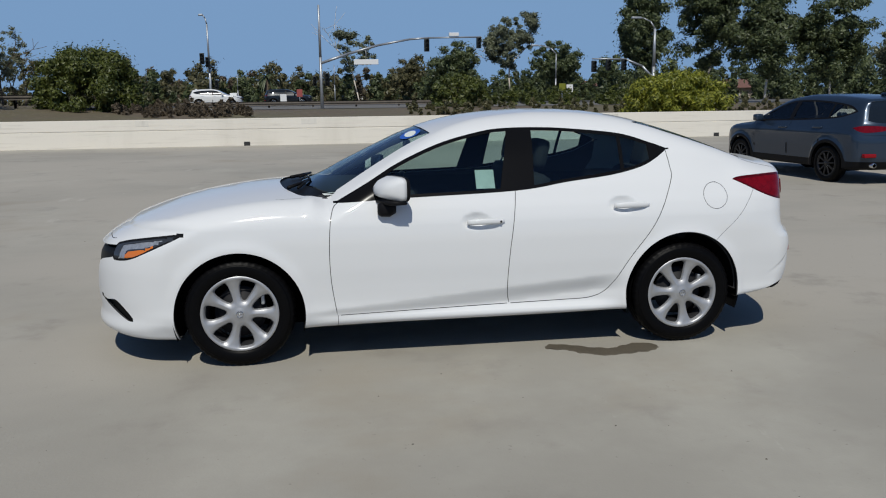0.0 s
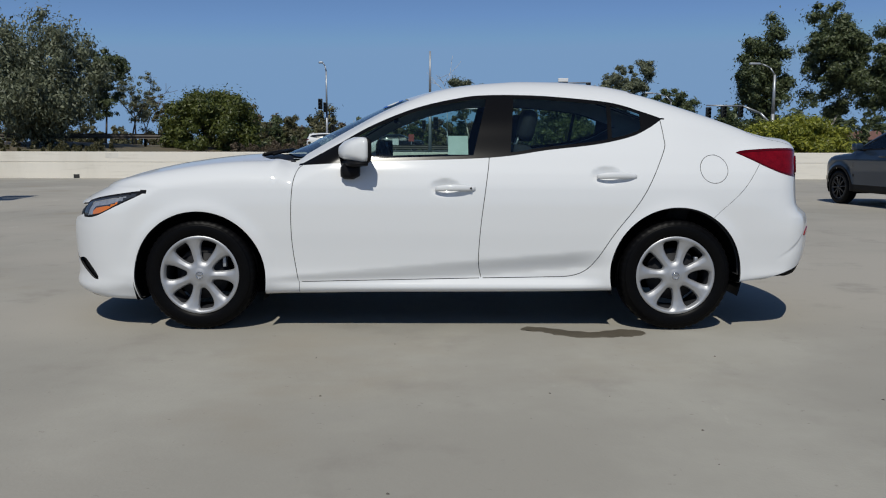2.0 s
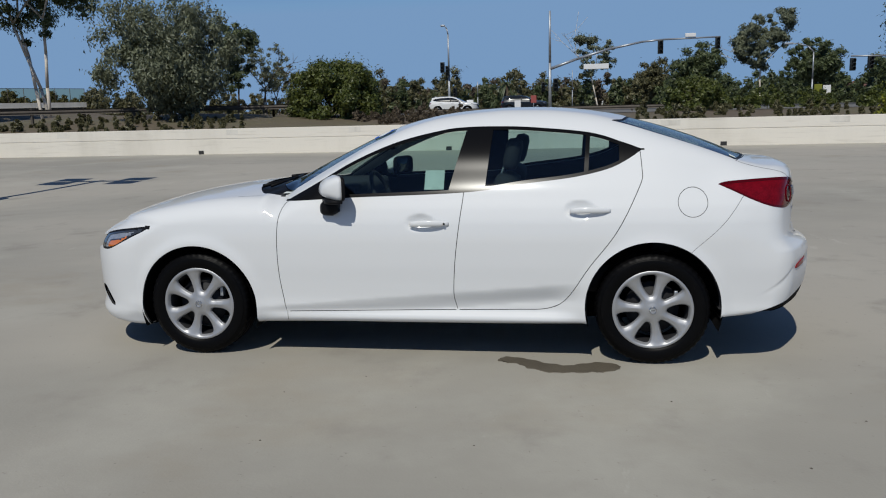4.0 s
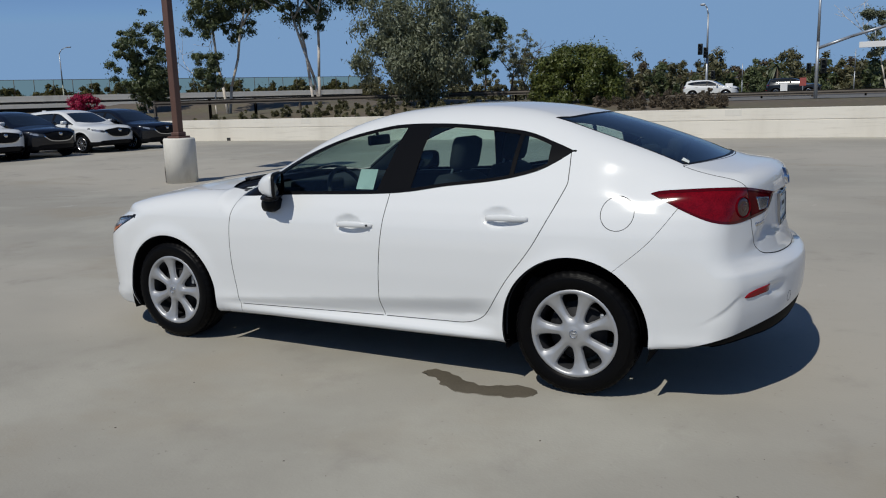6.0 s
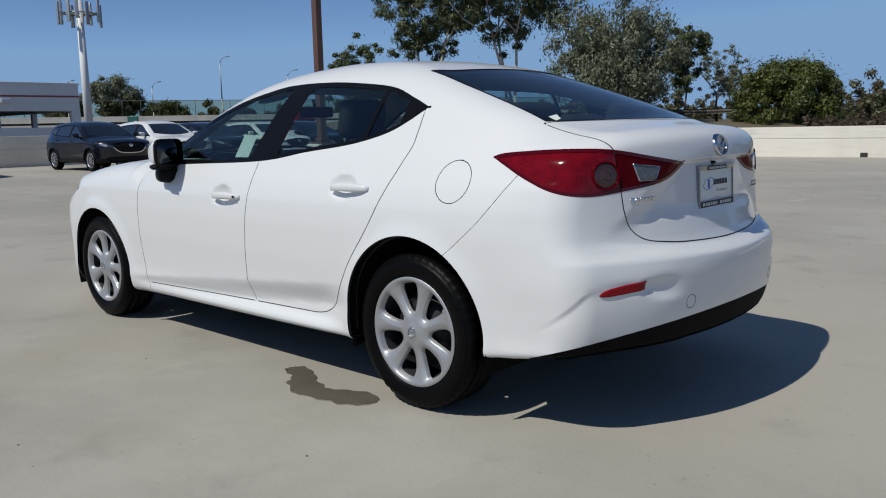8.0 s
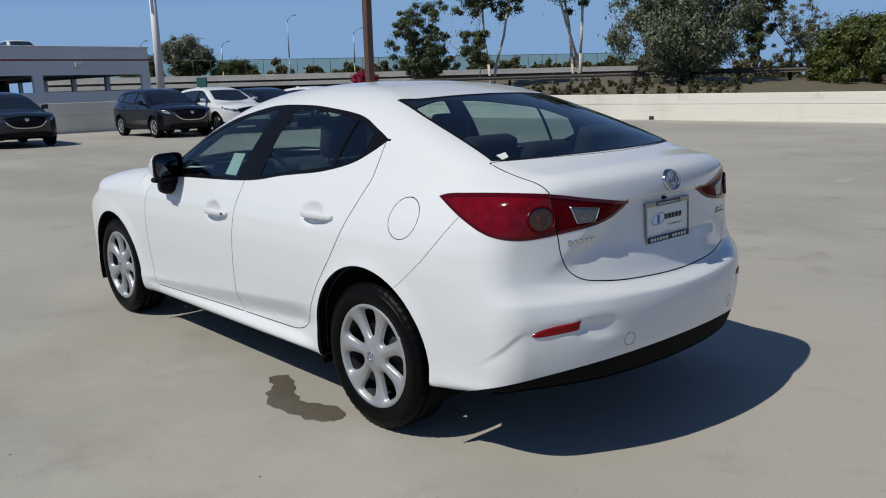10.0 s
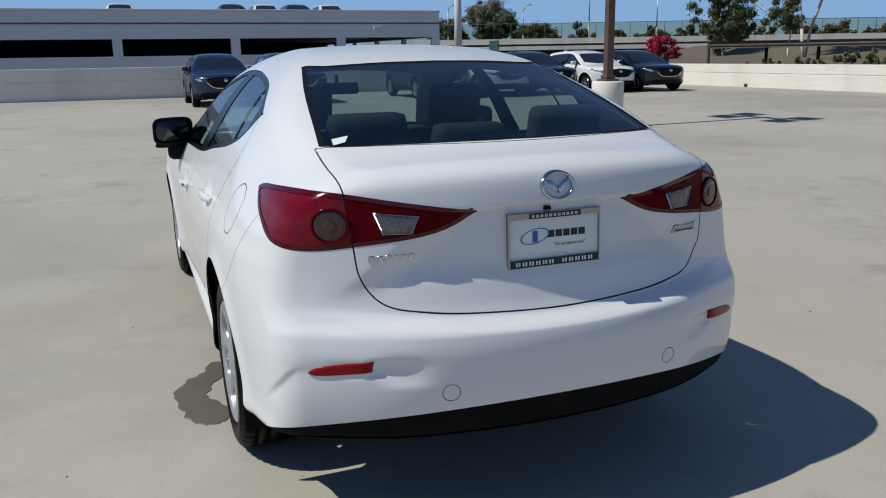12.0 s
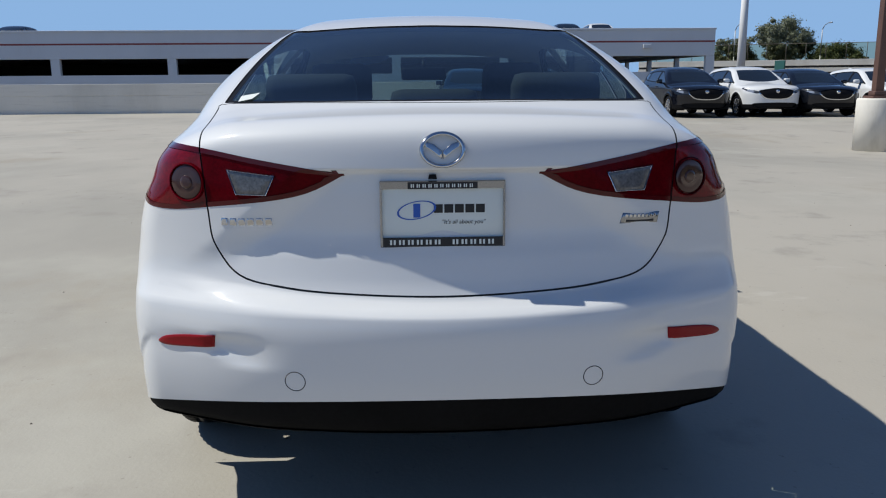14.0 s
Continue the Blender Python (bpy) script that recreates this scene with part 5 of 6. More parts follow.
def suv_skin():
    """The cut skin of a sport utility car, built once for all."""
    v, f = shell(suv_solid, (-1.7, 1.6, 0.45, 0.95), (-2.6, 2.5, 1.1, 0.1, 1.8), 0.052)
    dlo = outline([(-0.95, 1.09), (-0.95, 1.09), (0.0, 1.12), (0.9, 1.16), (1.5, 1.21), (1.85, 1.32), (1.85, 1.32), (1.6, 1.44), (1.0, 1.51), (0.3, 1.53), (-0.1, 1.48), (-0.5, 1.31)])
    screen = outline([(-0.98, -0.4), (-1.06, 0.0), (-0.98, 0.4), (-0.85, 0.66), (-0.85, 0.66), (-0.25, 0.54), (-0.25, 0.54), (-0.29, 0.0), (-0.25, -0.5)])
    rear = outline([(-0.5, 1.1), (0.0, 1.1), (0.5, 1.12), (0.66, 1.16), (0.66, 1.16), (0.52, 1.5), (0.52, 1.5), (0.0, 1.53), (-0.5, 1.5)])
    lamp = outline([(1.02, 1.03), (1.02, 1.03), (1.3, 1.07), (1.7, 1.06), (1.95, 1.02), (1.7, 0.97), (1.3, 0.95)])
    head = outline([(-1.66, 0.79), (-1.55, 0.85), (-1.2, 0.885), (-0.82, 0.935), (-0.82, 0.935), (-0.97, 0.87), (-1.3, 0.8), (-1.55, 0.765)])
    grille = outline([(-0.3, 0.93), (0.0, 0.94), (0.42, 0.89), (0.56, 0.84), (0.5, 0.72), (0.33, 0.6), (0.0, 0.57), (-0.33, 0.6)])
    intake = outline([(-0.5, 0.47), (0.0, 0.48), (0.62, 0.46), (0.7, 0.4), (0.55, 0.31), (0.0, 0.29), (-0.5, 0.3)])
    lines = {
        "arch": lambda x, y, z: np.minimum(np.hypot(x + 1.35, z - 0.35), np.hypot(x - 1.35, z - 0.35)) - 0.395 + np.where(y > 0.55, 0, 9),
        "clad": lambda x, y, z: np.minimum(z - 0.42, np.minimum(np.hypot(x + 1.35, z - 0.35), np.hypot(x - 1.35, z - 0.35)) - 0.455 + np.where(y > 0.5, 0, 9)),
        "dlo": lambda x, y, z: np.maximum(away(dlo, x, z), np.where(y > 0.3, -9, 9)),
        "screen": lambda x, y, z: np.maximum(away(screen, x, y), np.where(z > 1.0, -9, 9)),
        "rear": lambda x, y, z: np.maximum(away(rear, y, z), 1.75 - x),
        "lamp": lambda x, y, z: np.maximum(away(lamp, x - y, z), 1.5 - x),
        "head": lambda x, y, z: np.maximum(away(head, x + y, z), x + 1.4),
        "grille": lambda x, y, z: np.maximum(away(grille, y, z), x + 1.6),
        "intake": lambda x, y, z: np.maximum(away(intake, y, z), x + 1.6),
    }
    def seam(x, y, z):
        """The gaps round the doors and the edge of the bonnet."""
        gap = np.minimum(np.abs(x - 0.19 - 0.05 * (z - 0.7)), np.abs(x + 0.86 - 0.03 * np.sin(z * 5)))
        gap = np.minimum(gap, np.abs(x - 1.12 - 0.55 * np.clip(z - 0.75, 0, 1)) + np.where(z < 0.72, 1, 0))
        gap = gap + np.where((y > 0.6) & (z > 0.44) & (z < 1.12), 0, 9)
        lid = np.abs(z - 0.9) + np.where((x > 2.0) & (y < 0.75), 0, 9)
        return np.minimum(gap, lid) - 0.006

    lines["seam"] = seam
    for key, line in lines.items():
        for off in ((0, -0.03) if key in ("dlo", "grille") else (0,)):
            v, f = cut(v, f, line(*v.T) - off)
    for pillar in (lambda v: v[:, 0] - 0.12, lambda v: v[:, 0] - 0.24, lambda v: v[:, 0] - 1.2, lambda v: v[:, 0] - 1.25):
        v, f = cut(v, f, np.where(lines["dlo"](*v.T) < 0.05, pillar(v), 9))
    normals, _ = slope(suv_solid, v)
    mids = np.array([v[list(q)].mean(0) for q in f])
    x, y, z = mids.T
    r = {key: line(x, y, z) for key, line in lines.items()}
    name = np.full(len(f), "body", dtype=object)
    name[r["seam"] < 0] = "panel_gap"
    name[r["clad"] < 0] = "cladding"
    name[r["intake"] < 0] = "intake"
    name[r["grille"] < 0] = "grille_frame"
    name[(r["grille"] < 0) & (z > 0.83)] = "grille"
    name[r["grille"] < -0.03] = "grille"
    name[r["head"] < 0] = "headlight"
    name[(r["head"] < -0.012) & (x + y > -1.42) & (x + y < -1.1)] = "lamp_unit"
    name[r["lamp"] < 0] = "taillight"
    name[r["rear"] < 0] = "rear_window"
    name[r["screen"] < 0] = "windshield"
    name[r["dlo"] < 0] = "window_trim"
    inner = r["dlo"] < -0.03
    name[inner & (x < 0.12)] = "side_window"
    name[inner & (x > 0.24) & (x < 1.2)] = "side_window"
    name[inner & (x > 1.25)] = "side_window"
    name[r["arch"] < 0] = ""
    return v, f, normals, name


SUV_SKIN = suv_skin()
M["suv_glass"] = material("car_glass", (0.008, 0.011, 0.013), 0.04, coat=0.8, spec=0.4)
M["dark_pane"] = glass("dark_car_pane", (0.55, 0.6, 0.6), 0.06)
M["alloy"] = material("bright_alloy", (0.55, 0.56, 0.58), 0.25, 0.9)
M["alloy_dark"] = material("dark_alloy", (0.03, 0.03, 0.032), 0.3, 0.6)


def suv(paint, label, at, alloy="alloy", group="parked sport utility cars", side_glass="suv_glass"):
    car = thing("suv", label, "car", at, group)
    v, f, normals, name = SUV_SKIN

    def faces(key):
        return [f[i] for i in np.nonzero(name == key)[0]]

    for key, mat, sink in (("body", paint, 0), ("cladding", "trim", -0.004), ("intake", "trim", 0.03), ("grille_frame", "chrome", -0.004), ("grille", "trim", 0.02), ("panel_gap", "gap", 0.008), ("windshield", "suv_glass", 0.004), ("rear_window", "suv_glass", 0.004)):
        piece(key, v, faces(key), normals, M[mat], car, both=True, sink=sink)
    for left in (True, False):
        for key, mat, sink in (("window_trim", "trim", 0.002), ("side_window", side_glass, 0.006), ("headlight", "lens_dark", 0.002), ("lamp_unit", "reflector", 0.001), ("taillight", "red", -0.002)):
            piece(key, v, faces(key), normals, M[mat], car, left=left, sink=sink)
        s = -1 if left else 1
        bm = bmesh.new()
        box(bm, -0.72, s * 1.0 - 0.09, 1.1, -0.58, s * 1.0 + 0.09, 1.24, 0.04)
        part("door_mirror", bm, M[paint], car)
        part("mirror_arm", box(bmesh.new(), -0.68, s * 0.9 - 0.07, 1.09, -0.6, s * 0.9 + 0.07, 1.13, 0.015), M["trim"], car)
        for hx, hz in ((-0.1, 0.99), (0.92, 1.02)):
            part("door_handle", box(bmesh.new(), hx, s * 0.905 - 0.02, hz - 0.02, hx + 0.24, s * 0.905 + 0.02, hz + 0.02, 0.012), M[paint], car)
        part("rear_reflector", box(bmesh.new(), 2.1, s * 0.68 - 0.12, 0.5, 2.19, s * 0.68 + 0.12, 0.57, 0.015, pose(0, 0, 0)), M["red_reflector"], car, "red reflector")
        pipe = lathe(bmesh.new(), [(0.036, 0.0), (0.045, 0.0), (0.045, 0.16), (0.036, 0.16)], 20, pose(2.2, s * 0.6, 0.36, 0, 0, 90))
        part("tailpipe", pipe, M["chrome"], car, "chrome tailpipe")
        for cx in (-1.35, 1.35):
            tyre = part("wheel", lathe(bmesh.new(), [(0.24, -0.09), (0.27, -0.11), (0.32, -0.11), (0.345, -0.09), (0.352, -0.05), (0.352, 0.06), (0.32, 0.11), (0.25, 0.1)], 36), M["rubber"], car)
            tyre.matrix_basis = pose(cx, s * 0.81, 0.352, 0, 0, 0 if left else 180)
            bm = bmesh.new()
            lathe(bm, [(0.25, -0.085), (0.245, -0.1), (0.225, -0.1), (0.215, -0.07)], 36)
            for k in range(10):
                a = k * math.pi / 5 + 0.1
                box(bm, 0.03, -0.098, -0.016 if k % 2 else -0.012, 0.235, -0.075, 0.016 if k % 2 else 0.012, 0.004, Matrix.Rotation(-a, 4, "Y"))
            lathe(bm, [(0.001, -0.1), (0.045, -0.1), (0.05, -0.08)], 20)
            part("alloy_rim", bm, M[alloy], tyre)
            part("rim_back", lathe(bmesh.new(), [(0.001, -0.04), (0.235, -0.04), (0.24, 0.05)], 24), M["under"], tyre)
            bm = bmesh.new()
            rows = [[bm.verts.new((cx + 0.4 * math.cos(a), s * y, 0.35 + 0.4 * math.sin(a))) for y in (0.5, 0.9)] for a in np.linspace(-0.3, math.pi + 0.3, 20)]
            for p, q in zip(rows, rows[1:]):
                bm.faces.new((p[0], p[1], q[1], q[0]))
            bm.faces.new([p[0] for p in rows])
            part("wheel_arch_liner", bm, M["under"], car)
    part("antenna_fin", box(bmesh.new(), 1.55, -0.025, 1.6, 1.75, 0.025, 1.66, 0.02), M[paint], car)
    part("emblem", lathe(bmesh.new(), [(0.001, -0.02), (0.05, -0.02), (0.06, 0.0), (0.06, 0.03)], 24, pose(-2.275, 0, 0.83, 0, 0, -90)), M["chrome"], car)
    return car


ROW, LOW = -22.95, Matrix.Diagonal((1, 1, 0.955, 1))
black_suv = suv("black_paint", "glossy black sport utility car parked in a row", pose(ROW, 9.0, 0, 0, 0, 180) @ LOW)
white_suv = suv("white", "white sport utility car parked in a row", pose(ROW, 11.2, 0, 0, 0, 180) @ LOW)
grey_suv = suv("grey_paint", "dark grey sport utility car parked in a row", pose(ROW, 4.1, 0, 0, 0, 180) @ LOW)
suv("deep_blue", "deep blue sport utility car parked in a row", pose(ROW + 0.1, 1.85, 0, 0, 0, 180) @ LOW)
copy_thing(black_suv, pose(ROW, 13.1, 0, 0, 0, 180) @ LOW)
copy_thing(white_suv, pose(ROW - 0.15, 15.6, 0, 0, 0, 180) @ LOW)
copy_thing(black_suv, pose(ROW + 0.05, 17.6, 0, 0, 0, 180) @ LOW)
suv("blue_paint", "blue-grey sport utility car with black wheels, parked alone", pose(8.52, 8.75, 0, 0, 0, -85) @ Matrix.Diagonal((0.94, 0.94, 0.91, 1)), "alloy_dark", "", "dark_pane")


# ---- the lamp post on the deck ----
def lamp_post(x, y):
    post = thing("lamp_post", "brown square steel lamp post on a round concrete base", "lamp post", pose(x, y, fall(x, y)) @ Matrix.Scale(1.14, 4))
    part("concrete_base", lathe(bmesh.new(), [(0.001, 0.0), (0.3, 0.0), (0.3, 0.83), (0.285, 0.86), (0.001, 0.86)], 40, pose(0, 0, 0, 90)), M["base"], post, "round pale concrete base")
    bm = bmesh.new()
    box(bm, -0.15, -0.15, 0.86, 0.15, 0.15, 0.9, 0.008)
    box(bm, -0.1, -0.1, 0.9, 0.1, 0.1, 0.98, 0.015)
    part("base_plate", bm, M["steel_brown"], post)
    part("pole", box(bmesh.new(), -0.07, -0.07, 0.9, 0.07, 0.07, 4.6, 0.012), M["steel_brown"], post)
    part("arm", box(bmesh.new(), -0.62, -0.05, 4.4, 0.62, 0.05, 4.5, 0.01), M["steel_brown"], post)
    for sx in (-1, 1):
        for sy in (-1, 1):
            head = part("lamp_head", box(bmesh.new(), -0.32, -0.22, -0.07, 0.32, 0.22, 0.07, 0.03), M["steel_brown"], post)
            head.matrix_basis = pose(sx * 0.75, sy * 0.3, 4.46, 0, 0, 0)
    bm = bmesh.new()
    rod(bm, (-0.345, -0.03, 0.02), (-0.345, -0.03, 0.62), 0.022)
    part("conduit", bm, M["sign_white"], post, "white conduit")
    bm = bmesh.new()
    rod(bm, (-0.3, -0.11, 0.0), (-0.3, -0.11, 0.3), 0.025)
    rod(bm, (-0.345, -0.03, 0.62), (-0.28, -0.03, 0.74), 0.018)
    part("conduit_cap", bm, M["trim"], post, "black conduit fitting")


lamp_post(-10.97, 8.69)

# drain holes, as plates with their inner shade painted near-black, and patches along the parapet
for x in (13.2, 5.7, -3.3, -12.3, -21.8):
    bm = box(bmesh.new(), x - 0.1, WALL_Y - 0.006, 0.0, x + 0.1, WALL_Y + 0.004, 0.13, 0.004)
    tagged(part("drain_hole", bm, M["dark"], smooth=False), "small black drain opening at the foot of the wall", "drain", group="drains along the parapet", kind="structure")
random.seed(4)
for x in (-27, -22.5, -17.6, -11, -6.5, -1.2, 4.0, 9.2, 15.0):
    bm = box(bmesh.new(), x - 0.3, WALL_Y - 0.004, 0.68, x + random.uniform(0.1, 0.35), WALL_Y + 0.002, 0.86, 0.003)
    tagged(part("repair_patch", bm, M["base"], smooth=False), "rubbed mortar patch on the parapet", "patch", kind="structure")


# ---- the garage across the way ----
def garage():
    g = thing("parking_garage", "long pale grey two-level parking garage with a red stripe", "building", pose(0, 0, 0))
    X, Z0, END, FAR = -45.7, -1.5, 18.45, -75.0
    pillars = [18.2, 11.98, 5.62, -0.86, -7.47, -14.16, -20.97, -27.6, -34.2, -40.8, -47.4, -54.0, -60.6, -67.2, -73.8]
    part("wall", box(bmesh.new(), X - 0.3, FAR, Z0, X, END, 1.62), M["facade"], g, smooth=False)
    part("wall", box(bmesh.new(), X - 0.3, FAR, 2.56, X, END, 4.08, 0.02), M["facade"], g, smooth=False)
    part("coping", box(bmesh.new(), X - 0.34, FAR, 4.08, X + 0.04, END + 0.04, 4.2, 0.02), M["facade"], g, smooth=False)
    part("stripe", box(bmesh.new(), X, FAR, 3.36, X + 0.004, END, 3.46), M["stripe"], g, "thin dull red stripe", smooth=False)
    for y in pillars:
        part("pillar", box(bmesh.new(), X - 0.3, y - 0.26, 1.62, X, y + 0.26, 2.56), M["facade"], g, smooth=False)
    part("end_wall", box(bmesh.new(), X - 30, END - 0.3, 2.56, X - 0.3, END, 4.08), M["facade"], g, smooth=False)
    part("end_wall", box(bmesh.new(), X - 30, END - 0.3, Z0, X - 0.3, END, 1.62), M["facade"], g, smooth=False)
    for k in range(1, 5):
        part("pillar", box(bmesh.new(), X - 0.3 - k * 6.5, END - 0.3, 1.62, X - k * 6.5, END, 2.56), M["facade"], g, smooth=False)
    part("roof_deck", box(bmesh.new(), X - 30, FAR, 2.82, X - 0.3, END - 0.3, 3.12), M["facade"], g, smooth=False)
    # dark floor and near-black back wall put the openings' shade into their colour
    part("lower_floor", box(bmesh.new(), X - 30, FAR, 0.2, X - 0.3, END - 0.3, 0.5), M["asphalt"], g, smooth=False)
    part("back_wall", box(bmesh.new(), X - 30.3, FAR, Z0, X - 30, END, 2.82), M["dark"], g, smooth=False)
    part("wall_lamp", box(bmesh.new(), X, 14.0, 3.0, X + 0.25, 14.5, 3.25, 0.03), M["sign_white"], g, smooth=False)


garage()
for y, src in ((-0.5, white_suv), (5.9, grey_suv), (7.9, white_suv), (9.9, grey_suv), (12.0, white_suv), (-24.5, grey_suv)):
    tagged(copy_thing(src, pose(-48.6, y, 3.12, 0, 0, 180)), ("white" if src is white_suv else "dark") + " car parked on the garage roof", group="cars on the garage roof")


# ---- trees ----
def leaves(name, centres, radii, each, size, mat, parent, seed, droop=0.0, shape=(1, 1, 1)):
    """A crown of many small leaf blades scattered in clumps."""
    rng = np.random.default_rng(seed)
    n = each * len(centres)
    c = np.repeat(np.array(centres), each, 0)
    r = np.repeat(np.array(radii), each)
    d = rng.normal(size=(n, 3))
    d[:, 2] *= 0.8
    d /= np.linalg.norm(d, axis=1)[:, None]
    # most leaves sit near the outside of their clump and face outwards and up
    deep = np.where(rng.random(n) < 0.55, rng.uniform(0.5, 1.0, n), np.abs(rng.normal(0, 0.75, n)))
    p = c + d * (r * deep)[:, None] * np.array(shape)
    facing = d + rng.normal(size=(n, 3)) * 0.42 + np.array([0, 0, 0.25])
    facing /= np.linalg.norm(facing, axis=1)[:, None]
    a = np.cross(facing, rng.normal(size=(n, 3)) * 0.7 + np.array([1.0, 1.0, 0]) * droop)
    a /= np.linalg.norm(a, axis=1)[:, None] + 1e-9
    b = np.cross(facing, a)
    s = size * rng.uniform(0.6, 1.5, n)[:, None]
    v = np.stack([p - a * s, p + b * s * 0.75, p + a * s], 1).reshape(-1, 3)
    me = bpy.data.meshes.new(name)
    me.vertices.add(3 * n)
    me.vertices.foreach_set("co", v.ravel())
    me.loops.add(3 * n)
    me.loops.foreach_set("vertex_index", np.arange(3 * n))
    me.polygons.add(n)
    me.polygons.foreach_set("loop_start", np.arange(n) * 3)
    me.polygons.foreach_set("loop_total", np.full(n, 3))
    me.update()
    me.validate()
    me.materials.append(mat)
    ob = new(name, me)
    if parent:
        ob.parent = parent
    return ob


def branch(bm, a, d, length, r, depth, rng, tips, spread=0.6, lift=0.25):
    steps = 3
    p, way = Vector(a), Vector(d).normalized()
    for i in range(steps):
        way = (way + Vector(rng.normal(size=3)) * 0.1 + Vector((0, 0, lift * 0.3))).normalized()
        q = p + way * length / steps
        rod(bm, p, q, r * (1 - 0.25 * i / steps), r * (1 - 0.25 * (i + 1) / steps), 7)
        p = q
    tips.append((p.copy(), r))
    if depth:
        for _ in range(2 if depth > 1 else 3):
            w = (way + Vector(rng.normal(size=3)) * spread).normalized()
            branch(bm, p, w, length * rng.uniform(0.6, 0.85), r * 0.62, depth - 1, rng, tips, spread, lift)


def bearing(az, d, eye=(2.0, -4.8)):
    return eye[0] + d * math.sin(radians(az)), eye[1] + d * math.cos(radians(az))


def tree(label, az, d, height, width, mat, bark="bark", seed=1, trunks=1, clear=0.35, clumps=60, each=110, size=0.3, droop=0.3, lean=0.1, base=None, shape=(1, 1, 0.8), eye=(2.0, -4.8), clump=0.16):
    """A tree at a bearing and distance: tapered trunk with limbs, and a ragged crown of leaf clumps."""
    x, y = bearing(az, d, eye)
    z = (lay(x, y) if base is None else base) - 0.1
    t = thing("tree", label, "tree", pose(x, y, z))
    rng = np.random.default_rng(seed)
    tips = []
    for k in range(trunks):
        bm = bmesh.new()
        a = 2 * math.pi * k / trunks + seed
        d0 = Vector((math.cos(a) * (lean + 0.12 * (trunks > 1)), math.sin(a) * (lean + 0.12 * (trunks > 1)), 1))
        start = Vector((math.cos(a), math.sin(a), 0)) * (0.35 if trunks > 1 else 0)
        branch(bm, start, d0, height * (clear + 0.12), height * 0.0065 + 0.03, 3, rng, tips)
        part("trunk", bm, M[bark], t)
    high = [p for p, _ in tips if p.z > height * clear * 0.8]
    centres, radii = [], []
    for i in range(clumps * 4):
        if high and rng.random() < 0.6:
            p = np.array(high[rng.integers(len(high))]) * np.array([1, 1, 1])
            lim = width / 2 / max(1e-6, math.hypot(p[0], p[1]))
            if lim < 1:
                p[:2] *= lim
            p = p + rng.normal(size=3) * width * 0.05
            p[2] = min(p[2], height * 0.96)
        else:
            u = rng.normal(size=3)
            u /= np.linalg.norm(u)
            p = np.array([u[0] * width / 2, u[1] * width / 2, height * (1 + clear) / 2 + u[2] * height * (1 - clear) / 2]) * 1.0
            c = np.array([0, 0, height * (1 + clear) / 2])
            p = c + (p - c) * rng.uniform(0.35, 0.92)
        centres.append(p)
        radii.append(width * clump * rng.uniform(0.3, 1.0))
    leaves("crown", centres, radii, int(each * 0.85), size * 0.46, M[mat], t, seed, droop, shape)
    return t


def bush(label, az, d, height, width, mat, seed, clumps=70, each=150, size=0.2, eye=(2.0, -4.8), base=None, category="bush"):
    x, y = bearing(az, d, eye)
    z = (lay(x, y) if base is None else base) - 0.1
    t = thing("bush", label, category, pose(x, y, z))
    rng = np.random.default_rng(seed)
    tips = []
    for k in range(5):
        bm = bmesh.new()
        a = 2 * math.pi * k / 5
        branch(bm, (0, 0, 0), (math.cos(a) * 0.7, math.sin(a) * 0.7, 1), height * 0.35, 0.09, 2, rng, tips)
        part("stem", bm, M["bark_dark"], t)
    centres, radii = [], []
    for i in range(clumps * 2):
        a, u = rng.uniform(0, 2 * math.pi), rng.uniform(0.02, 1)
        rad = width / 2 * math.sqrt(max(0.05, 1 - (abs(u - 0.42) / 0.6) ** 2.4)) * rng.uniform(0.45, 0.95)
        centres.append((rad * math.cos(a), rad * math.sin(a), u * height * 0.9))
        radii.append(width * 0.08 * rng.uniform(0.5, 1.3))
    leaves("crown", centres, radii, int(each * 1.0), size * 0.62, M[mat], t, seed, 0.1)
    return t


E2, E6 = (-0.84, -5.52), (2.6, -4.56)
tree("large grey-green weeping gum tree beyond the wall", -29.3, 56, 8.3, 10.6, "leaf_gum", seed=3, clumps=125, each=220, size=0.26, droop=0.9, clear=0.06, shape=(1, 1, 1.25), clump=0.1, eye=E6)
tree("tall open gum tree with pale forked trunks", -36.3, 71, 16.0, 13.0, "leaf_tall", seed=8, trunks=3, clear=0.36, clumps=95, each=230, size=0.27, droop=0.6, clump=0.075, lean=0.03, eye=E6)
tree("tall open gum tree with a pale leaning trunk", -42.3, 78, 16.0, 11.0, "leaf_tall", seed=12, trunks=2, clear=0.36, clumps=90, each=230, size=0.28, droop=0.6, clump=0.08, lean=0.14, eye=E6)
tree("ragged gum tree with drooping twigs", -47.4, 89, 10.8, 7.6, "leaf_tall", seed=15, clear=0.02, clumps=75, each=220, size=0.3, droop=0.7, clump=0.1, eye=E6)
tree("slender young gum tree beside the bank", -43.1, 75, 5.4, 2.5, "leaf_tall", seed=16, clear=0.4, clumps=16, each=240, size=0.22, droop=0.4, clump=0.2, eye=E6)
tree("dry leafless tree with grey twigs", -22.9, 66, 6.0, 3.4, "leaf_gum", "bark_dark", seed=18, trunks=2, clear=0.25, clumps=22, each=50, size=0.2, droop=-0.4, clump=0.13, eye=E6)
tree("dry leafless tree with grey twigs", -21.6, 70, 5.4, 2.8, "leaf_far", "bark_dark", seed=20, trunks=2, clear=0.2, clumps=22, each=50, size=0.2, droop=-0.4, clump=0.14, eye=E6)
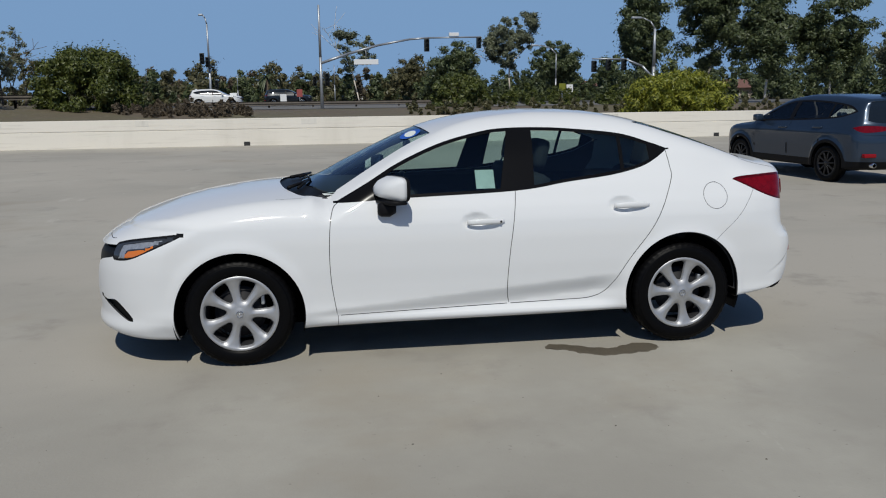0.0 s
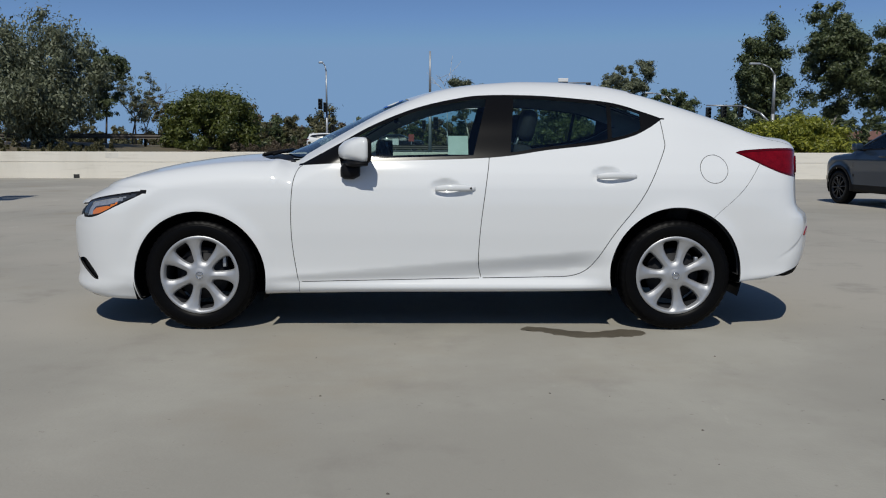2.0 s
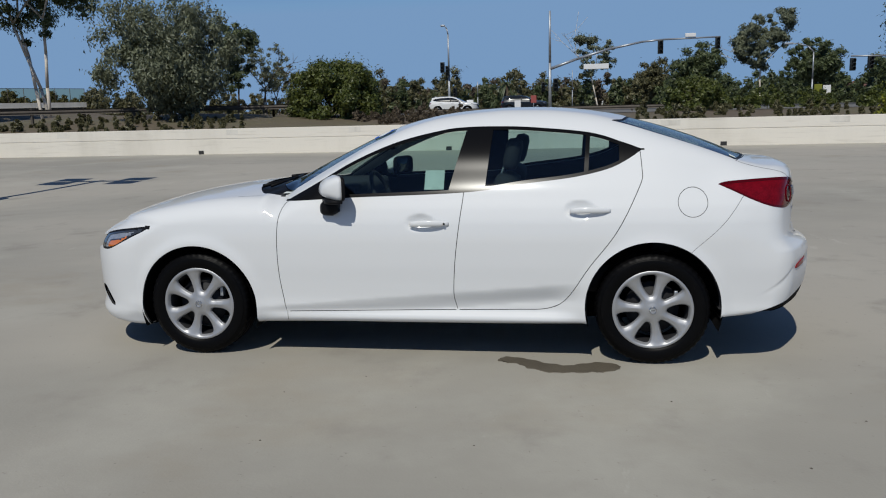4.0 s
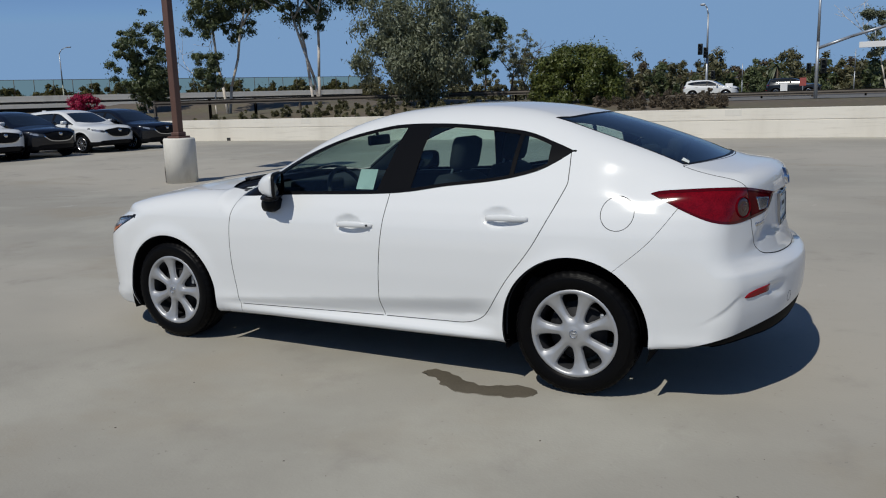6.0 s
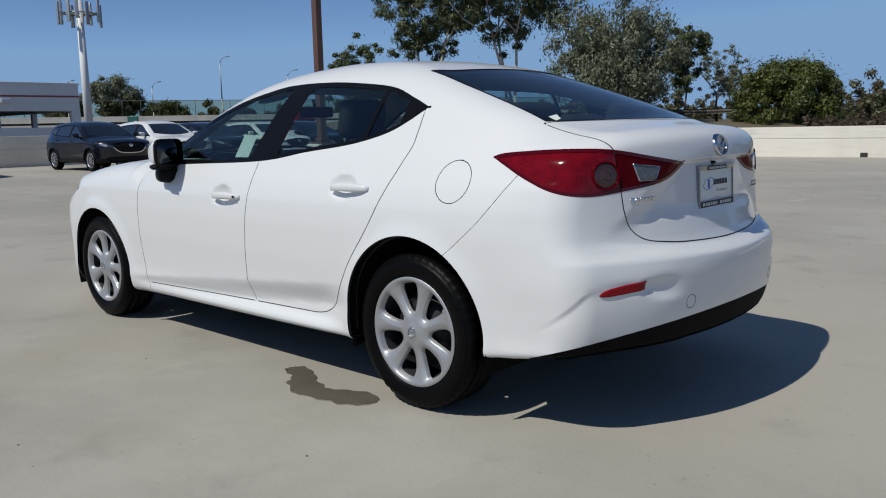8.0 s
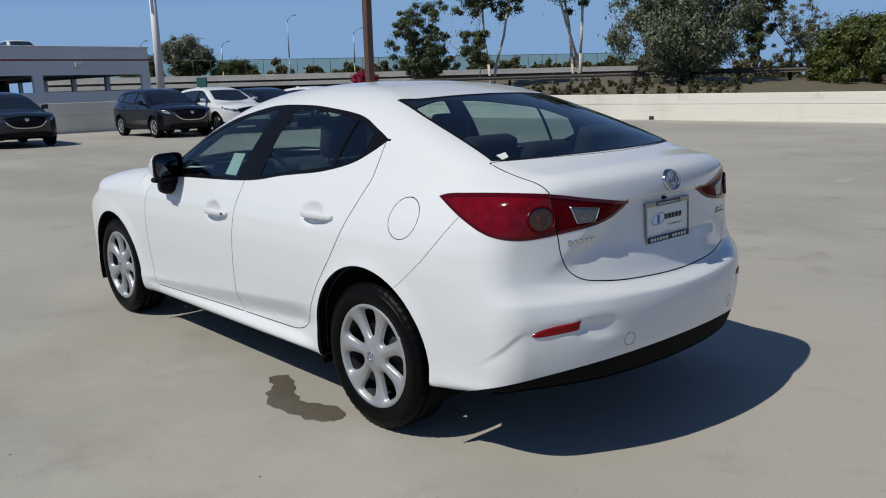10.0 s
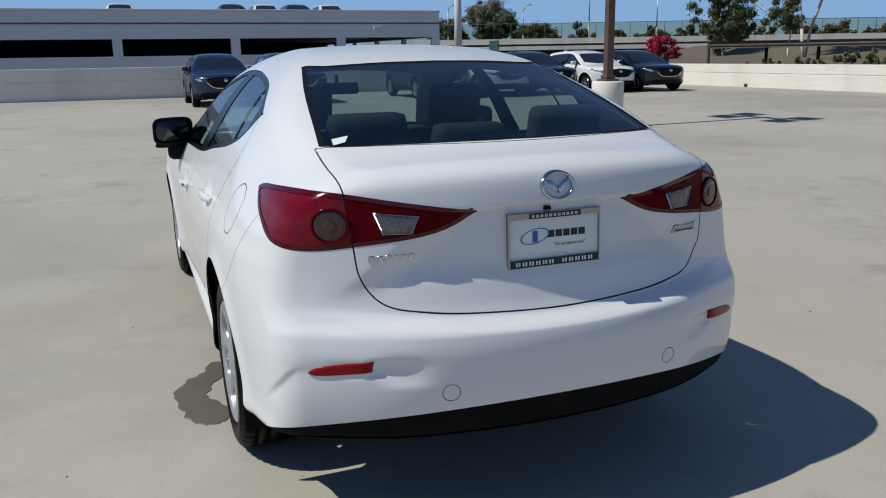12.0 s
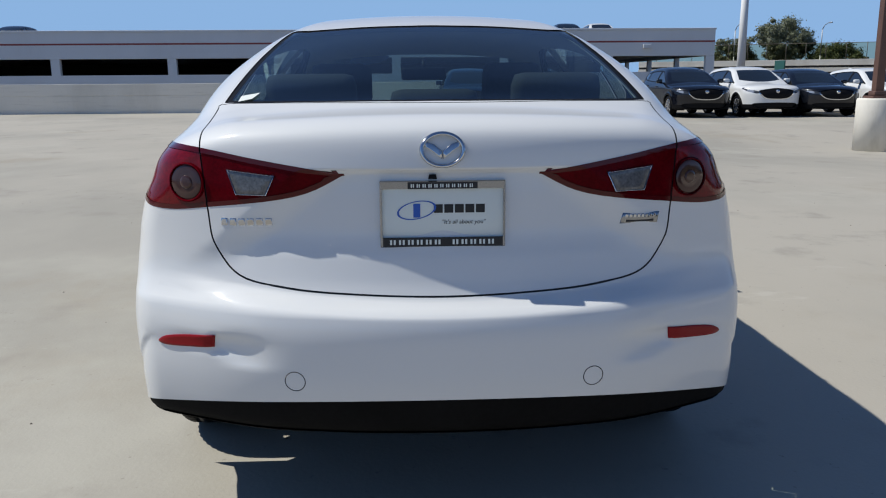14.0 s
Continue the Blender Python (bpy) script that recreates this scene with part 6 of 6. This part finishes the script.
tree("narrow dark gum tree beside the weeping gum", -24.8, 62, 7.4, 2.8, "leaf_tall", "bark_dark", seed=19, clear=0.2, clumps=26, each=240, size=0.24, droop=0.5, clump=0.19, eye=E6)
bush("dense rounded dark green tree beyond the wall", -18.3, 56.8, 5.1, 6.9, "leaf_bush", 21, clumps=90, each=420, size=0.17, base=-0.1, eye=E6)
bush("bright yellow-green rounded bush beyond the wall", 24.3, 48, 2.7, 5.9, "leaf_yellow", 23, clumps=70, each=330, size=0.16, eye=E2)
bush("low yellow-green bush beyond the wall", 21.9, 49, 1.5, 2.2, "leaf_yellow", 24, clumps=26, each=200, size=0.13, eye=E2)
bush("low green bush by the crossing", 9.6, 60, 2.4, 4.6, "leaf_bush", 22, clumps=46, each=260, size=0.16, eye=E2)
tree("slender grey gum tree standing above the street", 13.0, 88, 9.6, 5.0, "leaf_gum", seed=25, clear=0.3, clumps=34, each=200, size=0.3, droop=0.6, eye=E2, clump=0.12)
tree("mid-height dark gum tree by the street", 16.3, 84, 6.8, 5.4, "leaf_tall", "bark_dark", seed=26, clear=0.12, clumps=44, each=240, size=0.3, eye=E2, clump=0.13)
tree("dark rounded tree by the street", 9.3, 84, 6.6, 5.6, "leaf_tall", "bark_dark", seed=27, clear=0.1, clumps=48, each=240, size=0.3, eye=E2, clump=0.13)
tree("pale thin tree behind the crossing", 2.7, 95, 8.2, 4.6, "leaf_gum", seed=28, clear=0.4, clumps=16, each=150, size=0.3, eye=E2, clump=0.13)
tree("brownish street tree beyond the crossing", 6.2, 95, 6.0, 3.4, "leaf_far", "bark_dark", seed=29, clear=0.1, clumps=26, each=220, size=0.3, eye=E2, clump=0.17)
tree("tall dark gum tree standing by the corner", 22.1, 66, 10.6, 4.0, "leaf_tall", seed=31, clear=0.1, clumps=56, each=260, size=0.27, droop=0.5, eye=E2, shape=(1, 1, 1.1), clump=0.17)
tree("tall dark gum tree with a ragged crown", 25.9, 72, 12.6, 5.6, "leaf_tall", seed=32, clear=0.16, clumps=62, each=260, size=0.28, droop=0.5, eye=E2, clump=0.14)
tree("tall dark gum tree with a dense crown", 29.8, 70, 10.6, 6.2, "leaf_tall", seed=33, clear=0.12, clumps=66, each=260, size=0.28, droop=0.5, eye=E2, clump=0.14)
tree("dark gum tree with a broad crown", 33.6, 72, 9.8, 6.2, "leaf_tall", seed=34, clear=0.1, clumps=62, each=260, size=0.28, droop=0.5, eye=E2, clump=0.14)
tree("grey-green gum tree at the end of the row", 38.0, 74, 7.2, 6.0, "leaf_gum", seed=35, clear=0.1, clumps=50, each=240, size=0.28, droop=0.5, eye=E2, clump=0.15)
tree("broad gum tree with a grey crown beyond the freeway", -65.2, 140, 10.8, 9.6, "leaf_gum", seed=36, clear=0.2, clumps=44, each=200, size=0.42, eye=(4.1, -1.2), clump=0.13, base=0)
tree("low gum tree beyond the freeway", -61.9, 140, 6.6, 9.0, "leaf_tall", seed=37, clear=0.2, clumps=40, each=200, size=0.4, eye=(4.1, -1.2), clump=0.15, base=0)
tree("low gum tree beyond the freeway", -68.2, 140, 8.0, 7.0, "leaf_gum", seed=38, clear=0.2, clumps=40, each=200, size=0.4, eye=(4.1, -1.2), clump=0.15, base=0)
bougain = bush("magenta flowering bougainvillea bush behind the parked cars", -51.55, 88, 3.7, 3.9, "petal", 41, clumps=90, each=130, size=0.14, eye=(2.94, -4.24), base=-0.4)


def woods(name, az0, az1, d0, d1, h0, h1, n, mat, seed, label, eye=(2.0, -4.8), base=None, each=110, size=0.3):
    """A far belt of trees, one mass of leaf clumps with an uneven top."""
    rng = np.random.default_rng(seed)
    centres, radii = [], []
    for i in range(n):
        az, d = rng.uniform(az0, az1), rng.uniform(d0, d1)
        x, y = bearing(az, d, eye)
        h = (h0 + (h1 - h0) * rng.random() ** 2) * (0.74 + 0.3 * math.sin(az * 2.3 + seed) * math.cos(az * 5.1))
        z = lay(x, y) if base is None else base
        for u in np.linspace(0.1, 1, 5):
            centres.append((x + rng.normal() * h * 0.13, y + rng.normal() * h * 0.13, z + h * u * 0.85))
            radii.append(h * rng.uniform(0.1, 0.24) * (1.15 - 0.5 * u))
    return tagged(leaves(name, centres, radii, each, size, M[mat], None, seed, 0.2), label, "trees", kind="stuff")


woods("far_trees", -15, 8, 95, 140, 3.6, 6.6, 190, "leaf_far", 51, "belt of olive and brown street trees beyond the crossing", each=100, size=0.24)
woods("far_trees", -13, 6, 92, 125, 2.8, 5.6, 90, "leaf_tall", 60, "dark green street trees beyond the crossing", each=100, size=0.24)
woods("far_trees", -16, 2, 100, 140, 3.5, 6.5, 50, "leaf_dry", 61, "grey-brown half-bare street trees beyond the crossing", each=120, size=0.2)
woods("far_trees", 4, 20, 100, 140, 3.6, 6.4, 150, "leaf_tall", 52, "belt of dark green street trees beyond the crossing", each=100, size=0.24)
woods("far_trees", 18, 42, 90, 130, 4.4, 7.4, 150, "leaf_tall", 53, "belt of dark trees behind the tall gums", each=100, size=0.24)
woods("far_trees", -40, -14, 140, 190, 3.6, 6.0, 170, "leaf_far", 54, "low belt of trees beyond the street")
woods("far_trees", -60, -30, 150, 190, 4.6, 7.0, 260, "leaf_far", 55, "low hazy belt of trees beyond the freeway", each=90, size=0.34)
woods("far_trees", -125, -70, 150, 200, 2.0, 4.0, 50, "leaf_far", 56, "far belt of trees behind the garage")
woods("roadside_scrub", -16.5, -8, 50, 58, 0.3, 1.0, 150, "leaf_dry", 57, "low brown roadside scrub", each=55, size=0.1)
woods("roadside_scrub", 3, 38, 46, 60, 0.4, 1.1, 170, "leaf_far", 62, "low olive roadside scrub", each=60, size=0.1)
woods("bank_scrub", -47, -24, 44, 56, 0.2, 0.9, 260, "leaf_far", 58, "low olive-brown scrub on the bank", each=45, size=0.1)
woods("hedge", 8, 20, 58, 70, 1.4, 2.4, 40, "leaf_bush", 59, "low green hedge by the street", each=160, size=0.11)


# ---- street: rails, masts, signals, signs, houses ----
def rail(points, z, label):
    r = thing("guard_rail", label, "guard rail", pose(0, 0, 0))
    for (x0, y0), (x1, y1) in zip(points, points[1:]):
        n = max(1, int(math.hypot(x1 - x0, y1 - y0) / 2.6))
        bm = bmesh.new()
        a, b = Vector((x0, y0, z)), Vector((x1, y1, z))
        way = (b - a).normalized()
        side = way.cross(Vector((0, 0, 1)))
        wave = [(-0.16, 0.0), (-0.1, 0.05), (-0.03, 0.0), (0.03, 0.0), (0.1, 0.05), (0.16, 0.0)]
        rows = [[bm.verts.new(p - side * o + Vector((0, 0, h))) for h, o in wave] for p in (a, b)]
        back = [[bm.verts.new(p + side * 0.01 - side * o + Vector((0, 0, h))) for h, o in wave] for p in (a, b)]
        for i in range(5):
            bm.faces.new((rows[0][i], rows[1][i], rows[1][i + 1], rows[0][i + 1]))
            bm.faces.new((back[0][i + 1], back[1][i + 1], back[1][i], back[0][i]))
        part("rail_beam", bm, M["guard"], r, smooth=False)
        for i in range(n + 1):
            p = a + (b - a) * i / n
            part("rail_post", box(bmesh.new(), p.x - 0.07, p.y + 0.05, lay(p.x, p.y) - 0.2, p.x + 0.07, p.y + 0.2, z + 0.2, 0.01), M["guard"], r, smooth=False)
    return r


rail([bearing(a, 57.0) for a in (-46.5, -43, -40, -34, -28, -22, -19.5)], 1.75, "weathered steel guard rail on timber posts above the bank")
rail([bearing(a, 66.0) for a in (-12, -6, 0, 6)], 1.1, "weathered steel guard rail along the street")
road = raw("road", [(-90, 70, 0.77), (90, 70, 0.77), (90, 92, 0.78), (-90, 92, 0.78)], [(0, 1, 2, 3)], M["asphalt"])
tagged(road, "grey asphalt street beyond the wall", "road", kind="structure")
road = raw("road", [(-9, 51.5, 0.78), (90, 51.5, 0.78), (90, 70, 0.775), (-9, 70, 0.775)], [(0, 1, 2, 3)], M["asphalt_pale"])
tagged(road, "pale worn asphalt side street beyond the wall", "road", kind="structure")


def tube(bm, pts, r0, r1):
    n = len(pts) - 1
    for i in range(n):
        rod(bm, pts[i], pts[i + 1], r0 + (r1 - r0) * i / n, r0 + (r1 - r0) * (i + 1) / n, 8)
    return bm


def signal_head(parent, x, y, z, size=1.0):
    h = part("signal_head", box(bmesh.new(), x - 0.22 * size, y - 0.14, z - 0.55 * size, x + 0.22 * size, y + 0.14, z + 0.55 * size, 0.03), M["signal"], parent, "black traffic signal head")
    for k in (-1, 0, 1):
        part("signal_hood", lathe(bmesh.new(), [(0.13 * size, -0.3), (0.15 * size, -0.3), (0.15 * size, 0.0)], 16, pose(x, y - 0.05, z + k * 0.34 * size)), M["signal"], h)


def mast(label, az, d, top, eye, arm=None, lamp_side=-1, heads=(), thick=0.12, reach=1.0):
    """A street mast with a lamp on a curved bracket, a signal arm and signal heads."""
    x, y = bearing(az, d, eye)
    z0 = lay(x, y)
    m = thing("street_mast", label, "street lamp", pose(x, y, z0))
    part("pole", tube(bmesh.new(), [(0, 0, -0.1), (0, 0, top * 0.5), (0, 0, top)], thick, thick * 0.55), M["galv"], m)
    if lamp_side:
        k = lamp_side * reach
        part("bracket", tube(bmesh.new(), [(0, 0, top), (k * 0.5, 0, top + 0.5), (k * 1.3, 0, top + 0.75), (k * 1.9, 0, top + 0.78)], 0.06, 0.04), M["galv"], m)
        half = 0.38 if reach > 0.5 else 0.2
        part("lamp_head", box(bmesh.new(), k * 2.1 - half, -0.13, top + 0.7, k * 2.1 + half, 0.13, top + 0.86, 0.05), M["galv"], m)
    if arm:
        part("signal_arm", tube(bmesh.new(), arm, 0.1, 0.05), M["galv"], m)
    for hx, hz, size in heads:
        signal_head(m, hx, -0.15, hz, size)
    return m


mast("grey street lamp mast with traffic signals", -7.25, 75, 7.1, E2, heads=((-0.55, 4.2, 0.85), (-0.1, 3.9, 0.8), (0.55, 2.0, 0.7)), reach=0.22)
D = 58
mast("tall grey mast with a long curved signal arm", 0.1, D, 7.0, E2, arm=[(0, 0, 3.1), (1.8, 0, 3.7), (4.0, 0, 4.3), (6.2, 0, 4.7), (7.6, 0, 4.8), (11.3, 0, 4.85)], lamp_side=0, heads=((0.4, 2.0, 0.8), (-0.45, 1.9, 0.6), (7.4, 4.3, 0.8), (11.1, 4.45, 0.7)), thick=0.12)
cam_box = thing("traffic_camera", "small white traffic camera on the signal arm", "camera", pose(*bearing(0.1, D, E2), 0.75))
part("camera_body", box(bmesh.new(), 9.0, -0.12, 4.9, 9.7, 0.12, 5.15, 0.03), M["sign_white"], cam_box, smooth=False)
sign = thing("street_sign", "long pale street name sign hung under the signal arm", "sign", pose(*bearing(0.1, D, E2), 0.75))
part("sign_board", box(bmesh.new(), 2.3, -0.05, 3.0, 4.0, 0.0, 3.35, 0.02), M["sign_white"], sign, smooth=False)
part("sign_hanger", rod(bmesh.new(), (3.15, -0.02, 3.3), (3.15, -0.02, 4.05), 0.025), M["galv"], sign)
mast("grey street lamp mast", 16.25, 80, 4.6, E2, lamp_side=-1, heads=((0.0, 1.0, 0.7),), thick=0.09)
mast("grey street lamp mast with a curved signal arm", 22.75, 64, 5.5, E2, arm=[(0, 0, 1.9), (-0.9, 0, 2.8), (-2.2, 0, 3.3), (-4.8, 0, 3.35)], lamp_side=-1, heads=((-4.7, 2.8, 0.75), (-3.6, 2.9, 0.75), (-2.4, 2.9, 0.75)), thick=0.17, reach=0.7)
for az, h in ((-5.5, 3.3), (1.0, 4.2)):
    mast("thin grey street post", az, 90, h, E2, lamp_side=0, thick=0.06)
for az, w, z, mat in ((-2.5, 0.55, 0.45, "sign_white"), (-1.4, 0.5, 0.85, "stripe"), (-5.8, 0.6, 0.6, "sign_white"), (17.2, 0.6, 1.0, "sign_white"), (16.7, 0.6, 1.1, "leaf_yellow")):
    x, y = bearing(az, 74, E2)
    s = thing("street_sign", "small pale street sign on a post", "sign", pose(x, y, lay(x, y)), "signs along the street")
    part("sign_board", box(bmesh.new(), -w / 2, -0.03, z, w / 2, 0, z + 0.65, 0.02), M[mat], s, smooth=False)
    part("sign_post", rod(bmesh.new(), (0, 0.02, -0.1), (0, 0.02, z + 0.6), 0.04), M["galv"], s)


def house(az, d, w, h, label):
    x, y = bearing(az, d, E2)
    z = lay(x, y)
    t = thing("house", label, "house", pose(x, y, z))
    part("wall", box(bmesh.new(), -w / 2, 0, -0.2, w / 2, 8, h, 0.03), M["plaster"], t, smooth=False)
    bm = bmesh.new()
    v = [bm.verts.new(p) for p in ((-w / 2 - 0.6, -0.6, h), (w / 2 + 0.6, -0.6, h), (w / 2 + 0.6, 8.6, h), (-w / 2 - 0.6, 8.6, h), (-w / 4, 4, h + 1.2), (w / 4, 4, h + 1.2))]
    for q in ((0, 1, 5, 4), (1, 2, 5), (2, 3, 4, 5), (3, 0, 4), (3, 2, 1, 0)):
        bm.faces.new([v[i] for i in q])
    part("roof", bm, M["roof_tile"], t, "red clay tile roof", smooth=False)
    for k in (-0.3, 0.3):
        win = part("window", box(bmesh.new(), k * w - 0.6, -0.03, 0.35, k * w + 0.6, 0.02, 1.15, 0.02), M["sign_white"], t, smooth=False)
        part("pane", box(bmesh.new(), k * w - 0.5, -0.045, 0.42, k * w + 0.5, -0.03, 1.08), M["suv_glass"], win, smooth=False)
    return t


house(19.6, 112, 6, 1.4, "cream house with a red clay tile roof behind the trees")
house(28.9, 118, 7, 1.4, "cream house with a red clay tile roof under the gums")

for az, src, d in ((-9.6, white_suv, 74), (-4.6, grey_suv, 80)):
    x, y = bearing(az, d, (2.5, -4.6))
    tagged(copy_thing(src, pose(x, y, 0.78, 0, 0, 180)), ("white" if src is white_suv else "dark") + " car driving along the street", group="cars on the street")


for az, src in ((3.2, white_suv), (4.5, white_suv), (1.9, grey_suv)):
    x, y = bearing(az, 116, E2)
    tagged(copy_thing(src, pose(x, y, 0.7, 0, 0, 84)), ("white" if src is white_suv else "dark") + " car waiting at the crossing", group="cars on the street")


def palm(az, d, height):
    x, y = bearing(az, d, E2)
    t = thing("palm_tree", "small street palm with a tuft of drooping fronds", "palm", pose(x, y, lay(x, y)))
    part("trunk", rod(bmesh.new(), (0, 0, -0.1), (0.05, 0, height * 0.7), 0.24, 0.16), M["bark_dark"], t)
    rng = np.random.default_rng(5)
    for i in range(16):
        bm = bmesh.new()
        a, up = rng.uniform(0, 2 * math.pi), rng.uniform(-0.2, 1.2)
        rows = []
        for k in range(6):
            u = k / 5
            out, z = height * 0.28 * u, height * 0.7 + height * 0.3 * (up * u - 1.1 * u * u)
            w = 0.14 * math.sin(math.pi * (0.1 + 0.88 * u))
            rows.append([bm.verts.new((out * math.cos(a) - q * math.sin(a), out * math.sin(a) + q * math.cos(a), z - abs(q) * 0.5)) for q in (-w, 0, w)])
        for p, q in zip(rows, rows[1:]):
            for j in (0, 1):
                bm.faces.new((p[j], p[j + 1], q[j + 1], q[j]))
        part("frond", bm, M["leaf_tall"], t, smooth=False)


palm(-3.6, 96, 4.4)


# ---- the freeway, its fence and the mast behind the garage ----
def freeway():
    a, b = Vector((*bearing(-73, 122, (3.6, -3.0)), 0)), Vector((*bearing(-34, 140, (3.6, -3.0)), 0))
    f = thing("freeway", "pale concrete freeway overpass edge with a chain-link fence", "overpass", pose(0, 0, 0))
    way = (b - a).normalized()
    turn = Matrix.Translation(a) @ way.to_track_quat("X", "Z").to_matrix().to_4x4()
    length = (b - a).length
    # solid near-black boxes paint the shade below the barrier and beneath the deck
    for name, y0, z0, y1, z1, mat in (("barrier", -0.3, 2.8, 0.3, 3.55, "parapet"), ("shadow_gap", 0.0, 2.5, 12, 2.8, "dark"), ("deck_edge", -0.6, 1.95, 12, 2.5, "parapet"), ("underside", 0.6, -1, 12, 1.95, "dark")):
        ob = part(name, box(bmesh.new(), 0, y0, z0, length, y1, z1, 0.02), M[mat], f, smooth=False)
        ob.matrix_basis = turn
    n = int(length / 2.4)
    for i in range(n + 1):
        ob = part("fence_post", rod(bmesh.new(), (length * i / n, 0, 3.5), (length * i / n, 0, 5.7), 0.045, sides=6), M["guard"], f)
        ob.matrix_basis = turn
    ob = part("fence_rail", rod(bmesh.new(), (0, 0, 5.65), (length, 0, 5.65), 0.035, sides=6), M["guard"], f)
    ob.matrix_basis = turn
    ob = part("fence_mesh", box(bmesh.new(), 0, -0.01, 3.5, length, 0.01, 5.65), M["mesh"], f, "grey-green chain-link mesh", smooth=False)
    ob.matrix_basis = turn


M["mesh"] = glass("chain_link", (0.80, 0.80, 0.70), 0.0)
freeway()
for az, top, eye in ((-57.4, 10.6, (3.39, -3.4)), (-53.0, 8.6, (3.39, -3.4)), (-61.8, 7.0, (3.39, -3.4)), (-66.9, 7.4, (3.39, -3.4))):
    mast("grey freeway lamp mast", az, 128, top, eye, lamp_side=1)


def cell_tower():
    x, y = bearing(-65.7, 86, (3.4, -3.4))
    t = thing("cell_tower", "white steel mast with a crown of grey antenna panels", "cell tower", pose(x, y, -0.5))
    part("pole", rod(bmesh.new(), (0, 0, -0.2), (0, 0, 14.2), 0.42, 0.3, 20), M["sign_white"], t)
    part("platform", lathe(bmesh.new(), [(1.3, -0.06), (1.5, -0.06), (1.5, 0.06), (1.3, 0.06)], 24, pose(0, 0, 13.0, 90)), M["galv"], t)
    for k in range(12):
        a = 2 * math.pi * k / 12
        r = 2.0 if k % 2 else 1.6
        panel = part("antenna_panel", box(bmesh.new(), -0.16, -0.09, -1.05, 0.16, 0.09, 1.05, 0.03), M["galv"], t)
        panel.matrix_basis = pose(r * math.cos(a), r * math.sin(a), 12.9 + 0.25 * (k % 3), 0, 0, math.degrees(a) + 90)
        part("antenna_arm", rod(bmesh.new(), (0.3 * math.cos(a), 0.3 * math.sin(a), 13.0), (r * math.cos(a), r * math.sin(a), 13.0), 0.04, sides=6), M["galv"], t)


cell_tower()
x, y = bearing(-63.0, 74, (3.4, -3.4))
s = thing("exit_sign", "green street sign beyond the parked cars", "sign", pose(x, y, 0))
part("sign_board", box(bmesh.new(), -0.9, -0.05, 1.6, 0.9, 0.05, 2.6, 0.03), M["sign_green"], s, smooth=False)
part("sign_post", rod(bmesh.new(), (0, 0.1, -0.9), (0, 0.1, 2.5), 0.06), M["galv"], s)
